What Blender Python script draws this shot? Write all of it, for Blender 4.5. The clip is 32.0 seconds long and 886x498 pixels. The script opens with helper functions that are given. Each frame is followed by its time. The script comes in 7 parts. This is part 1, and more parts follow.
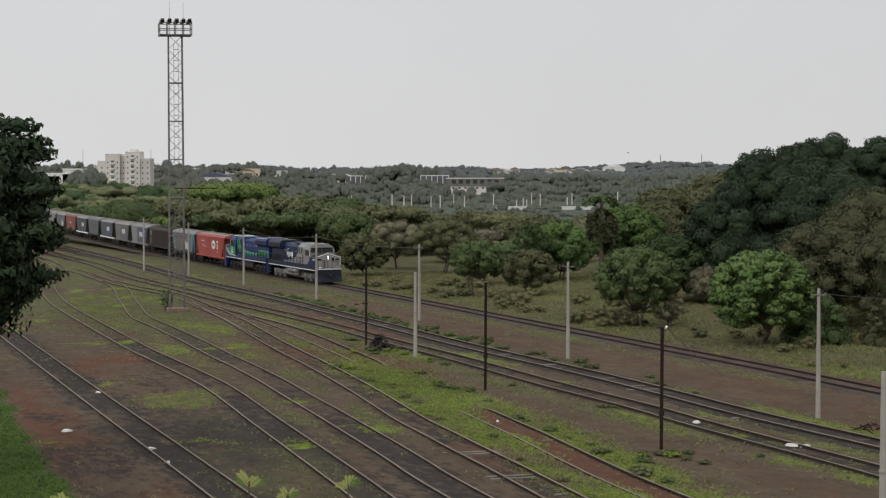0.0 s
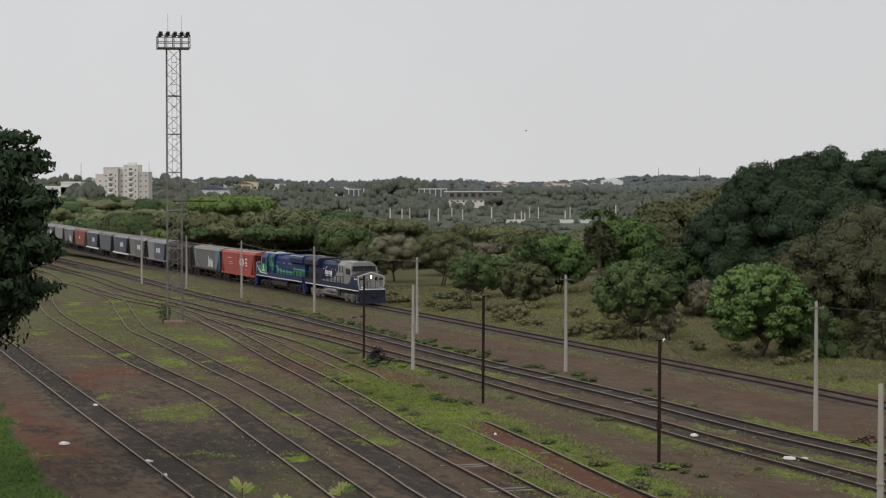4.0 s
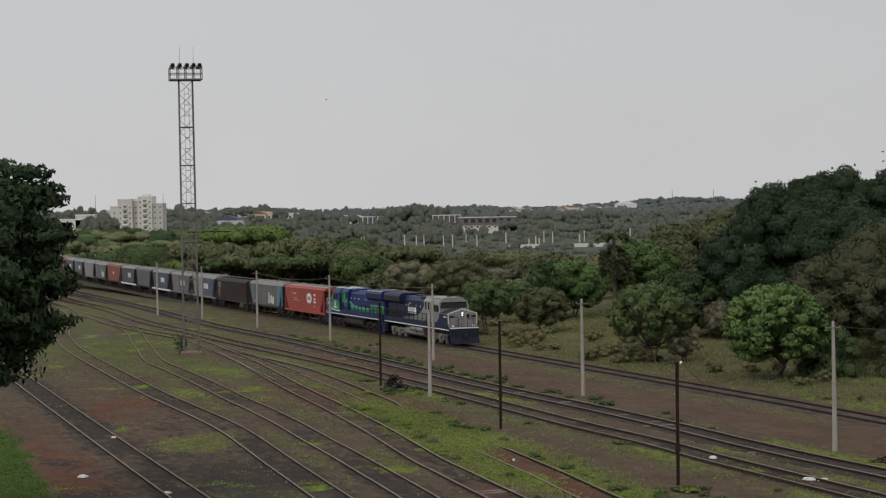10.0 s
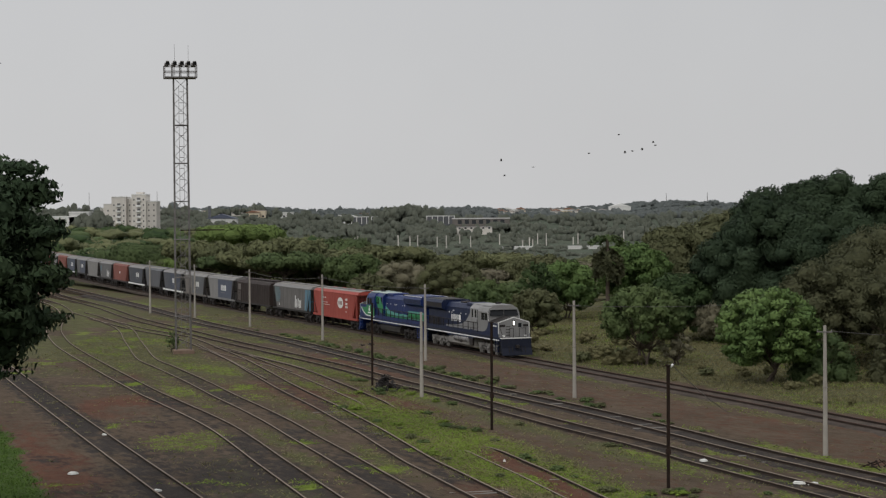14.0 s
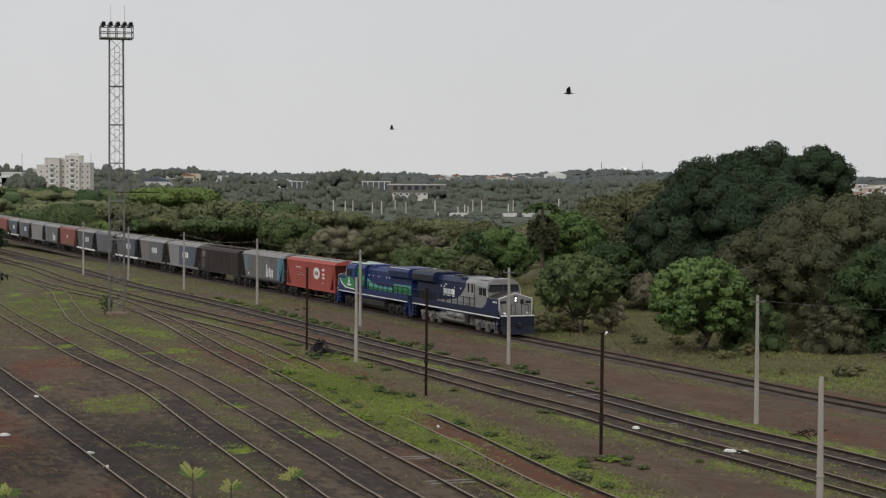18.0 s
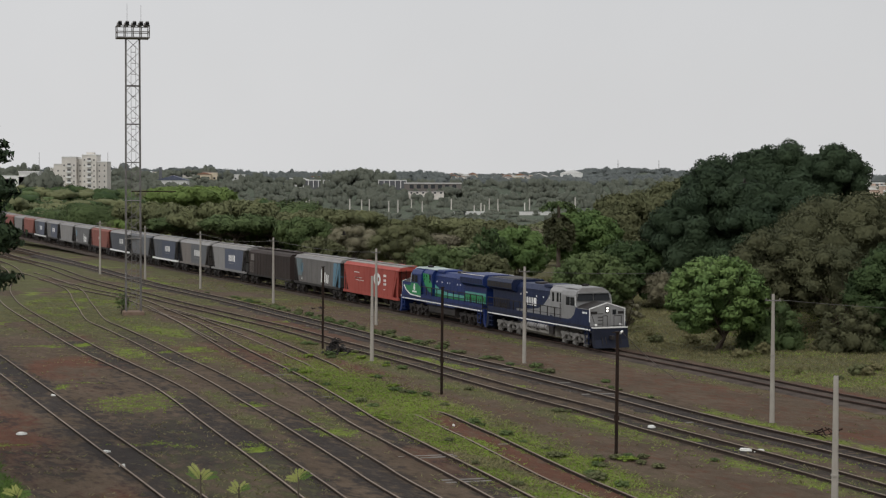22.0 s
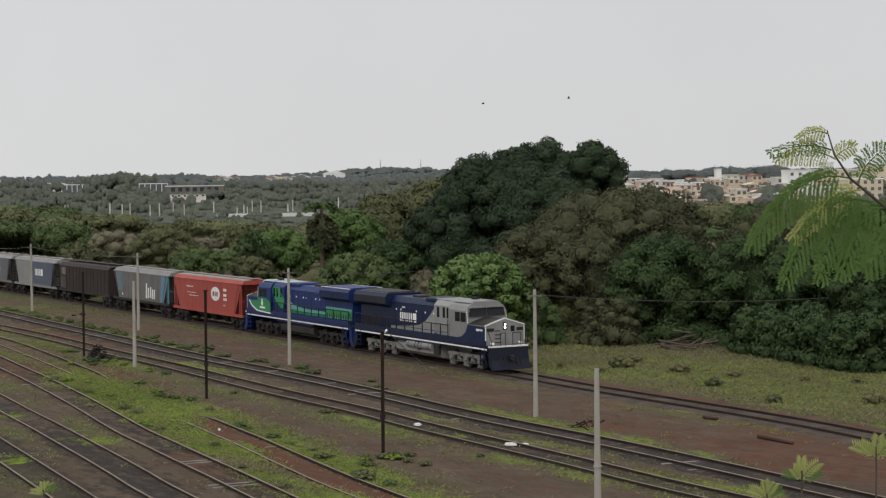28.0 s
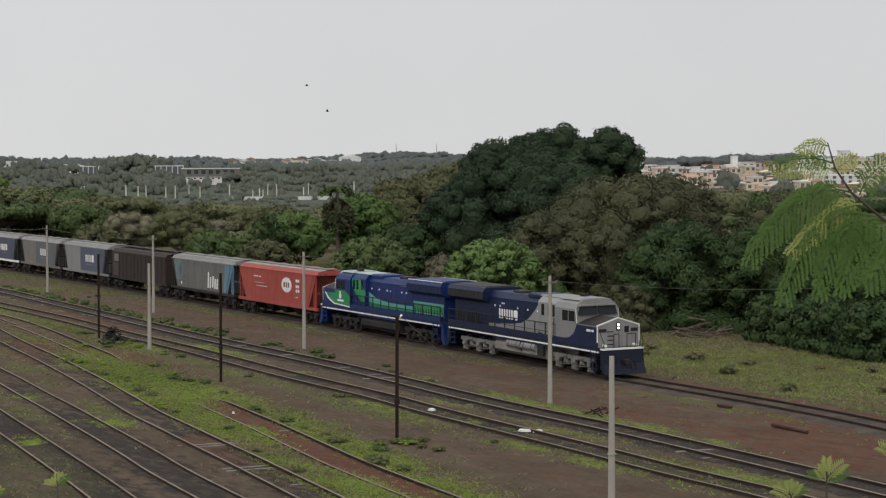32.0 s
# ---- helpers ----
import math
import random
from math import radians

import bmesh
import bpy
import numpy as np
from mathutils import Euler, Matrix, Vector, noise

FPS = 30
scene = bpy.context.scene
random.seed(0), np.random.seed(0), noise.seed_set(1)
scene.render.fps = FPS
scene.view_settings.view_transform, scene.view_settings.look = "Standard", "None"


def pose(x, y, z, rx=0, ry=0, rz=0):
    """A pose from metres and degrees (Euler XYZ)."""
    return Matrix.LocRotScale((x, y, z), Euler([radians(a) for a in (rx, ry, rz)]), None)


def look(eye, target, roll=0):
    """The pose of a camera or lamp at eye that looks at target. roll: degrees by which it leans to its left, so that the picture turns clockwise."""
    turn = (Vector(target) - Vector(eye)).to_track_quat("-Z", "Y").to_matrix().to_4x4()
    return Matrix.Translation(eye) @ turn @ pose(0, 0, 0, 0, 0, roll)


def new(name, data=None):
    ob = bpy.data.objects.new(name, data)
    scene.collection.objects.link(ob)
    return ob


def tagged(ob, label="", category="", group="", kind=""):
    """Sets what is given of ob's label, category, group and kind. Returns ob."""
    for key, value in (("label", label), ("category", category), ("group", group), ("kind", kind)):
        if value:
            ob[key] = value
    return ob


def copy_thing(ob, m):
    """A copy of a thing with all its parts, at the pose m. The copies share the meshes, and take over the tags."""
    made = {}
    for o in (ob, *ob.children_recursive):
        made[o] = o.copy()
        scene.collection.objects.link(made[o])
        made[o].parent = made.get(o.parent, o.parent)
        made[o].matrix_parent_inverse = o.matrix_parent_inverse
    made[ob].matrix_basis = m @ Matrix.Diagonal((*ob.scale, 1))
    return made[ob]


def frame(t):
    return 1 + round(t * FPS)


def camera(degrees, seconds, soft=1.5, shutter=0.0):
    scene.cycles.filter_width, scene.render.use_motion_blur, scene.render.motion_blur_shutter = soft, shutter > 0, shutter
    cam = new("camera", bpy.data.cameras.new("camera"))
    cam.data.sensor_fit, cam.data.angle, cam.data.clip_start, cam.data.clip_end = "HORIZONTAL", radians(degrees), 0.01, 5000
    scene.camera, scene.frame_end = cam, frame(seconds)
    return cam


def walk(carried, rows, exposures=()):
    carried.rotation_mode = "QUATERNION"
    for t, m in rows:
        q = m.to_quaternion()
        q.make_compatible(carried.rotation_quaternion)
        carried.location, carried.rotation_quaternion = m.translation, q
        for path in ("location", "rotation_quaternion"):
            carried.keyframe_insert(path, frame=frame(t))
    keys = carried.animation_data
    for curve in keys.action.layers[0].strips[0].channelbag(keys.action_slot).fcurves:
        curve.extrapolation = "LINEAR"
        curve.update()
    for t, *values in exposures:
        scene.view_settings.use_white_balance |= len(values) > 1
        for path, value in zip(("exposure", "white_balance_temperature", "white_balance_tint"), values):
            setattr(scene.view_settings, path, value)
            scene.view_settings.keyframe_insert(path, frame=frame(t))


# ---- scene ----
cam = camera(26.73, 32.0, soft=1.25)
PATH = [
    (0, pose(-0.036, 0.032, 12.852, 87.617, 0.119, 0.143)),
    (0.5, pose(-0.026, -0.008, 12.833, 87.665, 0.058, 0.172)),
    (1, pose(-0.028, -0.034, 12.849, 87.689, 0.084, 0.166)),
    (1.5, pose(-0.064, -0.04, 12.847, 87.72, 0.013, 0.064)),
    (2, pose(-0.054, -0.058, 12.839, 87.748, 0.051, 0.118)),
    (2.5, pose(-0.061, -0.031, 12.836, 87.777, 0.043, 0.094)),
    (3, pose(-0.041, -0.02, 12.838, 87.855, 0.041, 0.119)),
    (3.5, pose(-0.009, 0.012, 12.819, 87.952, 0.092, 0.084)),
    (5.5, pose(-0.028, 0.002, 12.832, 88.136, 0.058, 0.102)),
    (6, pose(-0.02, 0.001, 12.824, 88.158, 0.102, 0.05)),
    (6.5, pose(-0.04, -0.012, 12.83, 88.183, 0.092, 0.041)),
    (7, pose(-0.038, -0.044, 12.828, 88.208, 0.104, -0.042)),
    (7.5, pose(-0.005, -0.037, 12.829, 88.593, 0.216, -0.226)),
    (8, pose(0.043, -0.012, 12.817, 88.651, 0.346, 0.269)),
    (8.5, pose(-0.003, 0.075, 12.821, 88.549, 0.839, 0.123)),
    (9, pose(0.006, 0.046, 12.841, 88.664, 1.483, 0.279)),
    (9.5, pose(0.006, -0.009, 12.825, 88.842, 1.265, 0.551)),
    (10, pose(-0.02, -0.008, 12.84, 88.835, 1.118, 0.51)),
    (10.5, pose(0.055, -0.036, 12.826, 88.827, 1.142, 0.444)),
    (11, pose(0.026, 0.05, 12.863, 88.734, 0.956, 0.08)),
    (11.5, pose(0.004, 0.047, 12.835, 88.797, 0.789, 0.069)),
    (12, pose(-0.008, 0.078, 12.84, 88.827, 0.716, 0.235)),
    (12.5, pose(-0.018, 0.035, 12.815, 88.823, 0.669, 0.372)),
    (13, pose(-0.017, 0.044, 12.821, 88.751, 0.56, 0.37)),
    (13.5, pose(0.005, 0.025, 12.819, 88.823, 0.479, 0.4)),
    (15.5, pose(0.046, -0.023, 12.806, 88.876, 1.243, -0.816)),
    (16, pose(-0.081, 0.04, 12.82, 88.524, 0.91, -1.809)),
    (16.5, pose(-0.086, 0.013, 12.801, 88.268, 0.32, -1.675)),
    (17, pose(-0.061, 0.011, 12.799, 87.945, -0.055, -1.452)),
    (17.5, pose(-0.028, -0.023, 12.791, 87.927, -0.184, -1.403)),
    (18, pose(-0.05, -0.046, 12.793, 87.815, -0.262, -1.652)),
    (18.5, pose(-0.066, -0.04, 12.828, 87.691, -0.368, -1.827)),
    (19, pose(-0.024, -0.108, 12.811, 87.82, -0.311, -1.599)),
    (19.5, pose(-0.066, -0.146, 12.793, 87.578, -0.252, -1.131)),
    (20, pose(-0.016, -0.122, 12.819, 87.632, -0.184, -1.048)),
    (20.5, pose(0.001, -0.139, 12.805, 87.586, -0.256, -1.029)),
    (21, pose(0.005, -0.154, 12.821, 87.578, -0.245, -1.008)),
    (21.5, pose(0.003, -0.131, 12.827, 87.635, -0.28, -1.026)),
    (22, pose(0.004, -0.144, 12.824, 87.769, -0.201, -1.148)),
    (22.5, pose(0.043, -0.064, 12.833, 87.963, -0.147, -0.679)),
    (23, pose(-0.029, 0.142, 12.818, 87.824, -0.199, -0.448)),
    (23.5, pose(0.014, 0.109, 12.816, 87.988, -0.1, -0.335)),
    (24, pose(0.064, 0.1, 12.839, 87.593, -0.241, -1.702)),
    (24.5, pose(0.129, -0.027, 12.812, 87.762, -0.248, -5.488)),
    (25, pose(0.128, -0.005, 12.801, 88.409, 1.061, -8.716)),
    (25.5, pose(0.13, 0.038, 12.839, 88.553, 0.894, -8.984)),
    (27.5, pose(0.102, 0.098, 12.81, 87.918, 0.716, -8.375)),
    (28, pose(0.086, 0.02, 12.806, 87.756, 0.707, -8.421)),
    (28.5, pose(0.093, -0.019, 12.784, 87.759, 0.899, -8.252)),
    (29, pose(0.067, 0.027, 12.817, 87.618, 1.098, -8.244)),
    (29.5, pose(0.076, 0.041, 12.819, 87.56, 1.072, -7.967)),
    (30, pose(0.121, 0.072, 12.809, 87.488, 0.989, -7.686)),
    (30.5, pose(0.118, 0.087, 12.808, 87.445, 0.848, -7.632)),
    (31, pose(0.118, 0.072, 12.794, 87.475, 0.738, -7.423)),
    (31.5, pose(0.1, 0.069, 12.823, 87.422, 0.708, -7.478)),
    (32, pose(0.079, 0.133, 12.837, 87.29, 0.202, -7.935)),
]

walk(cam, PATH, [(0, 0.18), (2, 0.18), (6, 0.1), (9, -0.05), (13, -0.06), (16, 0.02), (19, 0.15), (24, 0.15), (28, 0.2), (32, 0.2)])

# ---- light: a high, even overcast ----
world = bpy.data.worlds.new("overcast_sky")
scene.world = world
world.use_nodes = True
wt = world.node_tree
wt.nodes.clear()


def wnode(kind, **kw):
    n = wt.nodes.new(kind)
    for k, v in kw.items():
        n.inputs[k].default_value = v
    return n


w_out = wnode("ShaderNodeOutputWorld")
w_bg = wnode("ShaderNodeBackground")
w_sky = wt.nodes.new("ShaderNodeTexSky")
w_sky.sky_type = "NISHITA"
w_sky.sun_disc = False
w_sky.sun_elevation = radians(48)
w_sky.sun_rotation = radians(200)
w_sky.dust_density = 4.0
w_dim = wt.nodes.new("ShaderNodeVectorMath")
w_dim.operation = "SCALE"
w_dim.inputs["Scale"].default_value = 0.06
w_geo = wt.nodes.new("ShaderNodeTexCoord")
w_sep = wt.nodes.new("ShaderNodeSeparateXYZ")
w_ramp = wt.nodes.new("ShaderNodeValToRGB")
w_ramp.color_ramp.elements[0].position, w_ramp.color_ramp.elements[0].color = 0.0, (0.658, 0.659, 0.666, 1)
w_ramp.color_ramp.elements[1].position, w_ramp.color_ramp.elements[1].color = 0.25, (0.615, 0.617, 0.631, 1)
for high, glow in ((0.6, 0.86), (1.0, 1.16)):   # an overcast sky is brightest overhead
    w_ramp.color_ramp.elements.new(high).color = (glow, glow, 1.015 * glow, 1)
w_noise = wnode("ShaderNodeTexNoise", Scale=2.2, Detail=5.0, Roughness=0.55)
w_nr = wt.nodes.new("ShaderNodeMapRange")
w_nr.inputs["From Min"].default_value, w_nr.inputs["From Max"].default_value = 0.3, 0.7
w_nr.inputs["To Min"].default_value, w_nr.inputs["To Max"].default_value = 0.95, 1.05
w_mul = wt.nodes.new("ShaderNodeVectorMath")
w_mul.operation = "SCALE"
w_mix = wt.nodes.new("ShaderNodeMix")
w_mix.data_type = "RGBA"
w_mix.inputs[0].default_value = 0.90
wl = wt.links.new
wl(w_geo.outputs["Generated"], w_sep.inputs[0])
wl(w_sep.outputs["Z"], w_ramp.inputs[0])
wl(w_geo.outputs["Generated"], w_noise.inputs["Vector"])
wl(w_noise.outputs["Fac"], w_nr.inputs["Value"])
wl(w_ramp.outputs["Color"], w_mul.inputs[0])
w_side = wt.nodes.new("ShaderNodeMapRange")   # a little brighter towards the veiled sun
w_side.inputs["From Min"].default_value, w_side.inputs["From Max"].default_value = -0.7, 0.7
w_side.inputs["To Min"].default_value, w_side.inputs["To Max"].default_value = 1.11, 0.87
w_both = wt.nodes.new("ShaderNodeMath")
w_both.operation = "MULTIPLY"
wl(w_sep.outputs["X"], w_side.inputs["Value"])
wl(w_side.outputs["Result"], w_both.inputs[0])
wl(w_nr.outputs["Result"], w_both.inputs[1])
wl(w_both.outputs[0], w_mul.inputs["Scale"])
wl(w_sky.outputs["Color"], w_dim.inputs[0])
wl(w_dim.outputs["Vector"], w_mix.inputs[6])
wl(w_mul.outputs["Vector"], w_mix.inputs[7])
wl(w_mix.outputs[2], w_bg.inputs["Color"])
w_bg.inputs["Strength"].default_value = 1.0
wl(w_bg.outputs[0], w_out.inputs["Surface"])

sun_data = bpy.data.lights.new("sun", "SUN")
sun_data.energy, sun_data.angle, sun_data.color = 0.8, radians(25), (1.0, 0.97, 0.92)
sun = new("sun", sun_data)
sun.matrix_world = look((-60, -80, 120), (0, 60, 0))
scene.view_settings.exposure = 0.0


# ---- materials ----
def nodes_of(name):
    m = bpy.data.materials.new(name)
    m.use_nodes = True
    t = m.node_tree
    return m, t, t.nodes["Principled BSDF"]


def noise_node(t, coord, scale, detail=5.0, rough=0.55):
    n = t.nodes.new("ShaderNodeTexNoise")
    n.inputs["Scale"].default_value, n.inputs["Detail"].default_value = scale, detail
    n.inputs["Roughness"].default_value = rough
    if coord is not None:
        t.links.new(coord, n.inputs["Vector"])
    return n


def mix_node(t, fac, a, b, blend="MIX"):
    n = t.nodes.new("ShaderNodeMix")
    n.data_type, n.blend_type = "RGBA", blend
    for i, v in ((0, fac), (6, a), (7, b)):
        if isinstance(v, (int, float)):
            n.inputs[i].default_value = v
        elif isinstance(v, tuple):
            n.inputs[i].default_value = (*v, 1)
        else:
            t.links.new(v, n.inputs[i])
    return n.outputs[2]


def span(t, value, lo, hi, to_lo=0.0, to_hi=1.0):
    n = t.nodes.new("ShaderNodeMapRange")
    for k, v in (("From Min", lo), ("From Max", hi), ("To Min", to_lo), ("To Max", to_hi)):
        n.inputs[k].default_value = v
    t.links.new(value, n.inputs["Value"])
    return n.outputs["Result"]


def mat(name, c1, c2, scale=1.5, rough=0.7, metal=0.0, bump=0.15, fine=14.0, dirt=0.25, dirt_col=(0.06, 0.045, 0.035), streak=False):
    """Two tones at a broad scale, dirt at a fine one, with relief."""
    m, t, b = nodes_of(name)
    tc = t.nodes.new("ShaderNodeTexCoord")
    co = tc.outputs["Object"]
    if streak:
        mp = t.nodes.new("ShaderNodeMapping")
        mp.inputs["Scale"].default_value = (1.0, 1.0, 0.15)
        t.links.new(co, mp.inputs["Vector"])
        co2 = mp.outputs["Vector"]
    else:
        co2 = co
    big = noise_node(t, co, scale)
    small = noise_node(t, co2, fine, 8.0, 0.7)
    base = mix_node(t, span(t, big.outputs["Fac"], 0.35, 0.65), c1, c2)
    base = mix_node(t, span(t, small.outputs["Fac"], 0.5, 0.8, 0.0, dirt), base, dirt_col)
    oi = t.nodes.new("ShaderNodeObjectInfo")
    hs = t.nodes.new("ShaderNodeHueSaturation")
    t.links.new(span(t, oi.outputs["Random"], 0, 1, 0.88, 1.12), hs.inputs["Value"])
    t.links.new(base, hs.inputs["Color"])
    t.links.new(hs.outputs["Color"], b.inputs["Base Color"])
    t.links.new(span(t, small.outputs["Fac"], 0.3, 0.8, rough - 0.1, min(1, rough + 0.15)), b.inputs["Roughness"])
    b.inputs["Metallic"].default_value = metal
    b.inputs["Specular IOR Level"].default_value = 0.12 if rough >= 0.8 else 0.3
    if bump:
        bp = t.nodes.new("ShaderNodeBump")
        bp.inputs["Strength"].default_value, bp.inputs["Distance"].default_value = bump, 0.03
        t.links.new(small.outputs["Fac"], bp.inputs["Height"])
        t.links.new(bp.outputs["Normal"], b.inputs["Normal"])
    return m


def leaf_mat(name, c1, c2, c3, trans=0.25, rough=0.75, tone=0.95):
    m, t, b = nodes_of(name)
    c1, c2, c3 = (tuple(tone * v for v in c) for c in (c1, c2, c3))
    geo = t.nodes.new("ShaderNodeNewGeometry")
    r = geo.outputs["Random Per Island"]
    big = noise_node(t, geo.outputs["Position"], 0.35, 3.0)
    col = mix_node(t, r, c1, c2)
    col = mix_node(t, span(t, big.outputs["Fac"], 0.42, 0.68), col, c3)
    wide = noise_node(t, geo.outputs["Position"], 0.075, 2.0)
    col = mix_node(t, span(t, wide.outputs["Fac"], 0.35, 0.65, 0.0, 0.55), col, tuple(min(0.5, 1.25 * v) for v in c2))
    t.links.new(col, b.inputs["Base Color"])
    b.inputs["Roughness"].default_value = rough
    b.inputs["Specular IOR Level"].default_value = 0.1
    tr = t.nodes.new("ShaderNodeBsdfTranslucent")
    t.links.new(col, tr.inputs["Color"])
    mx = t.nodes.new("ShaderNodeMixShader")
    mx.inputs[0].default_value = trans
    t.links.new(b.outputs[0], mx.inputs[1])
    t.links.new(tr.outputs[0], mx.inputs[2])
    t.links.new(mx.outputs[0], t.nodes["Material Output"].inputs["Surface"])
    return m


def glow_mat(name, col, strength):
    m, t, b = nodes_of(name)
    b.inputs["Base Color"].default_value = (*col, 1)
    b.inputs["Emission Color"].default_value = (*col, 1)
    b.inputs["Emission Strength"].default_value = strength
    return m


def glass_mat(name, col):
    m, t, b = nodes_of(name)
    b.inputs["Base Color"].default_value = (*col, 1)
    b.inputs["Roughness"].default_value = 0.08
    b.inputs["Specular IOR Level"].default_value = 0.16
    return m


concrete = mat("concrete", (0.335, 0.315, 0.28), (0.27, 0.25, 0.225), 0.8, 0.85, 0, 0.25, 9, 0.35, (0.16, 0.14, 0.11), True)
grey_timber = mat("grey_timber", (0.15, 0.14, 0.13), (0.20, 0.19, 0.175), 0.9, 0.9, 0, 0.5, 7, 0.4)
old_timber = mat("old_timber", (0.055, 0.04, 0.03), (0.10, 0.075, 0.055), 0.9, 0.9, 0, 0.5, 7, 0.5)
rust_post = mat("rust_post", (0.022, 0.016, 0.014), (0.04, 0.026, 0.02), 1.2, 0.85, 0.2, 0.3)
# Rail sides darkened for their shaded faces, heads paled as worn and lit.
rail_side_shade = mat("rail_side_shade", (0.026, 0.019, 0.015), (0.04, 0.029, 0.023), 0.8, 0.8, 0.1, 0.2, 12, 0.4)
rail_worn_lit = mat("rail_worn_lit", (0.19, 0.155, 0.125), (0.25, 0.205, 0.165), 0.6, 0.8, 0.1, 0.1, 12, 0.3)
rail_main = mat("rail_main", (0.075, 0.046, 0.038), (0.10, 0.062, 0.05), 0.8, 0.8, 0.1, 0.2, 12, 0.4)
galvanised = mat("galvanised_steel", (0.19, 0.18, 0.175), (0.14, 0.135, 0.13), 1.0, 0.55, 0.5, 0.1, 8, 0.35, (0.2, 0.13, 0.09))
log_bark = mat("log_bark", (0.05, 0.03, 0.024), (0.075, 0.042, 0.034), 1.2, 0.95, 0, 0.5, 8, 0.3)
bark = mat("bark", (0.075, 0.06, 0.048), (0.13, 0.105, 0.085), 1.2, 0.95, 0, 0.8, 8, 0.4)
dry_twig = mat("dry_twig", (0.16, 0.13, 0.10), (0.22, 0.185, 0.15), 1.2, 0.95, 0, 0.4, 8, 0.3)
leaf_mango = leaf_mat("leaf_dark_glossy", (0.036, 0.056, 0.032), (0.046, 0.068, 0.036), (0.028, 0.046, 0.028), 0.1, 0.75)
leaf_shade = leaf_mat("leaf_shade", (0.042, 0.068, 0.036), (0.06, 0.088, 0.043), (0.032, 0.054, 0.032), 0.25)
wood_olive = leaf_mat("wood_olive", (0.148, 0.160, 0.082), (0.168, 0.178, 0.09), (0.128, 0.142, 0.073), 0.3, 0.75, 1.05)
wood_green = leaf_mat("wood_green", (0.108, 0.152, 0.066), (0.13, 0.174, 0.072), (0.088, 0.13, 0.058), 0.3, 0.75, 0.9)
wood_pale = leaf_mat("wood_pale", (0.165, 0.175, 0.088), (0.182, 0.192, 0.096), (0.145, 0.162, 0.081), 0.3, 0.75, 1.05)
wood_lit = leaf_mat("wood_lit", (0.17, 0.24, 0.075), (0.20, 0.275, 0.085), (0.14, 0.205, 0.068), 0.3)
wood_dry = leaf_mat("wood_dry", (0.185, 0.168, 0.118), (0.205, 0.184, 0.128), (0.16, 0.152, 0.10), 0.3, 0.75, 1.02)
leaf_brush = leaf_mat("leaf_brush", (0.105, 0.112, 0.062), (0.128, 0.13, 0.07), (0.086, 0.096, 0.054), 0.38)
leaf_bright = leaf_mat("leaf_bright", (0.125, 0.195, 0.065), (0.16, 0.24, 0.08), (0.09, 0.155, 0.055), 0.38)
leaf_glossy = leaf_mat("leaf_glossy_bright", (0.13, 0.205, 0.066), (0.17, 0.25, 0.08), (0.10, 0.17, 0.056), 0.25, 0.55)
leaf_mid = leaf_mat("leaf_mid", (0.13, 0.182, 0.076), (0.16, 0.212, 0.084), (0.102, 0.152, 0.067), 0.45)
leaf_olive = leaf_mat("leaf_olive", (0.158, 0.168, 0.088), (0.182, 0.188, 0.097), (0.134, 0.148, 0.077), 0.45)
leaf_dry = leaf_mat("leaf_dry", (0.182, 0.170, 0.114), (0.205, 0.188, 0.126), (0.16, 0.158, 0.10), 0.35, 0.75, 1.2)
leaf_fern = leaf_mat("leaf_feathery", (0.105, 0.178, 0.052), (0.135, 0.215, 0.062), (0.085, 0.15, 0.048), 0.42)
leaf_pale = leaf_mat("leaf_pale", (0.14, 0.152, 0.075), (0.16, 0.17, 0.084), (0.12, 0.134, 0.068), 0.35)
leaf_deep = leaf_mat("leaf_deep", (0.06, 0.10, 0.043), (0.088, 0.13, 0.052), (0.044, 0.076, 0.036), 0.38)
leaf_fresh = leaf_mat("leaf_fresh_yellow", (0.33, 0.36, 0.12), (0.38, 0.40, 0.14), (0.28, 0.33, 0.11), 0.4)
# Far leaves paled towards blue-grey: distance haze painted into their colour.
leaf_far_haze = leaf_mat("leaf_far_haze", (0.155, 0.172, 0.136), (0.175, 0.188, 0.148), (0.142, 0.16, 0.132), 0.45, 0.8, 1.0)
leaf_horizon_haze = leaf_mat("leaf_horizon_haze", (0.15, 0.168, 0.164), (0.165, 0.182, 0.174), (0.135, 0.155, 0.156), 0.45, 0.9, 1.08)
grass_bright = leaf_mat("grass_bright", (0.19, 0.265, 0.052), (0.225, 0.30, 0.06), (0.16, 0.23, 0.05), 0.35, 0.9)
grass_lush = leaf_mat("grass_lush", (0.085, 0.145, 0.035), (0.11, 0.175, 0.042), (0.07, 0.125, 0.035), 0.35, 0.9)
grass_dry = leaf_mat("grass_dry", (0.19, 0.18, 0.09), (0.225, 0.205, 0.108), (0.16, 0.162, 0.078), 0.35, 0.9)
blue_paint = mat("blue_paint", (0.003, 0.0100, 0.040), (0.0042, 0.0125, 0.049), 0.7, 0.5, 0, 0.05, 6, 0.3, (0.02, 0.02, 0.03), True)
grimy_blue = mat("grimy_blue_paint", (0.004, 0.007, 0.018), (0.007, 0.01, 0.024), 1.5, 0.65, 0, 0.08, 6, 0.4, (0.03, 0.027, 0.025), True)
bright_blue = mat("bright_blue_paint", (0.006, 0.020, 0.10), (0.008, 0.025, 0.12), 0.7, 0.48, 0, 0.05, 6, 0.25, (0.05, 0.05, 0.06), True)
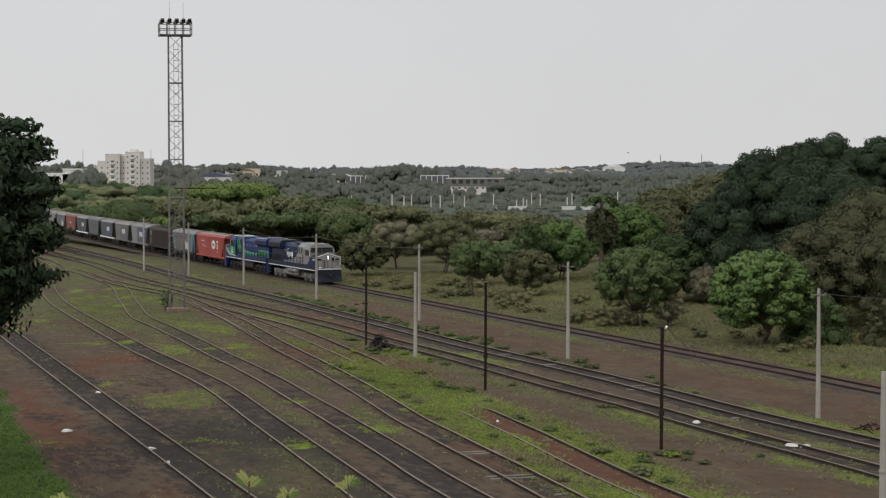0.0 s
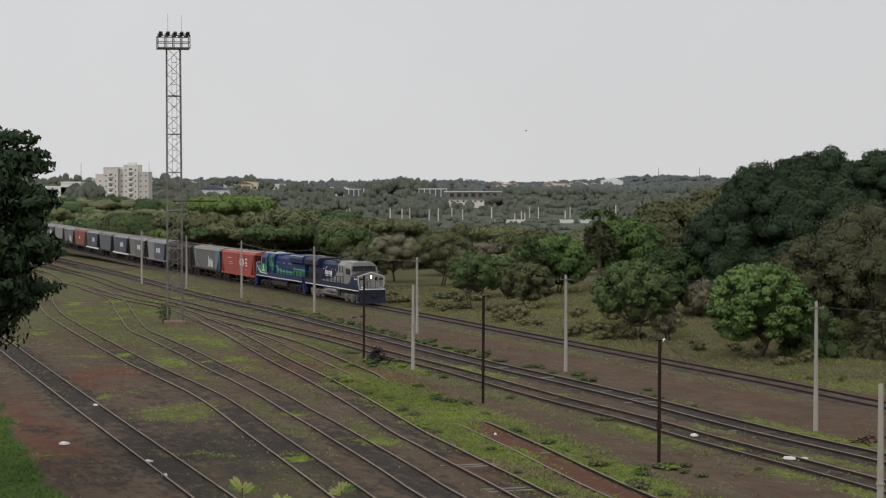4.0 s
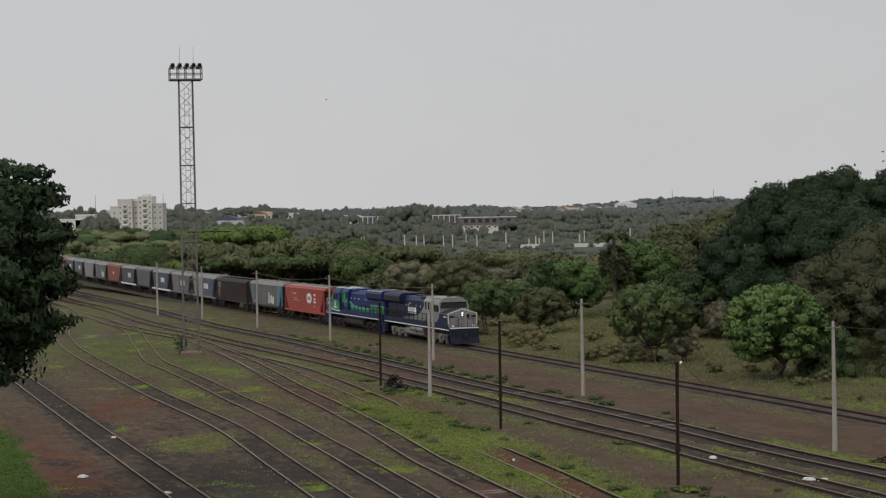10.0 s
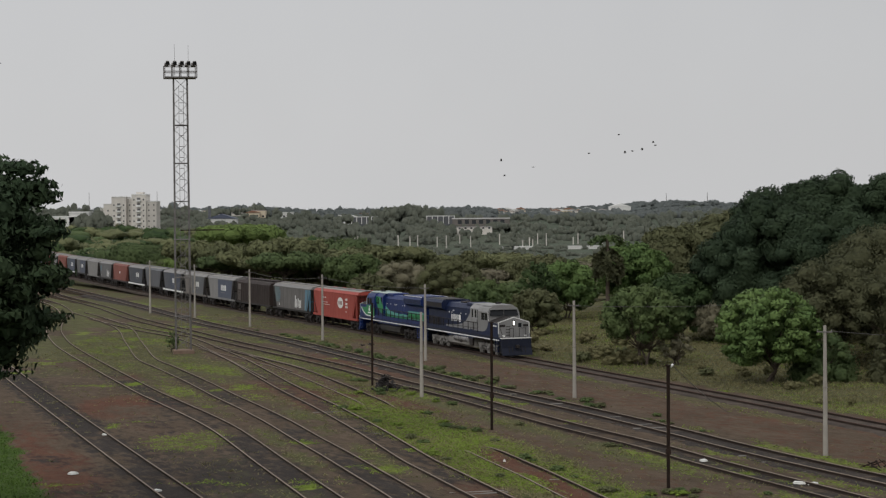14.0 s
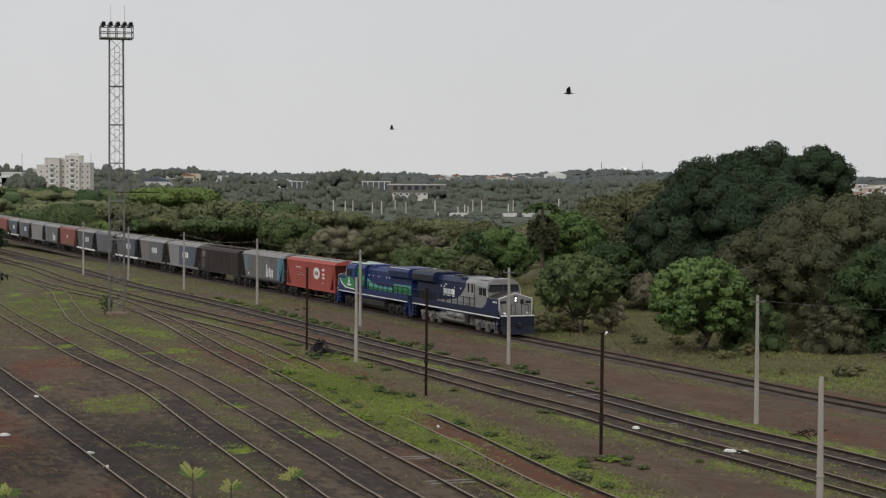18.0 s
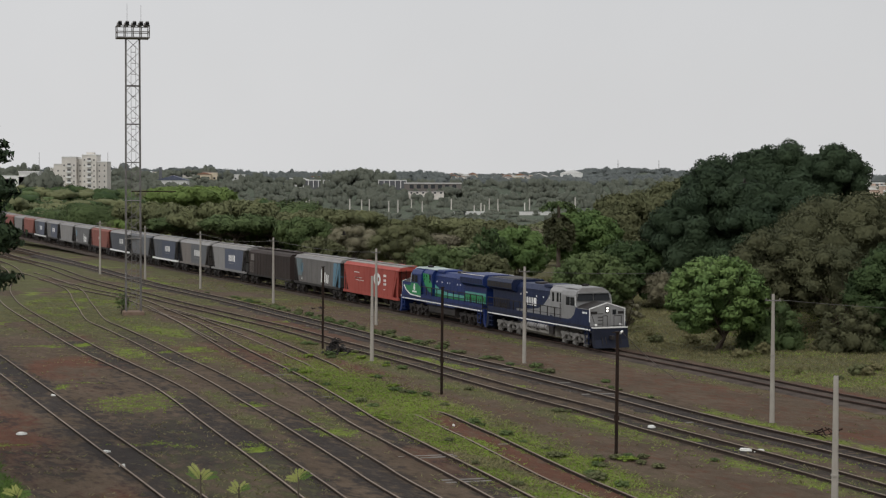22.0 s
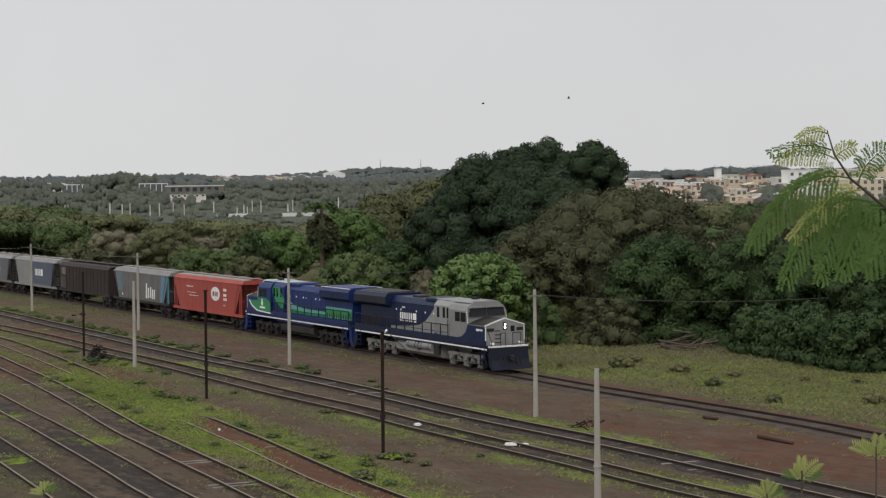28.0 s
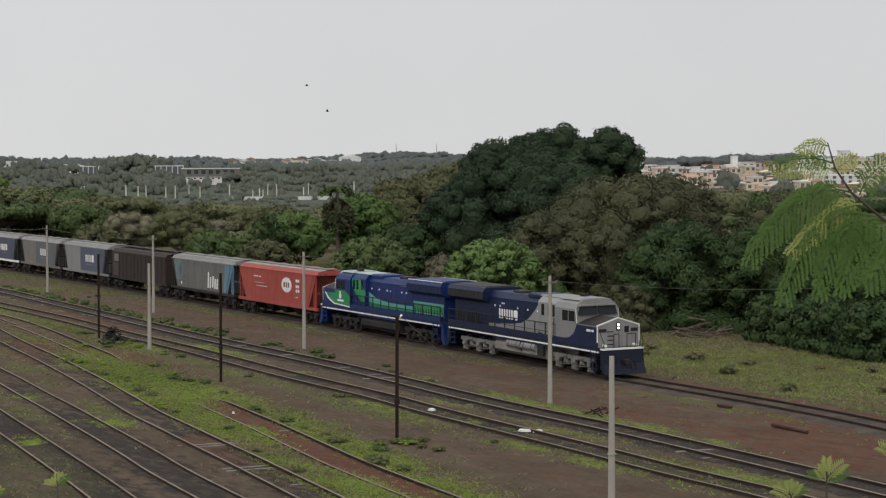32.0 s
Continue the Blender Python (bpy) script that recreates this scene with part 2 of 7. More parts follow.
green_paint = mat("green_paint", (0.02, 0.20, 0.075), (0.03, 0.24, 0.09), 0.7, 0.45, 0, 0.05, 6, 0.25, (0.05, 0.05, 0.04), True)
mint_paint = mat("mint_paint", (0.10, 0.36, 0.30), (0.13, 0.40, 0.34), 0.7, 0.45, 0, 0.05, 6, 0.25, (0.05, 0.05, 0.04), True)
pale_mint = mat("pale_mint_paint", (0.36, 0.43, 0.40), (0.30, 0.37, 0.345), 0.7, 0.55, 0, 0.05, 6, 0.35, (0.2, 0.2, 0.18), True)
grey_paint = mat("grey_paint", (0.25, 0.25, 0.248), (0.21, 0.21, 0.207), 0.7, 0.5, 0, 0.06, 6, 0.35, (0.15, 0.13, 0.11), True)
white_paint = mat("white_paint", (0.78, 0.78, 0.76), (0.70, 0.70, 0.68), 0.8, 0.55, 0, 0.05, 7, 0.2, (0.3, 0.26, 0.22), True)
black_iron = mat("black_iron", (0.022, 0.02, 0.02), (0.035, 0.03, 0.028), 1.0, 0.6, 0.3, 0.2)
dusty_iron = mat("dusty_iron", (0.22, 0.21, 0.195), (0.31, 0.295, 0.27), 1.1, 0.75, 0.1, 0.2, 8, 0.5, (0.07, 0.055, 0.045))
bogie_grey = mat("bogie_grey", (0.15, 0.145, 0.135), (0.25, 0.24, 0.225), 2.2, 0.75, 0.1, 0.2, 8, 0.6, (0.04, 0.033, 0.028))
wheel_steel = mat("wheel_steel", (0.05, 0.043, 0.038), (0.09, 0.08, 0.07), 2, 0.5, 0.6, 0.1)
red_paint = mat("red_paint", (0.29, 0.052, 0.04), (0.335, 0.066, 0.05), 0.4, 0.6, 0, 0.06, 4, 0.35, (0.14, 0.045, 0.03), True)
old_red_paint = mat("old_red_paint", (0.25, 0.085, 0.066), (0.20, 0.075, 0.06), 0.4, 0.7, 0, 0.06, 4, 0.4, (0.10, 0.06, 0.045), True)
taupe_paint = mat("taupe_paint", (0.19, 0.17, 0.155), (0.155, 0.14, 0.13), 0.4, 0.65, 0, 0.06, 4, 0.4, (0.12, 0.10, 0.08), True)
ash_paint = mat("ash_paint", (0.155, 0.155, 0.158), (0.125, 0.125, 0.128), 0.4, 0.65, 0, 0.06, 4, 0.4, (0.10, 0.085, 0.07), True)
pale_paint = mat("pale_paint", (0.235, 0.23, 0.225), (0.195, 0.19, 0.188), 0.4, 0.65, 0, 0.06, 4, 0.35, (0.14, 0.12, 0.10), True)
scuffed_paint = mat("scuffed_paint", (0.135, 0.128, 0.122), (0.105, 0.10, 0.097), 0.5, 0.7, 0, 0.06, 4, 0.45, (0.07, 0.06, 0.05), True)
slate_paint = mat("slate_paint", (0.065, 0.072, 0.09), (0.085, 0.09, 0.105), 0.4, 0.6, 0, 0.06, 4, 0.4, (0.10, 0.085, 0.07), True)
panel_blue = mat("panel_blue", (0.062, 0.074, 0.11), (0.078, 0.09, 0.128), 0.5, 0.6, 0, 0.05, 5, 0.35, (0.12, 0.11, 0.10), True)
panel_grey = mat("panel_grey", (0.10, 0.105, 0.115), (0.12, 0.125, 0.135), 0.5, 0.6, 0, 0.05, 5, 0.35, (0.12, 0.11, 0.10), True)
brown_black = mat("brown_black_paint", (0.026, 0.018, 0.016), (0.038, 0.027, 0.023), 0.4, 0.75, 0, 0.08, 4, 0.4, (0.08, 0.055, 0.045), True)
sky_blue = mat("sky_blue_paint", (0.10, 0.20, 0.27), (0.12, 0.23, 0.30), 0.5, 0.6, 0, 0.05, 5, 0.3)
cab_glass = glass_mat("cab_glass", (0.02, 0.022, 0.025))
dull_teal = mat("dull_teal_paint", (0.10, 0.145, 0.16), (0.13, 0.17, 0.18), 0.5, 0.65, 0, 0.05, 5, 0.4)
lamp_glow = glow_mat("headlight_glow", (1.0, 0.97, 0.9), 3.0)
plaster = mat("plaster", (0.64, 0.61, 0.56), (0.56, 0.53, 0.49), 0.1, 0.9, 0, 0.05, 0.6, 0.25, (0.3, 0.27, 0.23))
plaster_white = mat("plaster_white", (0.74, 0.74, 0.72), (0.64, 0.64, 0.62), 0.1, 0.9, 0, 0.05, 0.6, 0.2, (0.4, 0.37, 0.33))
plaster_peach = mat("plaster_peach", (0.66, 0.51, 0.41), (0.60, 0.46, 0.38), 0.1, 0.9, 0, 0.05, 0.6, 0.2, (0.3, 0.24, 0.2))
plaster_cream = mat("plaster_cream", (0.62, 0.54, 0.40), (0.55, 0.48, 0.37), 0.1, 0.9, 0, 0.05, 0.6, 0.2, (0.3, 0.26, 0.2))
tile_roof = mat("tile_roof", (0.30, 0.17, 0.12), (0.24, 0.14, 0.10), 0.2, 0.9, 0, 0.1, 1.2, 0.3)
sheet_roof = mat("sheet_roof", (0.36, 0.34, 0.33), (0.28, 0.26, 0.25), 0.1, 0.6, 0.2, 0.05, 0.6, 0.3, (0.3, 0.26, 0.22))
window_grey = glass_mat("window_grey", (0.13, 0.13, 0.13))
window_dark = glass_mat("window_dark", (0.045, 0.05, 0.055))
feather_white = mat("feather_white", (0.75, 0.75, 0.72), (0.65, 0.65, 0.62), 5, 0.9, 0, 0, 20, 0.1)
feather_dark = mat("feather_dark", (0.04, 0.038, 0.036), (0.07, 0.065, 0.06), 5, 0.9, 0, 0, 20, 0.1)
paper_litter = mat("paper_litter", (0.66, 0.66, 0.63), (0.5, 0.5, 0.47), 3, 0.85)


# ---- mesh building ----
class Build:
    """Collects faces and turns them into one mesh."""

    def __init__(self):
        self.v, self.f = [], []

    def add(self, verts, faces):
        n = len(self.v)
        self.v += [tuple(p) for p in verts]
        self.f += [tuple(n + i for i in q) for q in faces]
        return self

    def box(self, x0, y0, z0, x1, y1, z1, m=None):
        p = [Vector((x, y, z)) for x in (x0, x1) for y in (y0, y1) for z in (z0, z1)]
        if m is not None:
            p = [m @ q for q in p]
        return self.add(p, [(0, 1, 3, 2), (4, 6, 7, 5), (0, 4, 5, 1), (2, 3, 7, 6), (0, 2, 6, 4), (1, 5, 7, 3)])

    def soft_box(self, x0, y0, z0, x1, y1, z1, c=0.05, m=None):
        """A box with its long upright and top edges chamfered."""
        ring = [(x0 + c, y0), (x1 - c, y0), (x1, y0 + c), (x1, y1 - c), (x1 - c, y1), (x0 + c, y1), (x0, y1 - c), (x0, y0 + c)]
        mx, my = (x0 + x1) / 2, (y0 + y1) / 2
        pts = [(x, y, z0) for x, y in ring] + [(x, y, z1 - c) for x, y in ring]
        pts += [(x + (c if x < mx else -c), y + (c if y < my else -c), z1) for x, y in ring]
        if m is not None:
            pts = [m @ Vector(p) for p in pts]
        faces = [tuple(range(7, -1, -1)), tuple(range(16, 24))]
        for k in (0, 8):
            faces += [(k + i, k + (i + 1) % 8, k + 8 + (i + 1) % 8, k + 8 + i) for i in range(8)]
        return self.add(pts, faces)

    def tube(self, a, b, r0, r1=None, n=8, caps=True):
        a, b = Vector(a), Vector(b)
        r1 = r0 if r1 is None else r1
        d = (b - a).normalized()
        u = d.orthogonal().normalized()
        w = d.cross(u)
        ring = [(math.cos(2 * math.pi * i / n), math.sin(2 * math.pi * i / n)) for i in range(n)]
        pts = [a + (u * c + w * s) * r0 for c, s in ring] + [b + (u * c + w * s) * r1 for c, s in ring]
        faces = [(i, (i + 1) % n, n + (i + 1) % n, n + i) for i in range(n)]
        if caps:
            faces += [tuple(range(n - 1, -1, -1)), tuple(range(n, 2 * n))]
        return self.add(pts, faces)

    def slab(self, poly, y0, y1):
        """A polygon in x and z, pushed from y0 to y1."""
        n = len(poly)
        pts = [(x, y0, z) for x, z in poly] + [(x, y1, z) for x, z in poly]
        return self.add(pts, [tuple(range(n)), tuple(range(2 * n - 1, n - 1, -1))] + [(i, n + i, n + (i + 1) % n, (i + 1) % n) for i in range(n)])

    def beam(self, poly, x0, x1):
        """A polygon in y and z, pushed from x0 to x1."""
        n = len(poly)
        pts = [(x0, y, z) for y, z in poly] + [(x1, y, z) for y, z in poly]
        return self.add(pts, [tuple(range(n - 1, -1, -1)), tuple(range(n, 2 * n))] + [(i, (i + 1) % n, n + (i + 1) % n, n + i) for i in range(n)])

    def mesh(self, name, material, smooth=False):
        me = bpy.data.meshes.new(name)
        me.from_pydata(self.v, [], self.f)
        if material is not None:
            me.materials.append(material)
        if smooth:
            me.shade_smooth()
        me.update()
        return me


def pipe(points, r, n=5):
    """One unbroken round tube through the points."""
    p = [Vector(q) for q in points]
    b = Build()
    verts, faces = [], []
    for k, q in enumerate(p):
        d = (p[min(k + 1, len(p) - 1)] - p[max(k - 1, 0)]).normalized()
        u = d.cross(Vector((0, 0, 1))).normalized() if abs(d.z) < 0.99 else Vector((1, 0, 0))
        w = u.cross(d)
        verts += [q + (u * math.cos(2 * math.pi * i / n) + w * math.sin(2 * math.pi * i / n)) * r for i in range(n)]
    for k in range(len(p) - 1):
        faces += [(k * n + i, k * n + (i + 1) % n, (k + 1) * n + (i + 1) % n, (k + 1) * n + i) for i in range(n)]
    return b.add(verts, faces + [tuple(range(n - 1, -1, -1)), tuple(range((len(p) - 1) * n, len(p) * n))])


def part(name, built, material, parent=None, label="", at=None, smooth=False):
    """Links a Build (or a ready mesh) as one mesh object under a thing or a part."""
    me = built.mesh(name, material, smooth) if isinstance(built, Build) else built
    ob = new(name, me)
    if parent is not None:
        ob.parent = parent
    if at is not None:
        ob.matrix_basis = at
    if label:
        ob["label"] = label
    return ob


def thing(name, label, category, group="", kind="", at=None):
    ob = new(name)
    ob.empty_display_size = 0.5
    if at is not None:
        ob.matrix_basis = at
    return tagged(ob, label, category, group, kind)


# ---- plan: the main line, and the tracks of the yard ----
def smooth01(v, lo, hi):
    s = np.clip((v - lo) / (hi - lo), 0, 1)
    return s * s * (3 - 2 * s)


def main_x(y):
    d = y - 150.0
    x = 3.3705e-7 * d**3 - 4.9845e-5 * d**2 - 0.373812 * d + 11.7518 - 1.679e-03 * np.maximum(0, -26.0 - d) ** 2
    return x - 2.2 * smooth01(y, 84, 112) - 1.3 * smooth01(y, 190, 270)


def spline(points, step=1.0):
    """A smooth line through the points, with a point every step metres."""
    p = [np.array(q, float) for q in points]
    p = [2 * p[0] - p[1]] + p + [2 * p[-1] - p[-2]]
    fine = []
    for a, b, c, d in zip(p, p[1:], p[2:], p[3:]):
        for s in np.linspace(0, 1, 24, endpoint=False):
            fine.append(0.5 * (2 * b + (c - a) * s + (2 * a - 5 * b + 4 * c - d) * s**2 + (3 * b - a - 3 * c + d) * s**3))
    fine = np.array(fine + [p[-2]])
    far = np.r_[0, np.cumsum(np.linalg.norm(np.diff(fine, axis=0), axis=1))]
    n = max(2, int(far[-1] / step))
    want = np.linspace(0, far[-1], n)
    return np.c_[np.interp(want, far, fine[:, 0]), np.interp(want, far, fine[:, 1])]


def aside(line, d):
    """The line shifted d metres to its left."""
    t = np.gradient(line, axis=0)
    t /= np.linalg.norm(t, axis=1, keepdims=True)
    return line + d * np.c_[-t[:, 1], t[:, 0]]


# far rails, from the near end to the far end
SURVEY = {
    "a": [(-4.3, 63), (-7.9, 73.5), (-11.8, 84.5), (-18.8, 104.1), (-31.2, 139.2), (-42, 170.1)],
    "b": [(0.3, 63), (-2.4, 73.5), (-4.8, 82.1), (-8.5, 95), (-13.2, 111.4), (-18.2, 125.4), (-21.3, 133.8), (-27.2, 151.1), (-34.9, 174.3), (-39.1, 188.3), (-43.7, 206.7), (-47.5, 226.7), (-50, 243.6), (-57.6, 270.2), (-69.3, 301.4)],
    "c": [(4.6, 63), (0.5, 76.4), (-1, 82), (-2.3, 86.8), (-3.9, 92.5), (-5.7, 98.9), (-7.7, 105.7), (-9.9, 113.5), (-12.5, 121.9), (-15.4, 130.7), (-18.9, 141.9), (-23.3, 155.2), (-26.4, 164.4), (-29.6, 178.5), (-32.3, 190.7), (-34.2, 199.9), (-36.6, 210), (-39.4, 219), (-43, 229.7), (-48.5, 244)],
    "d": [(7.9, 63), (3.8, 78.1), (2.8, 81.7), (1.6, 85.9), (0.3, 90.6), (-1.1, 95.6), (-2.8, 102.8), (-4.6, 110.4), (-7.7, 122.5), (-10.3, 131.9), (-12.3, 139.4), (-15.1, 150.5), (-18.3, 162.9), (-22.4, 177), (-27.2, 192.4), (-30.4, 199.5), (-34.5, 207.8), (-39, 218.8), (-43.4, 229.8)],
    "e": [(12.3, 63), (8.3, 76), (6.6, 82.4), (4.7, 90.2), (3.5, 94.7), (1.3, 103), (-0.9, 111.3), (-3.2, 119.6), (-5.5, 128), (-8.1, 137.5), (-11.2, 148.3), (-13.6, 155.5), (-16, 161.5), (-18.6, 167.5), (-23, 178)],
    "f": [(27.8, 55), (22.8, 68.8), (21.4, 72.3), (20.1, 75.7), (18.6, 80.1), (17, 84.4), (15.3, 88.9), (13.2, 94.6), (11.1, 100.9), (7.2, 110.8), (4.1, 119.5), (0.5, 129.6), (-3.8, 140.6), (-8.8, 154.3), (-14.7, 168.8), (-21.9, 186.2), (-28.8, 204), (-33.4, 215.3), (-39.3, 230.9), (-46.6, 253.4), (-51.9, 268.2), (-58.1, 284.8), (-65, 304)],
    "g": [(32, 55), (26.7, 70.4), (24.9, 75.7), (22.1, 83.5), (20.4, 87.9), (17.7, 94.5), (15.5, 100.5), (13.4, 106.8), (10.8, 114.1), (7.8, 121.9), (4.4, 130.3), (0.5, 140.6), (-4.1, 153.6), (-9.6, 168.6), (-16.4, 187.5), (-23.3, 204.8), (-28, 216.5), (-35, 236.5), (-41.9, 256.4), (-49.3, 276.9), (-58.2, 301.1), (-68.8, 329.8)],
}
GAUGE = 1.60
LINES = {k: aside(spline(v), GAUGE / 2) for k, v in SURVEY.items()}
main_y = np.arange(40, 760, 1.0)
LINES["main"] = np.c_[main_x(main_y), main_y]


def near_line(px, py, key):
    """Distance of points to a track, to its left positive."""
    line = LINES[key][::2]
    best = np.full(px.shape, 1e9)
    side = np.zeros(px.shape)
    for a, b in zip(line[:-1], line[1:]):
        ok = (np.abs(py - (a[1] + b[1]) / 2) < 22)
        if not ok.any():
            continue
        d = (b - a) / np.linalg.norm(b - a)
        rx, ry = px[ok] - a[0], py[ok] - a[1]
        s = np.clip(rx * d[0] + ry * d[1], 0, np.linalg.norm(b - a))
        dist = np.hypot(rx - s * d[0], ry - s * d[1])
        cur = best[ok]
        better = dist < cur
        cur[better] = dist[better]
        best[ok] = cur
        sd = side[ok]
        sd[better] = np.sign(d[0] * ry - d[1] * rx)[better]
        side[ok] = sd
    return best, side


def lattice(x, y, size, seed):
    """Value noise from 0 to 1 on a grid of that size."""
    u, v = x / size, y / size
    i, j = np.floor(u).astype(np.int64), np.floor(v).astype(np.int64)
    a, b = u - i, v - j
    a, b = a * a * (3 - 2 * a), b * b * (3 - 2 * b)

    def h(p, q):
        n = (p * 374761393 + q * 668265263 + seed * 974634541) & 0x7FFFFFFF
        n = ((n ^ (n >> 13)) * 1274126177) & 0x7FFFFFFF
        return ((n ^ (n >> 16)) & 0xFFFF) / 65535.0

    return (h(i, j) * (1 - a) + h(i + 1, j) * a) * (1 - b) + (h(i, j + 1) * (1 - a) + h(i + 1, j + 1) * a) * b


def clumps(x, y, size, seed):
    return 0.55 * lattice(x, y, size, seed) + 0.3 * lattice(x, y, size / 2.3, seed + 1) + 0.15 * lattice(x, y, size / 5.1, seed + 2)


def terrain(x, y):
    """Level yard; beyond the line the land sinks into a wide valley and rises again to the town."""
    z = -7.0 * np.clip((y - 260) / 350, 0, 1) ** 1.5
    z = z + 12.5 * np.clip((y - 1040) / 260, 0, 1) + 5.0 * np.clip((y - 1300) / 1000, 0, 1)
    z = z + 13.0 * np.clip((x - 120) / 60, 0, 1) * np.clip((y - 540) / 280, 0, 1) * np.clip((1400 - y) / 400, 0, 1)
    z = z + 7.0 * np.clip((-x - 95) / 50, 0, 1) * np.clip((y - 560) / 240, 0, 1) * np.clip((1700 - y) / 400, 0, 1)
    z = z + 11.0 * np.exp(-((x - 370) / 130) ** 2 - ((y - 3150) / 300) ** 2)
    return z


def lawn_share(x, y):
    """The mown grass in the near corner of the yard."""
    n = clumps(x, y, 2.2, 17)
    return smooth01(-25.0 + 0.318 * (105.7 - y) - x + 1.6 * (n - 0.5), 0.0, 0.6) * smooth01(y, 116, 108)


# small patches of green: place, half width, half depth, how bright
PATCHES = [(-15.0, 104.5, 3.2, 6.0, 0.40), (-24.3, 141.0, 0.9, 2.4, 0.9), (-7.0, 86.8, 0.75, 1.1, 0.95)]


def cover(x, y):
    """Shares of bright grass, dry grass, red earth and dark cinders on the ground."""
    u, v = x + 0.34 * y, 0.42 * y   # patches are drawn out along the tracks
    n1, n2, n3 = clumps(u, v, 5.0, 3), clumps(u, v, 1.7, 17), clumps(u, v, 11.0, 29)
    dist = {k: near_line(x, y, k) for k in LINES}
    dm, sm = dist["main"]
    beyond = (sm < 0) & (dm > 2.6) | (y > 420)
    bright = np.zeros(x.shape)
    dry = np.zeros(x.shape)
    red = np.zeros(x.shape)
    dark = np.zeros(x.shape)
    de, se = dist["e"]
    # the green strip along the overgrown siding
    wide = np.where(se > 0, 3.6, 2.9) + 2.2 * (n1 - 0.5)
    wide = wide - 1.2 * smooth01(y, 100, 122)
    strip = smooth01(de, wide, wide - 1.3) * np.maximum(smooth01(de, 0.65, 1.1), smooth01(np.abs(y - 112), 16, 9) * 0.8) * smooth01(y, 140, 108)
    bright = np.maximum(bright, strip * smooth01(n1 * 0.5 + n2 * 0.5, 0.39, 0.53))
    dry = np.maximum(dry, 0.8 * strip)
    bright = np.maximum(bright, 0.5 * smooth01(de, 4.0, 1.5) * smooth01(n1 * 0.6 + n2 * 0.4, 0.45, 0.62) * smooth01(y, 200, 140))
    df, sf = dist["f"]
    dg, sg = dist["g"]
    bright = np.maximum(bright, 0.6 * np.exp(-((df - 1.9) / 1.2) ** 2) * smooth01(n1, 0.5, 0.68) * smooth01(y, 200, 120))
    bright = np.maximum(bright, 0.6 * np.exp(-((dg - 2.2) / 0.9) ** 2) * (sg < 0) * smooth01(n1, 0.48, 0.66))
    # thin weeds over the whole yard, denser far off
    far = smooth01(y, 118, 165)
    dry = np.maximum(dry, (0.44 + 0.36 * far) * smooth01(n1 * 0.65 + n2 * 0.35, 0.45 - 0.14 * far, 0.64 - 0.12 * far))
    spots = smooth01(clumps(x, y, 4.0, 77), 0.70, 0.78) * smooth01(y, 75, 95)
    bright = np.maximum(bright, 0.6 * spots * (~beyond))
    # cinders between the rails
    for k, w in (("a", 1.0), ("b", 0.8), ("c", 0.75), ("d", 0.7), ("e", 0.3), ("f", 0.8), ("g", 0.95)):
        d, s = dist[k]
        dark = np.maximum(dark, w * smooth01(d + 1.6 * (n1 - 0.5) + 1.2 * (n2 - 0.5), 2.5, 0.7) * (0.35 + 0.65 * smooth01(n2 * 0.5 + n1 * 0.5, 0.3, 0.6)))
    apron = smooth01(118 - y, 0, 25) * smooth01(dist["b"][0], 9, 3) * smooth01(n3, 0.3, 0.55)
    dark = np.maximum(dark, 0.75 * apron)
    dark = np.maximum(dark, 0.5 * smooth01(y, 125, 150) * smooth01(x, -13, -21) * smooth01(n1 * 0.5 + n2 * 0.5, 0.34, 0.56) * (sm > 0))
    dark = np.maximum(dark, 0.55 * smooth01(y, 132, 108) * smooth01(x, -9, -15) * smooth01(n1 * 0.5 + n2 * 0.5, 0.35, 0.55))
    # olive weeds on the strips between the tracks
    gap = np.minimum.reduce([dist[k][0] for k in "bcdef"])
    olive = smooth01(gap + 0.8 * (n2 - 0.5), 0.95, 1.7) * (dist["b"][1] < 0) * (sf > 0)
    dry = np.maximum(dry, 0.95 * olive * smooth01(n1 * 0.55 + n2 * 0.45, 0.24, 0.48) * smooth01(y, 80, 98))
    bright = np.maximum(bright, 0.5 * olive * smooth01(n1 * 0.5 + n2 * 0.5, 0.52, 0.68) * smooth01(y, 84, 100))
    dark = dark * (1 - 0.7 * olive)
    for px, py, w, d, much in PATCHES:
        bright = np.maximum(bright, much * smooth01(np.hypot((x - px) / w, (y - py) / d) + 0.7 * (n2 - 0.5), 1.1, 0.5))
    red = np.maximum(red, smooth01(np.hypot((x + 22) / 5.0, (y - 124) / 11.0), 1.2, 0.3) * smooth01(n1, 0.3, 0.6))
    red = np.maximum(red, 0.8 * smooth01(de, 1.15, 0.7) * smooth01(y, 106, 97) * smooth01(n1 * 0.5 + n2 * 0.5, 0.2, 0.5))
    red = np.maximum(red, 0.75 * smooth01(y, 128, 100) * smooth01(x, -12, -19) * smooth01(n1 * 0.5 + n3 * 0.5, 0.32, 0.5))
    red = np.maximum(red, 0.75 * smooth01(np.hypot((x + 11) / 8.0, (y - 184) / 14.0), 1.1, 0.4) * smooth01(n1, 0.35, 0.6))
    red = np.maximum(red, 0.6 * smooth01(n3, 0.52, 0.68) * (~beyond))
    red = np.maximum(red, 0.40 * (dm < 9) * smooth01(dm, 8, 4.5) * (sm > 0) * smooth01(y, 150, 120) * smooth01(n1, 0.35, 0.6))
    shoulder = smooth01(dm, 4.6, 3.2) * (sm > 0) * smooth01(y, 190, 150)
    bright = np.maximum(bright, 0.28 * shoulder * smooth01(n2, 0.5, 0.68))
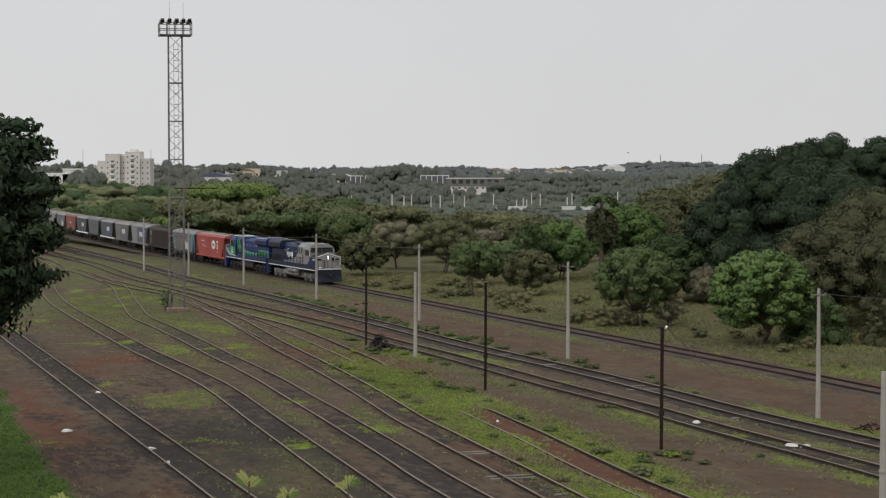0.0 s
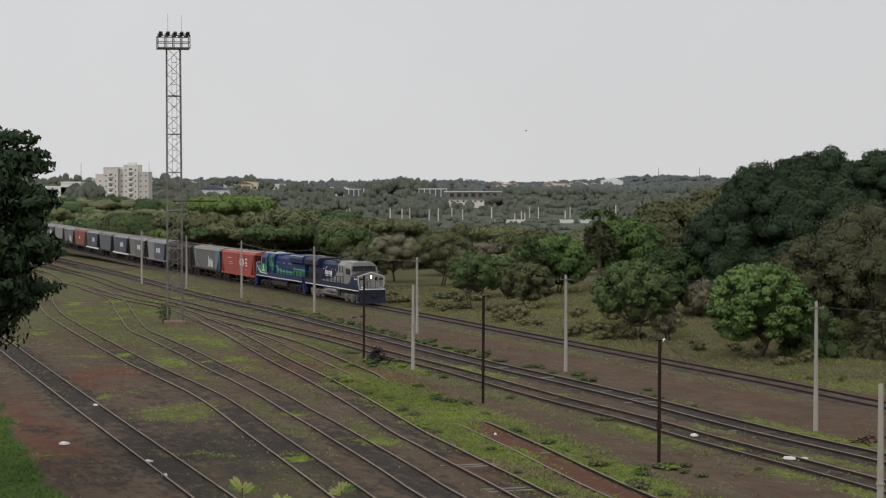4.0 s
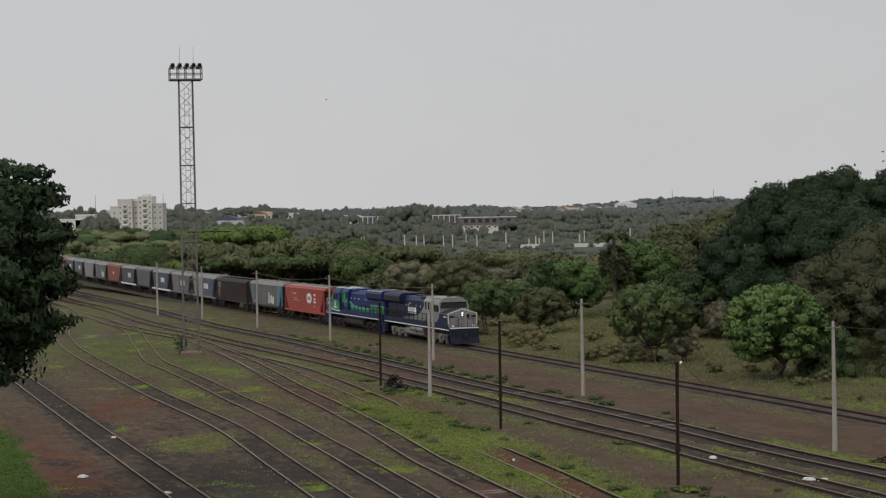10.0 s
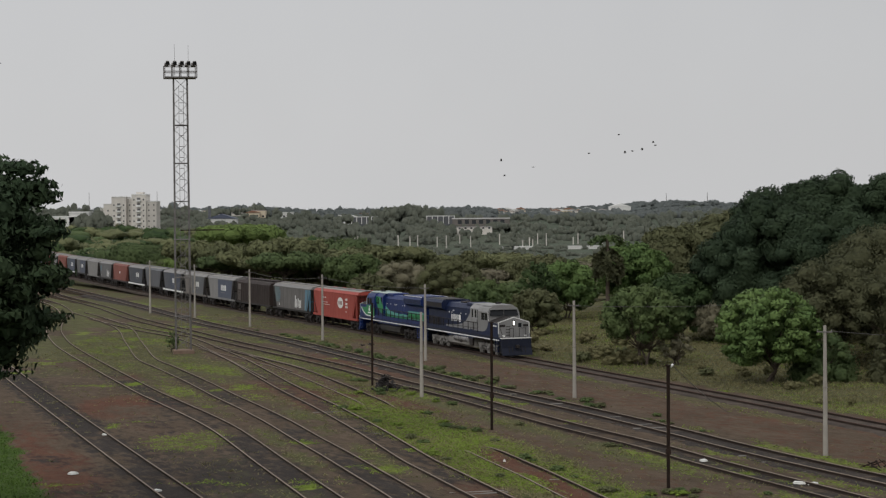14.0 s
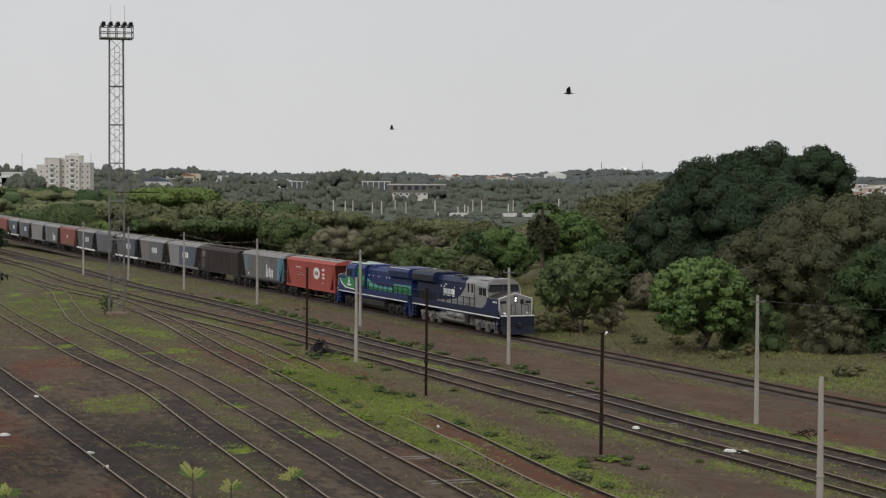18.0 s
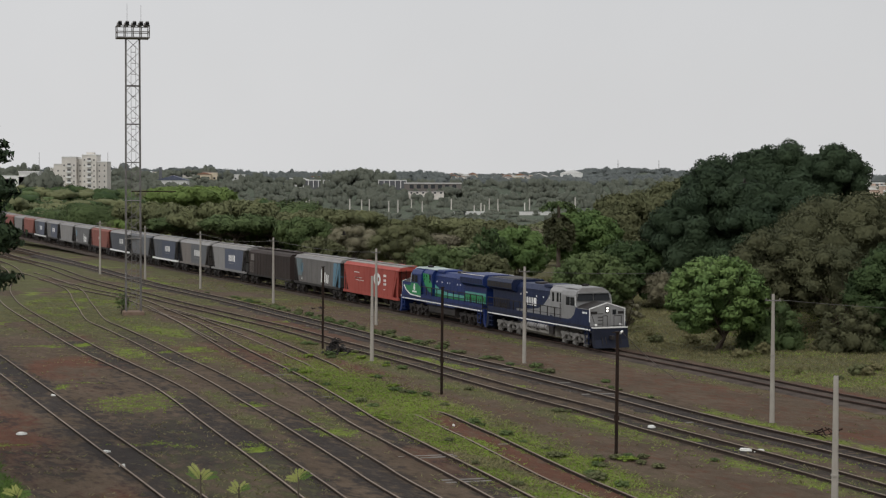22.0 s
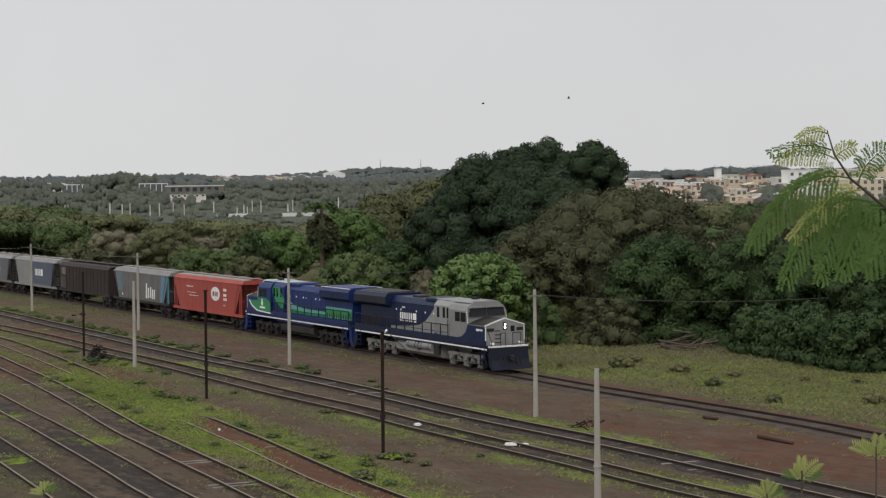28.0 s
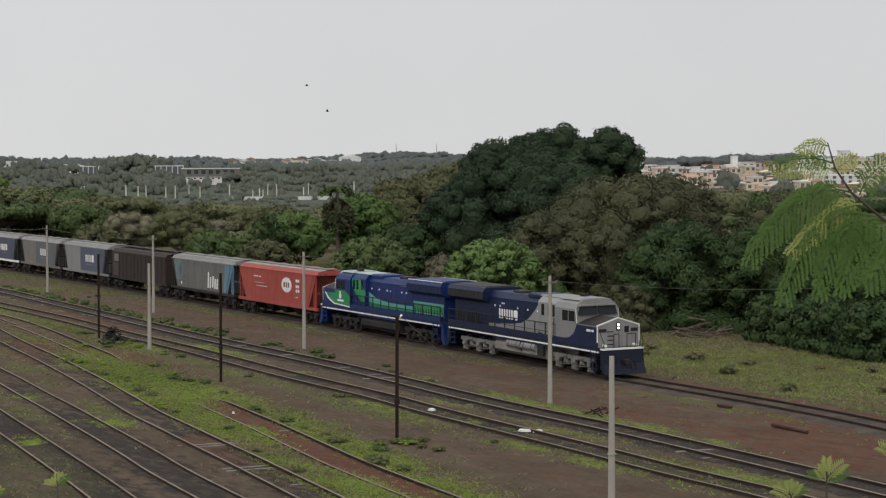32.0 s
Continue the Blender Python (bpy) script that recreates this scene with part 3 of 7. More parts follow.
    dry = np.maximum(dry, 0.6 * shoulder * smooth01(n1, 0.4, 0.6))
    inside = smooth01(de + 1.5 * (n2 - 0.5) + 0.55 * (se > 0), 1.3, 0.8) * smooth01(y + 14 * (n1 - 0.5), 106, 98)
    bright, dry, dark = bright * (1 - inside), dry * (1 - 0.85 * inside), dark * (1 - inside)
    dry = dry * (1 - 0.45 * smooth01(x, -8, -14) * smooth01(y, 165, 140))
    dry = np.where(beyond, 0.55 + 0.4 * n1, dry)
    bright = np.where(beyond, (0.25 + 0.13 * smooth01(y, 150, 120)) * smooth01(n1, 0.40, 0.64), bright)
    red = np.where(beyond, 0.2 * n2, red)
    dark = np.where(beyond, 0.0, dark)
    road = np.maximum(np.exp(-((df - 4.6) / 1.7) ** 2) * (sf > 0), smooth01(dm + 1.6 * (n2 - 0.5), 3.4, 4.4) * smooth01(dg, 2.6, 3.4) * (sm > 0) * (sg < 0)) * smooth01(y, 200, 165)
    red = np.maximum(red, 0.36 * road)
    lawn = lawn_share(x, y)
    bright, dry, dark, red = bright * (1 - lawn), dry * (1 - lawn), dark * (1 - lawn), red * (1 - lawn)
    bright, dry, dark = bright * (1 - 0.9 * road), dry * (1 - 0.8 * road), dark * (1 - road)
    return bright, dry, red, dark


def ground():
    xs = np.r_[-4000, -2500, -1500, -900, -600, -400, -280, -200, -150, -120, np.arange(-100, -64, 6), np.arange(-60, 66, 0.7), np.arange(66, 110, 6), 120, 150, 200, 280, 400, 600, 900, 1500, 2500, 4000]
    ys = np.r_[-1500, -600, -200, -60, 0, 30, 45, np.arange(52, 150, 0.7), np.arange(150, 230, 1.1), np.arange(230, 420, 3.0), np.arange(430, 1000, 30), np.arange(1000, 4900, 120)]
    X, Y = np.meshgrid(xs, ys)
    x, y = X.ravel(), Y.ravel()
    z = terrain(x, y)
    near = (np.abs(x) < 90) & (y > 50) & (y < 420)
    z[near] += 0.06 * (clumps(x[near], y[near], 6.0, 5) - 0.5) + 0.03 * (lattice(x[near], y[near], 1.1, 9) - 0.5)
    br, dr, rd, dk = np.full_like(x, 0.15), np.full_like(x, 0.6), np.zeros_like(x), np.full_like(x, 0.35)
    br[near], dr[near], rd[near], dk[near] = cover(x[near], y[near])
    nx, ny = len(xs), len(ys)
    i, j = np.meshgrid(np.arange(nx - 1), np.arange(ny - 1))
    a = (j * nx + i).ravel()
    faces = np.c_[a, a + 1, a + nx + 1, a + nx]
    me = bpy.data.meshes.new("ground")
    me.vertices.add(len(x))
    me.vertices.foreach_set("co", np.c_[x, y, z].astype(np.float32).ravel())
    me.loops.add(faces.size)
    me.loops.foreach_set("vertex_index", faces.astype(np.int32).ravel())
    me.polygons.add(len(faces))
    me.polygons.foreach_set("loop_start", np.arange(0, faces.size, 4, dtype=np.int32))
    me.update(calc_edges=True)
    me.shade_smooth()
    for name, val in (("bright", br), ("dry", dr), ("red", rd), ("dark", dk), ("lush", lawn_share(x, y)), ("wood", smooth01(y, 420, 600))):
        at = me.attributes.new(name, "FLOAT", "POINT")
        at.data.foreach_set("value", val.astype(np.float32))
    m, t, b = nodes_of("yard_ground")
    geo = t.nodes.new("ShaderNodeNewGeometry")
    pos = geo.outputs["Position"]

    def attr(n):
        q = t.nodes.new("ShaderNodeAttribute")
        q.attribute_name = n
        return q.outputs["Fac"]

    along = t.nodes.new("ShaderNodeCombineXYZ")
    for k, axis in enumerate(((1.0, 0.34, 0.0), (0.0, 0.42, 0.0))):
        dot = t.nodes.new("ShaderNodeVectorMath")
        dot.operation = "DOT_PRODUCT"
        dot.inputs[1].default_value = axis
        t.links.new(pos, dot.inputs[0])
        t.links.new(dot.outputs["Value"], along.inputs[k])
    run = along.outputs[0]
    n_big, n_mid, n_fine = noise_node(t, run, 0.3, 6), noise_node(t, run, 1.9, 8, 0.65), noise_node(t, pos, 9.0, 8, 0.75)

    def broken(fac, noise_out, k=0.55):
        """A share, broken up by noise."""
        s = t.nodes.new("ShaderNodeMath")
        s.operation = "ADD"
        t.links.new(fac, s.inputs[0])
        t.links.new(span(t, noise_out, 0.25, 0.75, -k, k), s.inputs[1])
        c = t.nodes.new("ShaderNodeMapRange")
        c.inputs["From Min"].default_value, c.inputs["From Max"].default_value = 0.3, 0.75
        t.links.new(s.outputs[0], c.inputs["Value"])
        return c.outputs["Result"]

    col = mix_node(t, span(t, n_big.outputs["Fac"], 0.35, 0.65), (0.134, 0.099, 0.070), (0.172, 0.129, 0.092))
    col = mix_node(t, span(t, n_mid.outputs["Fac"], 0.45, 0.75), col, (0.098, 0.07, 0.049))
    col = mix_node(t, broken(attr("red"), n_mid.outputs["Fac"]), col, (0.168, 0.08, 0.053))
    col = mix_node(t, broken(attr("dark"), n_mid.outputs["Fac"]), col, (0.064, 0.055, 0.05))
    col = mix_node(t, broken(attr("dry"), n_mid.outputs["Fac"], 0.45), col, (0.138, 0.137, 0.064))
    col = mix_node(t, broken(attr("bright"), n_mid.outputs["Fac"], 0.3), col, (0.255, 0.335, 0.055))
    col = mix_node(t, broken(attr("lush"), n_mid.outputs["Fac"], 0.25), col, (0.085, 0.135, 0.035))
    # Far ground fades by distance to match the haze-tinted far leaves.
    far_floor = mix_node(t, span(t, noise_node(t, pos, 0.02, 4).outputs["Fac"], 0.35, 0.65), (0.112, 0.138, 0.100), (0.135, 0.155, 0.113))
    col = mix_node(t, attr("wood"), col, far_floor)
    patch = noise_node(t, run, 0.8, 5, 0.7)
    tone = t.nodes.new("ShaderNodeHueSaturation")
    t.links.new(span(t, patch.outputs["Fac"], 0.3, 0.7, 0.50, 0.765), tone.inputs["Value"])
    t.links.new(col, tone.inputs["Color"])
    speck = noise_node(t, run, 4.6, 6, 0.7)
    tone2 = t.nodes.new("ShaderNodeHueSaturation")
    t.links.new(span(t, speck.outputs["Fac"], 0.3, 0.7, 0.84, 1.17), tone2.inputs["Value"])
    t.links.new(tone.outputs["Color"], tone2.inputs["Color"])
    col = tone2.outputs["Color"]
    col = mix_node(t, span(t, n_fine.outputs["Fac"], 0.58, 0.75, 0, 0.5), col, (0.20, 0.17, 0.145))
    # Noise lows darkened for shade in small pits and for dark stones.
    col = mix_node(t, span(t, n_fine.outputs["Fac"], 0.42, 0.25, 0, 0.75), col, (0.026, 0.021, 0.018))
    t.links.new(col, b.inputs["Base Color"])
    b.inputs["Roughness"].default_value = 0.95
    b.inputs["Specular IOR Level"].default_value = 0.08
    bp = t.nodes.new("ShaderNodeBump")
    bp.inputs["Strength"].default_value, bp.inputs["Distance"].default_value = 0.8, 0.08
    t.links.new(n_fine.outputs["Fac"], bp.inputs["Height"])
    t.links.new(bp.outputs["Normal"], b.inputs["Normal"])
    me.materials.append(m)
    return tagged(new("ground", me), "brown earth yard with cinders, weeds and grass", "ground", kind="structure")


ground()


# ---- tracks ----
RAIL = [(-0.075, 0.0), (0.075, 0.0), (0.03, 0.05), (0.038, 0.12), (0.038, 0.15), (-0.038, 0.15), (-0.038, 0.12), (-0.03, 0.05)]
HEAD = [(-0.04, 0.15), (0.04, 0.15), (0.034, 0.172), (-0.034, 0.172)]


def sweep(line, z0, profile):
    """A profile drawn along a line on the ground."""
    t = np.gradient(line, axis=0)
    t /= np.linalg.norm(t, axis=1, keepdims=True)
    left = np.c_[-t[:, 1], t[:, 0]]
    n, k = len(line), len(profile)
    verts = []
    for p, q, z in zip(line, left, np.broadcast_to(z0, n)):
        verts += [(p[0] + q[0] * o, p[1] + q[1] * o, z + h) for o, h in profile]
    faces = [(i * k + j, i * k + (j + 1) % k, (i + 1) * k + (j + 1) % k, (i + 1) * k + j) for i in range(n - 1) for j in range(k)]
    faces += [tuple(range(k - 1, -1, -1)), tuple(range((n - 1) * k, n * k))]
    return Build().add(verts, faces)


pale_sleeper_mesh = Build().soft_box(-0.12, -1.32, -0.16, 0.12, 1.32, 0.045, 0.02).mesh("sleeper", grey_timber)
sleeper_mesh = Build().soft_box(-0.12, -1.32, -0.16, 0.12, 1.32, 0.03, 0.02).mesh("sleeper", old_timber)


def railway_track(key, label, steel, z0, every, sunk, skip=0.0, far=330.0):
    line = LINES[key]
    line = line[line[:, 1] < far]
    tr = thing("railway_track", label, "railway track", "tracks of the yard")
    for side in (-1, 1):
        where = aside(line, side * GAUGE / 2)
        low = z0 - (0.07 if key == "e" and side > 0 else 0.0)
        if key == "e":  # buried in earth and grass for a stretch
            low = low - 0.16 * smooth01(np.abs(where[:, 1] - 112), 14, 9)
        rail = part("rail", sweep(where, low, RAIL), rail_side_shade, tr)
        part("rail_head", sweep(where, low, HEAD), steel, rail)
    rnd = random.Random(sum(map(ord, key)))
    far_d = np.r_[0, np.cumsum(np.linalg.norm(np.diff(line, axis=0), axis=1))]
    rest = Build()
    for n, s in enumerate(np.arange(0.3, far_d[-1] - 0.3, every)):
        if rnd.random() < skip:
            continue
        x, y = np.interp(s, far_d, line[:, 0]), np.interp(s, far_d, line[:, 1])
        x2, y2 = np.interp(s + 0.3, far_d, line[:, 0]), np.interp(s + 0.3, far_d, line[:, 1])
        a = math.degrees(math.atan2(y2 - y, x2 - x))
        m = pose(x, y, z0 - 0.01 - rnd.uniform(0, sunk), rnd.uniform(-1, 1), rnd.uniform(-1.5, 1.5), a + rnd.uniform(-3, 3))
        if n < 240:
            part("sleeper", pale_sleeper_mesh if key in "gde" and rnd.random() < 0.14 else sleeper_mesh, None, tr, at=m)
        else:
            rest.box(-0.12, -1.32, -0.16, 0.12, 1.32, 0.03, m)
    if rest.v:
        tagged(part("far_sleepers", rest, old_timber, tr), kind="stuff")
    return tr


ballast_mat = mat("ballast", (0.02, 0.017, 0.016), (0.045, 0.036, 0.031), 0.7, 0.95, 0, 0.9, 5, 0.75, (0.15, 0.13, 0.11))


earthy_ballast = mat("earthy_ballast", (0.042, 0.034, 0.029), (0.088, 0.069, 0.056), 0.6, 0.95, 0, 0.9, 5, 0.75, (0.025, 0.02, 0.018))


def ballast_bed(key, half, z, far):
    line = LINES[key]
    line = line[line[:, 1] < far]
    b = sweep(line, 0, [(-half - 0.9, -0.1), (half + 0.9, -0.1), (half, z), (-half, z)])
    rnd = random.Random(len(key))
    b.v = [(x + rnd.uniform(-0.3, 0.3), y + rnd.uniform(-0.3, 0.3), h) for x, y, h in b.v]
    return tagged(part("ballast", b, earthy_ballast if key == "main" else ballast_mat), "dark crushed stone bed under the running rails", "ballast", kind="structure")


ballast_bed("main", 1.5, 0.05, 700)
ballast_bed("g", 1.2, 0.035, 300)

# ---- train ----
main_line = LINES["main"]
main_far = np.r_[0, np.cumsum(np.linalg.norm(np.diff(main_line, axis=0), axis=1))]
RAIL_TOP = 0.19


def nose_s(t):
    """How far along the line, from its near end, the leading coupler stands."""
    y = 210.276 - 3.68267 * t + 0.0099245 * t * t + 0.00010031 * t**3
    return float(np.interp(y, main_line[:, 1], main_far))


def on_line(s, half):
    """The pose of a vehicle whose bogies stand half a metre-count either side of s."""
    p = [np.array([np.interp(q, main_far, main_line[:, 0]), np.interp(q, main_far, main_line[:, 1])]) for q in (s - half, s + half)]
    c, d = (p[0] + p[1]) / 2, p[0] - p[1]
    return pose(c[0], c[1], RAIL_TOP, 0, 0, math.degrees(math.atan2(d[1], d[0])))


TRAIN = []   # thing, distance behind the leading coupler, half its bogie distance, turned round
WHEELS = []  # axle, its place, radius


def wheelset(parent, x, r, lively):
    """Two wheels on their axle, which turns."""
    b = Build()
    for y in (-GAUGE / 2, GAUGE / 2):
        s = 1 if y > 0 else -1
        b.tube((0, y - 0.07, 0), (0, y + 0.07, 0), r, r, 20)
        b.tube((0, y - s * 0.09, 0), (0, y - s * 0.06, 0), r + 0.03, r + 0.03, 20)
        b.tube((0, y + s * 0.07, 0), (0, y + s * 0.12, 0), 0.16, 0.14, 10)
        for k in range(4):
            a = k * math.pi / 2
            b.tube((0.28 * math.cos(a), y + s * 0.06, 0.28 * math.sin(a)), (0.28 * math.cos(a), y + s * 0.085, 0.28 * math.sin(a)), 0.06, 0.06, 6)
    b.tube((0, -GAUGE / 2, 0), (0, GAUGE / 2, 0), 0.09, 0.09, 8)
    ob = part("wheelset", b, wheel_steel, parent, at=pose(x, 0, r))
    if lively:
        WHEELS.append((ob, x, r))
    return ob


def bogie(parent, x, axles, r, frame_mat, lively):
    bg = part("bogie", bogie_frame(axles, r), frame_mat, parent, at=pose(x, 0, 0))
    for a in axles:
        wheelset(bg, a, r, lively)
    return bg


def bogie_frame(axles, r):
    """Side frames that dip to a pedestal at each axle, with springs and brake gear between."""
    b = Build()
    lo, hi = min(axles), max(axles)
    for s in (-1, 1):
        y = s * (GAUGE / 2 + 0.24)
        b.soft_box(lo - 0.55, y - 0.08, r + 0.20, hi + 0.55, y + 0.08, r + 0.44, 0.04)
        for a in axles:
            b.slab([(a - 0.30, r + 0.22), (a + 0.30, r + 0.22), (a + 0.17, r - 0.05), (a + 0.17, r - 0.32), (a - 0.17, r - 0.32), (a - 0.17, r - 0.05)], y - 0.10, y + 0.10)
            b.tube((a, y + s * 0.10, r), (a, y + s * 0.19, r), 0.15, 0.12, 10)
            b.box(a - 0.3, y - 0.06, r - 0.40, a + 0.3, y + 0.12, r - 0.33)
        for a, c in zip(axles, axles[1:]):
            m = (a + c) / 2
            b.tube((m, y, r + 0.02), (m, y, r + 0.2), 0.16, 0.16, 10)
            b.box(m - 0.26, y - 0.06, r - 0.06, m + 0.26, y + 0.06, r + 0.02)
            b.tube((m - 0.3, y + s * 0.12, r + 0.32), (m + 0.25, y + s * 0.12, r + 0.32), 0.085, 0.085, 8)
            b.tube((m - 0.45, y + s * 0.05, r - 0.16), (m + 0.45, y + s * 0.05, r - 0.12), 0.03, 0.03, 6)
    b.box(-0.3, -GAUGE / 2, r + 0.05, 0.3, GAUGE / 2, r + 0.4)
    return b


def word_bars(parent, x0, z0, z1, widths, y, material, gap=0.07, name="logo_bar"):
    """A row of plain bars where lettering stands, on both sides of a vehicle."""
    for s in (-1, 1):
        x = x0
        for w in widths:
            b = Build()
            c = min(0.06, w / 4)
            zz = z0
            ring = [(x + c, zz), (x + w - c, zz), (x + w, zz + c), (x + w, z1 - c), (x + w - c, z1), (x + c, z1), (x, z1 - c), (x, zz + c)]
            b.slab(ring, s * y, s * (y + 0.008))
            part(name, b, material, parent)
            x += w + gap


def locomotive(scheme):
    """A heavy diesel: nose and cab at +x, radiators at the other end."""
    lead = scheme == "grey"
    if lead:
        lo = thing("diesel_locomotive", "navy and grey diesel locomotive with lit headlights", "locomotive", "locomotives of the train")
        c_frame, c_hood, c_nose, c_cab, c_rad, c_bogie, c_tank = blue_paint, blue_paint, grey_paint, grey_paint, blue_paint, bogie_grey, dusty_iron
    else:
        lo = thing("diesel_locomotive", "bright blue and green diesel locomotive running backwards", "locomotive", "locomotives of the train")
        c_frame, c_hood, c_nose, c_cab, c_rad, c_bogie, c_tank = bright_blue, bright_blue, bright_blue, bright_blue, bright_blue, black_iron, black_iron
    part("frame", Build().soft_box(-9.85, -1.45, 1.38, 9.6, 1.45, 1.66, 0.04), c_frame, lo)
    for s in (-1, 1):
        part("sill_stripe", Build().box(-9.6, s * 1.45, 1.42, 9.5, s * 1.478, 1.51), white_paint, lo, "white stripe along the sill")
        part("sill_skirt", Build().box(-3.4, s * 1.40, 1.26, 3.4, s * 1.44, 1.38), c_frame, lo)
    part("walkway", Build().box(-9.8, -1.5, 1.66, 9.5, 1.5, 1.70), black_iron, lo)
    # pilots
    for e in (-1, 1):
        b = Build().slab([(e * 9.6, 1.6), (e * 9.9, 1.6), (e * 10.0, 0.8), (e * 10.25, 0.18), (e * 9.9, 0.18), (e * 9.6, 0.6)], -1.38, 1.38)
        part("pilot", b, grimy_blue if lead else c_frame, lo, "grimy dark navy pilot" if lead else "")
        cp = Build().soft_box(e * 9.9 if e > 0 else e * 10.4, -0.14, 0.80, e * 10.4 if e > 0 else e * 9.9, 0.14, 1.08, 0.04)
        part("coupler", cp, black_iron, lo)
        for s in (-1, 1):
            st = Build()
            for k in range(3):
                st.box(e * 9.0 - 0.3, s * 1.3, 0.45 + 0.36 * k, e * 9.0 + 0.3, s * 1.5, 0.49 + 0.36 * k)
            for q in (-0.3, 0.3):
                st.box(e * 9.0 + q - 0.02, s * 1.44, 0.4, e * 9.0 + q + 0.02, s * 1.5, 1.66)
            part("steps", st, c_frame, lo)
            part("grab_rail", Build().tube((e * 9.62, s * 1.2, 0.9), (e * 9.95, s * 1.35, 2.0), 0.025).tube((e * 9.95, s * 1.35, 2.0), (e * 9.6, s * 1.4, 2.6), 0.025), black_iron, lo)
        for q in (-0.75, -0.45, 0.45, 0.75):
            part("brake_hose", Build().tube((e * 10.0, q, 0.95), (e * 10.2, q, 0.45), 0.03, 0.03, 6), black_iron, lo)
    part("bumper_edge", Build().box(9.6, -1.4, 1.6, 9.93, 1.4, 1.69), white_paint, lo, "white edge over the pilot")
    # nose
    nose = Build().beam([(-1.45, 1.70), (1.45, 1.70), (1.45, 2.96), (0.95, 3.14), (0, 3.38), (-0.95, 3.14), (-1.45, 2.96)], 6.9, 9.35)
    part("nose", nose, c_nose, lo)
    part("nose_trim", Build().add([(9.36, -1.48, 2.93), (9.36, 0, 3.38), (9.36, 1.48, 2.93), (9.36, 1.48, 3.01), (9.36, 0, 3.46), (9.36, -1.48, 3.01), (9.28, -1.48, 2.93), (9.28, 0, 3.38), (9.28, 1.48, 2.93), (9.28, 1.48, 3.01), (9.28, 0, 3.46), (9.28, -1.48, 3.01)],
        [(0, 1, 4, 5), (1, 2, 3, 4), (6, 11, 10, 7), (7, 10, 9, 8), (5, 4, 10, 11), (4, 3, 9, 10), (0, 6, 7, 1), (1, 7, 8, 2), (0, 5, 11, 6), (2, 8, 9, 3)]), white_paint, lo)
    top = [(-1.46, 2.97), (-0.95, 3.15), (0, 3.39), (0.95, 3.15), (1.46, 2.97), (0.95, 3.19), (0, 3.42), (-0.95, 3.19)]
    part("antiglare_panel", Build().beam(top, 7.16, 9.27), black_iron, lo, "dull black panel on top of the nose")
    part("nose_door", Build().soft_box(9.34, 0.25, 1.75, 9.39, 0.85, 3.04, 0.01), c_nose, lo)
    part("door_window", Build().box(9.385, 0.40, 2.55, 9.395, 0.70, 2.92), cab_glass, lo)
    for zz in (3.02, 2.82):
        part("headlight", Build().tube((9.3, -0.02, zz), (9.42, -0.02, zz), 0.07, 0.07, 14), lamp_glow if lead else cab_glass, lo, "lit white headlight" if lead else "unlit headlight")
    part("headlight_bezel", Build().soft_box(9.33, -0.15, 2.68, 9.40, 0.11, 3.16, 0.03), black_iron, lo)
    for y in (-1.08, 1.08):
        part("nose_edge", Build().box(9.34, y * 1.333 - 0.03, 1.70, 9.365, y * 1.333 + 0.03, 2.94), white_paint, lo, "white corner stripe on the nose")
        part("number_board", Build().box(9.34, y - 0.26, 2.60, 9.37, y + 0.26, 2.80), black_iron, lo)
        part("ditch_light", Build().tube((9.34, y * 0.95, 1.82), (9.64, y * 0.95, 1.82), 0.08, 0.08, 10), white_paint if lead else cab_glass, lo)
    for zz in (1.85, 2.1, 2.35, 2.6):
        part("nose_handle", Build().box(9.34, -0.75, zz, 9.38, -0.35, zz + 0.05), black_iron, lo)
    for y0, y1 in ((-0.55, -0.2), (0.35, 0.95)):
        hr = Build().tube((9.75, y0, 1.69), (9.75, y0, 2.5), 0.025, 0.025, 6).tube((9.75, y1, 1.69), (9.75, y1, 2.5), 0.025, 0.025, 6)
        part("front_handrail", hr.tube((9.75, y0, 2.5), (9.75, y1, 2.5), 0.025), black_iron, lo)
    # cab
    cab = Build()
    prof = [(-1.47, 1.70), (1.47, 1.70), (1.47, 3.80), (1.30, 4.12), (0.9, 4.32), (-0.9, 4.32), (-1.30, 4.12), (-1.47, 3.80)]
    n = len(prof)
    verts = [(4.5, y, z) for y, z in prof] + [(7.15 - max(0, z - 3.2) * 0.22, y, z) for y, z in prof]
    cab.add(verts, [tuple(range(n)), tuple(range(2 * n - 1, n - 1, -1))] + [(i, n + i, n + (i + 1) % n, (i + 1) % n) for i in range(n)])
    part("cab", cab, c_cab, lo)
    part("cab_roof", Build().beam([(-1.1, 4.30), (1.1, 4.30), (0.85, 4.40), (-0.85, 4.40)], 4.6, 6.75), pale_mint if not lead else grey_paint, lo)
    for y0, y1 in ((-1.33, -0.06), (0.06, 1.33)):
        b = Build()
        b.add([(7.135, y0, 3.46), (7.135, y1, 3.46), (7.02, y1 * 0.95, 3.96), (7.02, y0 * 0.95, 3.96), (7.04, y0, 3.46), (7.04, y1, 3.46), (6.92, y1 * 0.95, 3.96), (6.92, y0 * 0.95, 3.96)], [(0, 1, 2, 3), (7, 6, 5, 4), (0, 4, 5, 1), (3, 2, 6, 7)])
        part("windscreen", b, cab_glass, lo)
    part("sun_visor", Build().beam([(-1.3, 3.98), (1.3, 3.98), (1.2, 4.08), (-1.2, 4.08)], 6.9, 7.17), c_cab if not lead else grey_paint, lo)
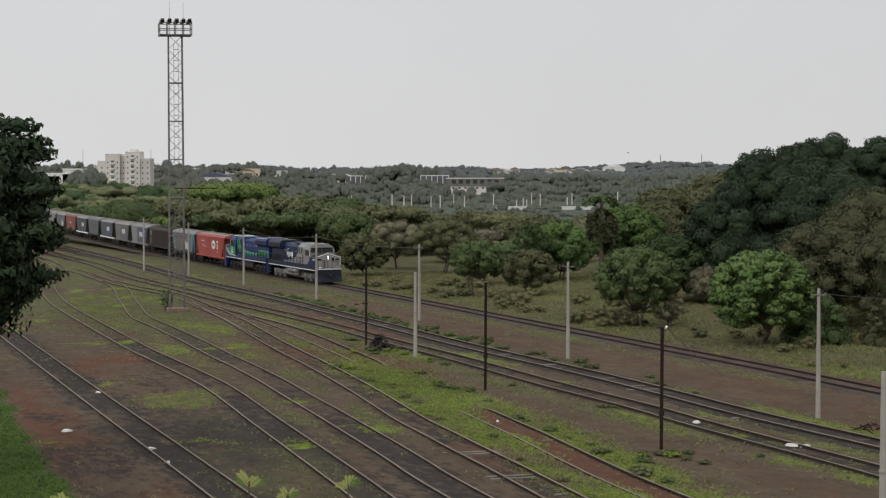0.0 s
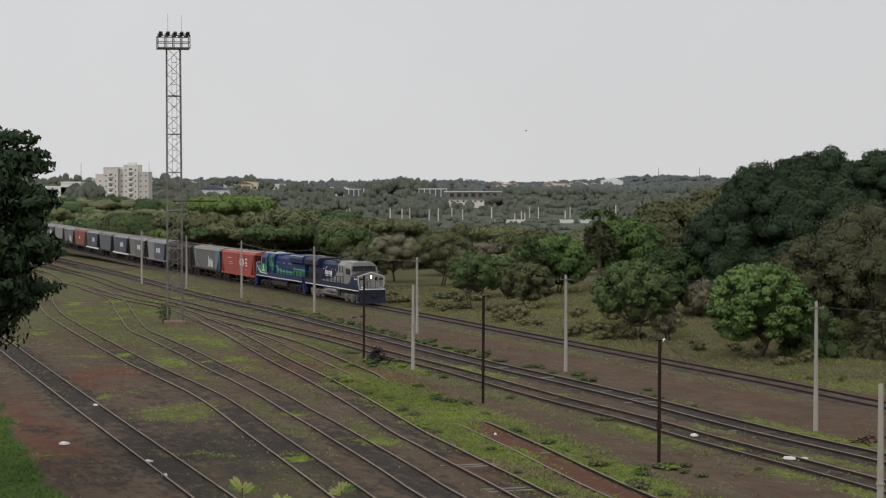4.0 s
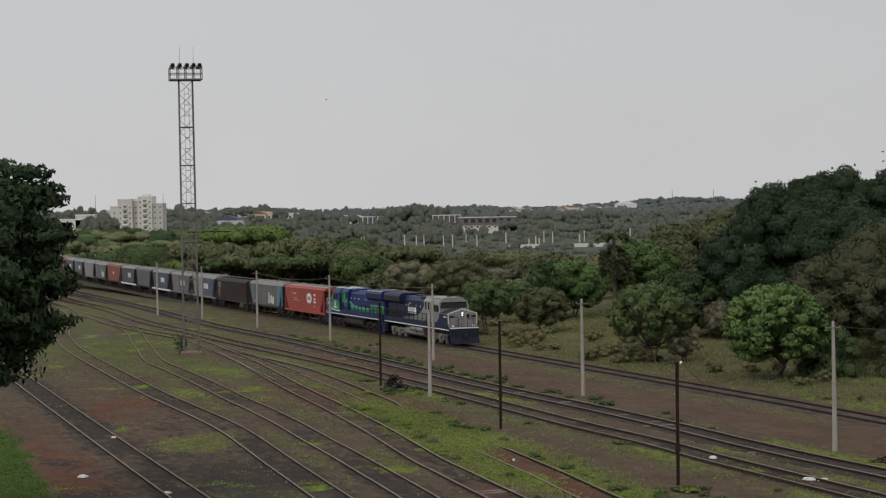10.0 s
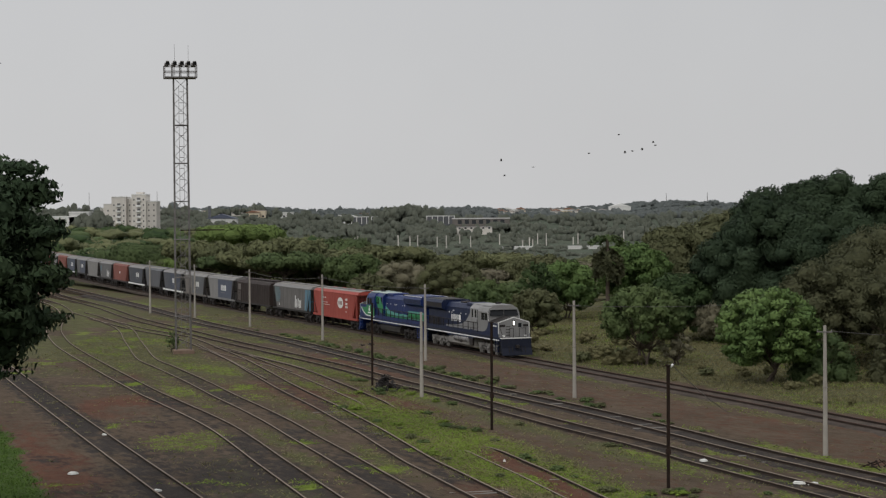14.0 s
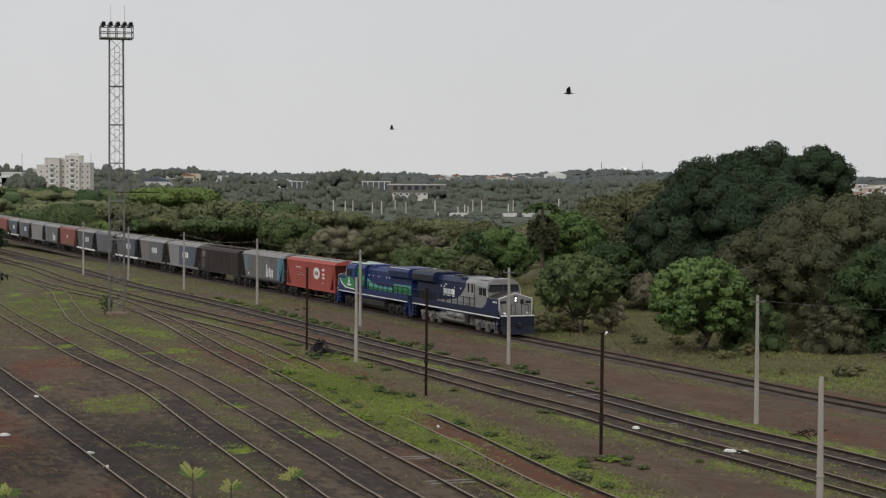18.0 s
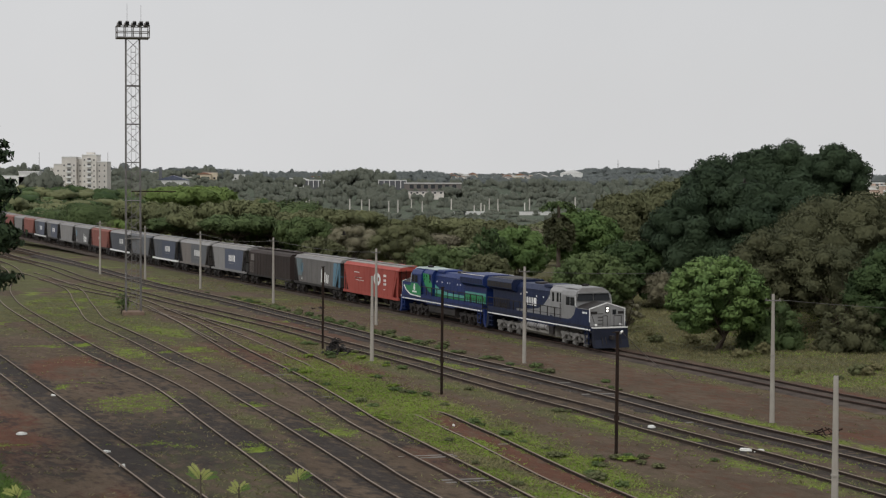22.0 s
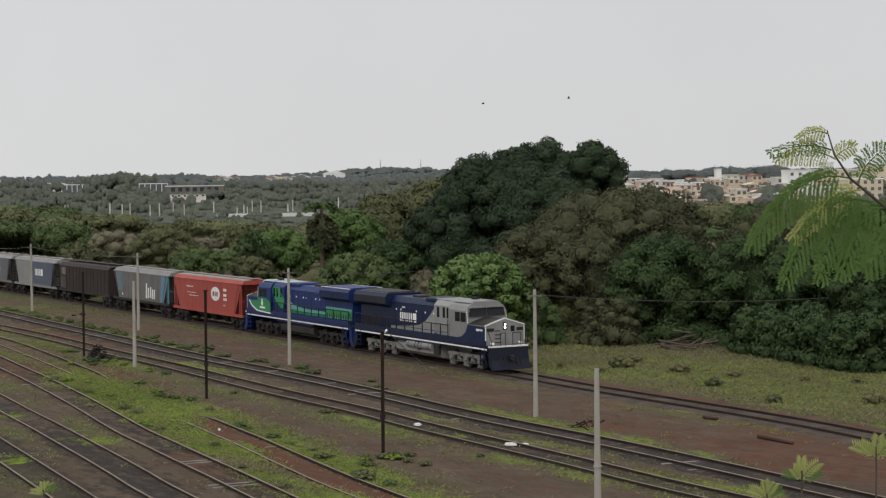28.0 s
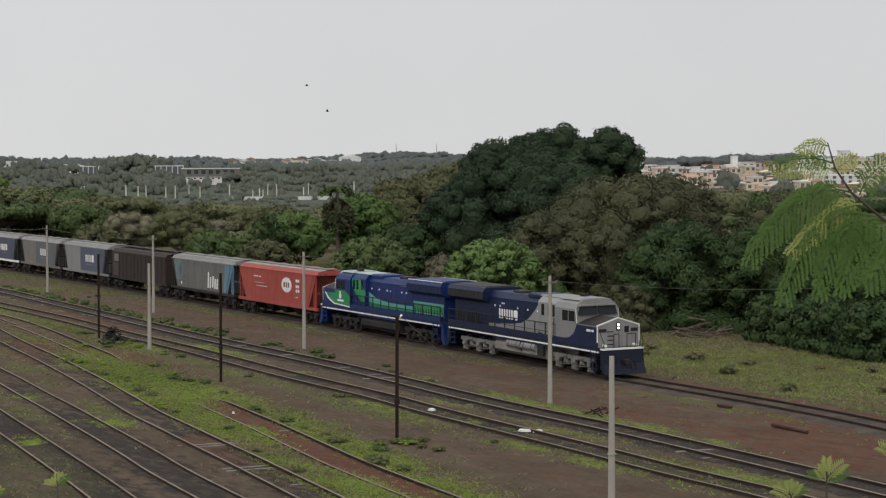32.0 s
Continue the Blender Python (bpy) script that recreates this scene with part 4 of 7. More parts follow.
    for s in (-1, 1):
        for x0, x1 in ((6.15, 6.85), (5.4, 6.07)):
            part("cab_window", Build().box(x0, s * 1.472, 3.06, x1, s * 1.48, 3.68), cab_glass, lo)
        part("window_frame", Build().box(5.32, s * 1.47, 2.97, 6.93, s * 1.476, 3.76), grey_paint if lead else bright_blue, lo)
        part("cab_edge", Build().slab([(7.08, 3.0), (7.15, 3.0), (7.02, 3.80), (6.95, 3.80)], s * 1.472, s * 1.482), white_paint, lo, "white edge of the windscreen")
        part("cab_step_rail", Build().tube((4.45, s * 1.5, 1.9), (4.45, s * 1.5, 3.1), 0.03), black_iron, lo)
    part("cab_brow", Build().beam([(-1.33, 4.05), (1.33, 4.05), (0.92, 4.36), (-0.92, 4.36)], 6.72, 6.96), pale_mint if not lead else pale_paint, lo)
    # auxiliary cab and hood
    part("auxiliary_cab", Build().beam([(-1.3, 1.70), (1.3, 1.70), (1.3, 3.95), (1.0, 4.28), (-1.0, 4.28), (-1.3, 3.95)], 2.2, 4.5), c_cab, lo)
    for s in (-1, 1):
        for x0, x1 in ((3.95, 4.3), (3.4, 3.75), (2.6, 2.95)):
            part("side_window", Build().box(x0, s * 1.302, 3.15, x1, s * 1.31, 3.85), cab_glass, lo)
    part("hood", Build().beam([(-1.02, 1.70), (1.02, 1.70), (1.02, 3.82), (0.75, 4.2), (-0.75, 4.2), (-1.02, 3.82)], -4.9, 2.2), c_hood, lo)
    part("cab_deck", Build().beam([(-1.0, 4.31), (1.0, 4.31), (0.8, 4.36), (-0.8, 4.36)], 1.9, 4.6), grey_paint if lead else pale_mint, lo, "pale roof panel behind the cab")
    for s in (-1, 1):
        part("hood_gutter", Build().box(-4.8, s * 1.0, 3.78, 2.15, s * 1.045, 3.83), c_hood, lo)
        for x in (-3.9, -3.2, -0.9, 0.4, 1.6):
            part("lifting_lug", Build().box(x, s * 1.035, 3.25, x + 0.12, s * 1.06, 3.37), white_paint, lo)
    for k in range(8):
        for s in (-1, 1):
            part("hood_door", Build().soft_box(-4.75 + 0.82 * k, s * 1.02 - 0.012, 1.9, -4.75 + 0.82 * k + 0.74, s * 1.02 + 0.012, 3.5, 0.006), c_hood, lo)
    part("brake_grid_box", Build().soft_box(0.2, -0.9, 4.1, 2.1, 0.9, 4.36, 0.08), c_hood, lo)
    part("exhaust_outlet", Build().soft_box(-2.6, -0.4, 4.1, -1.5, 0.4, 4.36, 0.05), black_iron, lo)
    for k in range(2):
        part("roof_hatch", Build().soft_box(-4.6 + 0.95 * k, -0.6, 4.1, -3.8 + 0.95 * k, 0.6, 4.18, 0.03), black_iron if lead else grey_paint, lo)
    part("horn", Build().tube((4.9, 0.2, 4.52), (5.4, 0.2, 4.52), 0.04, 0.09, 10).tube((4.9, 0.45, 4.5), (5.3, 0.45, 4.5), 0.04, 0.08, 10).box(4.85, 0.1, 4.38, 4.95, 0.55, 4.52), black_iron, lo)
    # radiator end
    part("radiator_hood", Build().beam([(-1.02, 1.70), (1.02, 1.70), (1.02, 3.6), (-1.02, 3.6)], -9.5, -4.9), c_rad, lo)
    wing = [(-1.02, 3.35), (1.02, 3.35), (1.48, 3.62), (1.48, 4.12), (1.3, 4.38), (-1.3, 4.38), (-1.48, 4.12), (-1.48, 3.62)]
    part("radiator_housing", Build().beam(wing, -9.75, -4.7), c_rad, lo)
    for s in (-1, 1):
        for k in range(9):
            part("louvre", Build().box(-9.55 + 0.54 * k, s * 1.481, 3.68, -9.55 + 0.54 * k + 0.46, s * 1.49, 4.08), black_iron if lead else blue_paint, lo)
    part("radiator_top", Build().beam([(-1.1, 4.38), (1.1, 4.38), (1.0, 4.44), (-1.0, 4.44)], -9.5, -5.0), black_iron if lead else bright_blue, lo)
    for s in (-1, 1):
        for k in range(8):
            part("grille_slat", Build().box(-9.3 + 0.42 * k, s * 1.02, 1.95, -9.3 + 0.42 * k + 0.22, s * 1.045, 2.75), black_iron if lead else blue_paint, lo)
    part("tail_panel", Build().box(-9.52, -0.95, 1.8, -9.505, 0.95, 3.3), c_rad, lo)
    # handrails
    for s in (-1, 1):
        rail = Build().tube((-9.6, s * 1.44, 2.72), (4.6, s * 1.44, 2.72), 0.035, 0.035, 6).tube((-9.6, s * 1.44, 2.22), (4.6, s * 1.44, 2.22), 0.02, 0.02, 6)
        part("handrail", rail, black_iron, lo)
        for k in range(12):
            x = -9.6 + 1.291 * k
            part("handrail_post", Build().tube((x, s * 1.44, 1.3), (x, s * 1.44, 2.76), 0.045, 0.04, 6), black_iron, lo)
        for k in range(9):
            part("handrail_bar", Build().box(-9.2 + 0.4 * k, s * 1.42, 1.7, -9.16 + 0.4 * k, s * 1.45, 2.45), black_iron, lo)
        part("walkway_skirt", Build().box(-9.6, s * 1.452, 1.53, 9.45, s * 1.475, 2.02), c_frame, lo)
    # tank and gear below
    part("fuel_tank", Build().beam([(-1.1, 0.42), (1.1, 0.42), (1.36, 0.62), (1.36, 1.0), (1.1, 1.3), (-1.1, 1.3), (-1.36, 1.0), (-1.36, 0.62)], -3.3, 2.9), c_tank, lo)
    for s in (-1, 1):
        if lead:
            for x0 in (0.4, -1.5):
                part("air_reservoir", Build().tube((x0, s * 1.33, 1.08), (x0 + 1.7, s * 1.33, 1.08), 0.24, 0.24, 14), pale_paint, lo, "pale grey air reservoir")
                part("reservoir_strap", Build().tube((x0 + 0.3, s * 1.33, 1.08), (x0 + 0.36, s * 1.33, 1.08), 0.25, 0.25, 14).tube((x0 + 1.3, s * 1.33, 1.08), (x0 + 1.36, s * 1.33, 1.08), 0.25, 0.25, 14), black_iron, lo)
            # Black boxes added to paint the dark gaps beside the reservoirs as shade.
            part("pipe_rack", Build().box(0.0, s * 1.2, 0.75, 0.32, s * 1.44, 1.3), black_iron, lo)
            part("filter_box", Build().soft_box(2.2, min(s * 1.2, s * 1.4), 0.62, 2.95, max(s * 1.2, s * 1.4), 1.3, 0.03), black_iron, lo)
    bogie(lo, 6.1, (-1.85, 0.0, 1.85), 0.53, c_bogie, True)
    bogie(lo, -6.1, (-1.85, 0.0, 1.85), 0.53, c_bogie, True)
    # livery
    for s in (-1, 1):
        if lead:
            part("livery_panel", Build().slab([(4.6, 1.72), (9.33, 1.72), (9.33, 2.90), (7.3, 2.92), (7.12, 2.98), (6.8, 2.42), (6.3, 2.12), (5.5, 1.97), (4.6, 1.93)], s * 1.476, s * 1.484), blue_paint, lo, "navy sweep on the cab side")
            part("livery_panel", Build().slab([(2.22, 1.72), (4.48, 1.72), (4.48, 1.9), (3.0, 1.98), (2.22, 2.1)], s * 1.302, s * 1.31), blue_paint, lo)
            part("livery_panel", Build().slab([(-4.7, 2.12), (-1.9, 2.25), (-0.4, 2.42), (0.5, 2.75), (1.3, 3.3), (2.2, 4.1), (2.2, 1.9), (-4.7, 1.9)], s * 1.033, s * 1.04), grey_paint, lo, "grey sweep up the hood")
        else:
            part("livery_panel", Build().slab([(4.55, 1.84), (7.2, 1.94), (8.2, 2.3), (8.75, 2.68), (7.15, 2.7), (7.1, 2.95), (5.4, 2.95), (4.55, 2.6)], s * 1.476, s * 1.484), green_paint, lo, "green sweep under the cab window")
            part("livery_panel", Build().slab([(8.97, 2.68), (8.37, 2.2), (7.3, 1.84), (4.55, 1.74), (4.55, 1.83), (7.2, 1.93), (8.22, 2.29), (8.77, 2.68)], s * 1.485, s * 1.492), white_paint, lo)
            part("livery_panel", Build().slab([(4.45, 3.92), (3.1, 3.92), (2.6, 3.3), (2.22, 3.0), (2.22, 2.3), (2.9, 2.3), (3.8, 2.75), (4.45, 3.4)], s * 1.302, s * 1.31), green_paint, lo, "green sweep down from the roof")
            part("livery_panel", Build().slab([(2.18, 3.05), (0.9, 2.62), (-1.0, 2.45), (-4.8, 2.42), (-4.8, 2.2), (-1.0, 2.2), (2.18, 2.3)], s * 1.036, s * 1.043), mint_paint, lo, "pale green band along the hood")
            part("livery_panel", Build().slab([(2.18, 2.28), (-1.0, 2.17), (-4.8, 2.17), (-4.8, 2.0), (2.18, 2.0)], s * 1.036, s * 1.043), green_paint, lo)
            part("livery_panel", Build().box(-9.4, s * 1.05, 2.62, -4.95, s * 1.056, 2.85), mint_paint, lo)
            part("livery_panel", Build().box(-9.4, s * 1.05, 2.16, -4.95, s * 1.056, 2.6), green_paint, lo)
            part("livery_panel", Build().box(-9.4, s * 1.05, 2.02, -4.95, s * 1.056, 2.14), mint_paint, lo)
            part("roof_panel", Build().add([(-4.6, s * 1.04, 3.78), (-2.9, s * 1.04, 3.78), (-2.9, s * 0.6, 4.2), (-4.6, s * 0.6, 4.2), (-4.6, s * 1.0, 3.7), (-2.9, s * 1.0, 3.7), (-2.9, s * 0.55, 4.1), (-4.6, s * 0.55, 4.1)], [(0, 1, 2, 3), (7, 6, 5, 4), (0, 4, 5, 1), (1, 5, 6, 2), (2, 6, 7, 3), (3, 7, 4, 0)]), pale_paint, lo, "grey panel on the roof's slope")
            part("wing_edge", Build().box(-9.7, s * 1.3, 4.36, -4.75, s * 1.36, 4.41), white_paint, lo)
            part("emblem", Build().tube((6.2, s * 1.484, 2.5), (6.2, s * 1.498, 2.5), 0.2, 0.2, 12).box(6.1, s * 1.484, 2.6, 6.3, s * 1.498, 2.88), white_paint, lo)
    if lead:
        word_bars(lo, -3.3, 2.52, 3.15, (0.19, 0.19, 0.19, 0.19, 0.19, 0.19, 0.5), 1.036, white_paint, 0.13)
        word_bars(lo, 8.2, 2.60, 2.74, (0.5, 0.3), 1.486, white_paint, 0.05, "number_bar")
        word_bars(lo, -3.0, 3.45, 3.55, (0.5,), 1.036, white_paint, 0.05, "number_bar")
    else:
        word_bars(lo, 5.6, 2.1, 2.25, (1.1,), 1.486, white_paint, 0.05, "number_bar")
        word_bars(lo, -1.4, 3.25, 3.35, (0.12, 0.12), 1.036, white_paint, 0.4, "number_bar")
    return lo


def hopper(L, body, label, panel=None, sill=None, bars=None, lively=False, end_tint=None, style=""):
    """A covered hopper wagon with sloping end sheets and open end platforms."""
    wg = thing("hopper_wagon", label, "freight wagon", "wagons of the train")
    h = L / 2 - 0.55
    prof_top = [(-1.30, 3.75), (-1.05, 4.05), (0, 4.16), (1.05, 4.05), (1.30, 3.75)]
    if style == "box":
        part("body", Build().beam([(-1.36, 1.15), (1.36, 1.15), (1.36, 3.7), (1.05, 3.98), (-1.05, 3.98), (-1.36, 3.7)], -h + 0.3, h - 0.3), body, wg)
        k = 14
        for i in range(k + 1):
            x = -h + 0.35 + (2 * h - 0.7) * i / k
            for s in (-1, 1):
                part("rib", Build().box(x - 0.04, s * 1.36, 1.15, x + 0.04, s * 1.395, 3.68), body, wg)
        for s in (-1, 1):
            part("door_patch", Build().box(-h * 0.86, s * 1.362, 2.75, -h * 0.70, s * 1.405, 3.5), taupe_paint, wg, "paler patch on the side")
            for i in range(5):
                part("ladder_bar", Build().box(-h * 0.88 + 0.32 * i, s * 1.40, 1.35, -h * 0.88 + 0.32 * i + 0.07, s * 1.42, 2.6), taupe_paint, wg)
    else:
        b = Build()
        for s in (-1, 1):
            b.slab([(-h + 0.75, 3.78), (h - 0.75, 3.78), (h - 1.75, 1.25), (-h + 1.75, 1.25)], s * 1.33, s * 1.36)
        b.add([(-h + 0.75, -1.33, 3.78), (-h + 0.75, 1.33, 3.78), (-h + 1.75, 1.33, 1.25), (-h + 1.75, -1.33, 1.25)], [(0, 1, 2, 3)])
        b.add([(h - 0.75, -1.33, 3.78), (h - 0.75, 1.33, 3.78), (h - 1.75, 1.33, 1.25), (h - 1.75, -1.33, 1.25)], [(3, 2, 1, 0)])
        b.add([(-h + 1.75, -1.33, 1.25), (h - 1.75, -1.33, 1.25), (h - 1.75, 1.33, 1.25), (-h + 1.75, 1.33, 1.25)], [(3, 2, 1, 0)])
        part("body", b, body, wg)
        for e in (-1, 1):
            m = end_tint if (end_tint is not None and e > 0) else body
            b = Build()
            for s in (-1, 1):
                b.slab([(e * (h - 0.1), 3.78), (e * (h - 0.75), 3.78), (e * (h - 1.75), 1.25), (e * (h - 1.55), 1.25)], s * 1.29, s * 1.33)
                b.box(e * (h - 0.25) - 0.06, s * 1.25, 1.2, e * (h - 0.25) + 0.06, s * 1.33, 3.78)
                b.box(e * (h - 0.7) - 0.05, s * 1.2, 1.2, e * (h - 0.7) + 0.05, s * 1.28, 3.0)
            b.box(e * (h - 0.3) - 0.05, -1.25, 2.3, e * (h - 0.3) + 0.05, 1.25, 2.42)
            # Frames go black for the shade in the open ends, unless red or tinted.
            part("end_frame", b, m if end_tint is not None and e > 0 else (body if style == "red" else black_iron), wg)
            ld = Build()
            for k in range(7):
                ld.tube((e * (h - 0.15), -0.95, 1.3 + 0.38 * k), (e * (h - 0.15), -0.5, 1.3 + 0.38 * k), 0.02, 0.02, 5)
            for y in (-0.95, -0.5):
                ld.tube((e * (h - 0.15), y, 1.1), (e * (h - 0.15), y, 3.85), 0.025, 0.025, 5)
            part("ladder", ld, black_iron, wg)
        if end_tint is not None:
            for s in (-1, 1):
                part("side_tint", Build().slab([(h - 2.0, 3.70), (h - 0.85, 3.70), (h - 1.8, 1.3), (h - 2.3, 1.3)], s * 1.361, s * 1.366), end_tint, wg)
                part("side_tint", Build().slab([(-h + 0.85, 3.70), (-h + 3.0, 3.70), (-h + 2.9, 1.9), (-h + 1.55, 1.9)], s * 1.361, s * 1.366), dull_teal, wg)
    part("roof", Build().beam(prof_top if style != "box" else [(-1.1, 3.95), (0, 4.1), (1.1, 3.95)], -h + 0.15, h - 0.15), pale_paint if style not in ("box", "red", "dark") else body, wg)
    if style != "box":
        part("roof_cap", Build().beam([(-0.95, 4.075), (0, 4.165), (0.95, 4.075), (0.95, 4.10), (0, 4.19), (-0.95, 4.10)], -h + 0.3, h - 0.3), dusty_iron, wg, "dusty pale top of the roof")
        for s in (-1, 1):
            part("top_rail", Build().box(-h + 0.2, s * 1.30, 3.74, h - 0.2, s * 1.385, 3.82), pale_paint if style not in ("red", "dark") else body, wg)
            for i in range(7):
                x = (i - 3) * (2 * h - 4.4) / 7
                part("side_seam", Build().box(x - 0.025, s * 1.358, 1.3, x + 0.025, s * 1.372, 3.74), body, wg)
    part("roof_walkway", Build().box(-h + 0.1, -0.35, 4.18, h - 0.1, 0.35, 4.23), galvanised if style != "box" else body, wg)
    for i in range(5):
        x = -h + 1.6 + (2 * h - 3.2) * i / 4
        part("roof_hatch", Build().soft_box(x - 0.5, 0.4, 4.02, x + 0.5, 1.0, 4.2, 0.04), body, wg)
    part("underframe", Build().box(-h, -1.2, 0.98, h, 1.2, 1.18), black_iron, wg)
    for s in (-1, 1):
        part("side_sill", Build().box(-h, s * 1.2, 1.02, h, s * 1.37, 1.25), sill if sill is not None else black_iron, wg)
    if style != "box":
        for x in (-2.7, 0.0, 2.7):
            part("hopper_chute", Build().add([(x - 1.0, -0.9, 1.0), (x + 1.0, -0.9, 1.0), (x + 1.0, 0.9, 1.0), (x - 1.0, 0.9, 1.0), (x - 0.3, -0.5, 0.35), (x + 0.3, -0.5, 0.35), (x + 0.3, 0.5, 0.35), (x - 0.3, 0.5, 0.35)],
                [(0, 1, 5, 4), (1, 2, 6, 5), (2, 3, 7, 6), (3, 0, 4, 7), (4, 5, 6, 7)]), black_iron, wg)
    for e in (-1, 1):
        part("coupler", Build().soft_box(min(e * h, e * (h + 0.5)), -0.12, 0.85, max(e * h, e * (h + 0.5)), 0.12, 1.08, 0.03), black_iron, wg)
        bogie(wg, e * (h - 1.6), (-0.9, 0.9), 0.46, black_iron, lively)
    if panel is not None:
        for s in (-1, 1):
            part("sign_panel", Build().slab([(-1.3, 3.72), (h - 0.82, 3.72), (h - 1.76, 1.3), (-1.3, 1.3)], s * 1.373, s * 1.379), panel, wg)
    if bars == "word":
        word_bars(wg, 0.35, 2.25, 3.0, (0.2, 0.2, 0.2, 0.2, 0.2, 0.2, 0.55), 1.38, white_paint, 0.15)
        word_bars(wg, 0.5, 1.95, 2.03, (1.1, 0.9), 1.38, pale_paint, 0.06, "number_bar")
    elif bars == "emblem":
        for s in (-1, 1):
            part("emblem", Build().slab([(2.2 + 1.0 * math.cos(a), 2.75 + 0.6 * math.sin(a)) for a in np.arange(24) * math.pi / 12], s * 1.373, s * 1.38), white_paint, wg, "round white emblem")
            part("emblem_mark", Build().box(1.6, s * 1.381, 2.55, 1.92, s * 1.386, 2.95).box(2.06, s * 1.381, 2.55, 2.3, s * 1.386, 2.95).box(2.44, s * 1.381, 2.55, 2.74, s * 1.386, 2.95), old_red_paint, wg)
        for zz, ww in ((3.05, 0.7), (2.6, 0.65), (2.25, 0.75), (1.8, 0.4)):
            word_bars(wg, 4.0, zz, zz + 0.24 if zz > 2 else zz + 0.1, (ww * 0.45, ww * 0.45), 1.374, white_paint, 0.06, "number_bar")
        word_bars(wg, -4.6, 3.1, 3.2, (1.0, 0.5), 1.374, white_paint, 0.1, "number_bar")
        word_bars(wg, -4.4, 2.6, 2.66, (2.1,), 1.374, white_paint, 0.1, "number_bar")
        word_bars(wg, -4.0, 2.35, 2.41, (2.3,), 1.374, white_paint, 0.1, "number_bar")
    elif bars == "scrawl":
        for s in (-1, 1):
            b = Build()
            for x, z0, z1 in ((1.6, 1.5, 2.9), (2.1, 1.5, 2.5), (2.7, 1.6, 2.6), (3.2, 1.5, 2.4), (3.7, 1.5, 2.4)):
                b.slab([(x, z0), (x + 0.3, z0), (x + 0.42, z1), (x + 0.12, z1)], s * 1.373, s * 1.380)
            part("scrawl", b, white_paint, wg, "white painted scrawl")
            part("blue_patch", Build().box(-5.4, s * 1.361, 2.3, -4.5, s * 1.366, 3.3), sky_blue, wg)
            part("pale_patch", Build().box(-5.0, s * 1.361, 1.5, -4.8, s * 1.366, 1.75), white_paint, wg)
    elif bars == "small":
        word_bars(wg, -0.6, 2.4, 2.8, (0.5, 0.5), 1.37, white_paint)
    return wg


LOCO = 20.4
TRAIN.append((locomotive("grey"), LOCO / 2, 6.1, False))
TRAIN.append((locomotive("blue"), LOCO * 1.5, 6.1, True))
WAGONS = [
    (17.0, red_paint, "bright red covered hopper wagon with a round white emblem", dict(bars="emblem", style="red", sill=red_paint)),
    (16.5, scuffed_paint, "grey-brown covered hopper wagon with blue ends and white scrawl", dict(bars="scrawl", end_tint=sky_blue)),
    (17.2, brown_black, "brown-black ribbed box wagon", dict(style="box")),
    (15.9, pale_paint, "pale grey covered hopper wagon with a navy sign panel", dict(panel=panel_blue, bars="word", sill=pale_paint)),
    (15.5, taupe_paint, "taupe covered hopper wagon with a dark grey sign panel", dict(panel=panel_grey, bars="word", sill=taupe_paint)),
    (15.3, slate_paint, "slate covered hopper wagon with a white lower edge", dict(panel=panel_blue, bars="word", sill=white_paint)),
    (14.8, panel_grey, "dark grey covered hopper wagon", dict(style="dark")),
    (15.2, slate_paint, "slate covered hopper wagon with a white lower edge", dict(bars="word", sill=white_paint)),
    (15.6, old_red_paint, "faded red covered hopper wagon", dict(style="red", bars="small")),
    (15.6, ash_paint, "grey covered hopper wagon with white scrawl", dict(bars="scrawl")),
    (15.6, pale_paint, "pale grey covered hopper wagon", dict(sill=pale_paint)),
    (15.2, ash_paint, "grey covered hopper wagon with a navy sign panel", dict(panel=panel_blue, bars="word")),
    (15.2, slate_paint, "slate covered hopper wagon with a white lower edge", dict(panel=panel_blue, bars="word", sill=white_paint)),
    (15.6, old_red_paint, "faded red covered hopper wagon", dict(style="red")),
    (15.6, pale_paint, "pale grey covered hopper wagon", dict()),
    (15.6, old_red_paint, "faded red covered hopper wagon", dict(style="red")),
    (15.4, ash_paint, "grey covered hopper wagon with a navy sign panel", dict(panel=panel_blue, bars="word")),
    (15.4, slate_paint, "slate covered hopper wagon", dict(panel=panel_grey)),
    (15.6, taupe_paint, "taupe covered hopper wagon", dict()),
    (15.6, old_red_paint, "faded red covered hopper wagon", dict(style="red")),
    (15.6, pale_paint, "pale grey covered hopper wagon", dict()),
    (15.6, slate_paint, "slate covered hopper wagon", dict(bars="word")),
    (15.6, pale_paint, "pale grey covered hopper wagon", dict()),
    (15.6, ash_paint, "grey covered hopper wagon", dict()),
]
behind = 2 * LOCO
for k, (length, paint, label, more) in enumerate(WAGONS):
    TRAIN.append((hopper(length, paint, label, lively=k < 5, **more), behind + length / 2, length / 2 - 2.15, False))
    behind += length


# ---- plants ----
def raw_mesh(name, verts, faces, material, normals=None):
    verts, faces = np.asarray(verts, np.float32), np.asarray(faces, np.int32)
    k = faces.shape[1]
    me = bpy.data.meshes.new(name)
    me.vertices.add(len(verts))
    me.vertices.foreach_set("co", verts.ravel())
    me.loops.add(faces.size)
    me.loops.foreach_set("vertex_index", faces.ravel())
    me.polygons.add(len(faces))
    me.polygons.foreach_set("loop_start", np.arange(0, faces.size, k, dtype=np.int32))
    me.update(calc_edges=True)
    if normals is not None:   # leaves take the light as the clump that they sit on
        me.attributes.new("custom_normal", "FLOAT_VECTOR", "POINT").data.foreach_set("vector", np.asarray(normals, np.float32).ravel())
        me.update()
    me.materials.append(material)
    return me


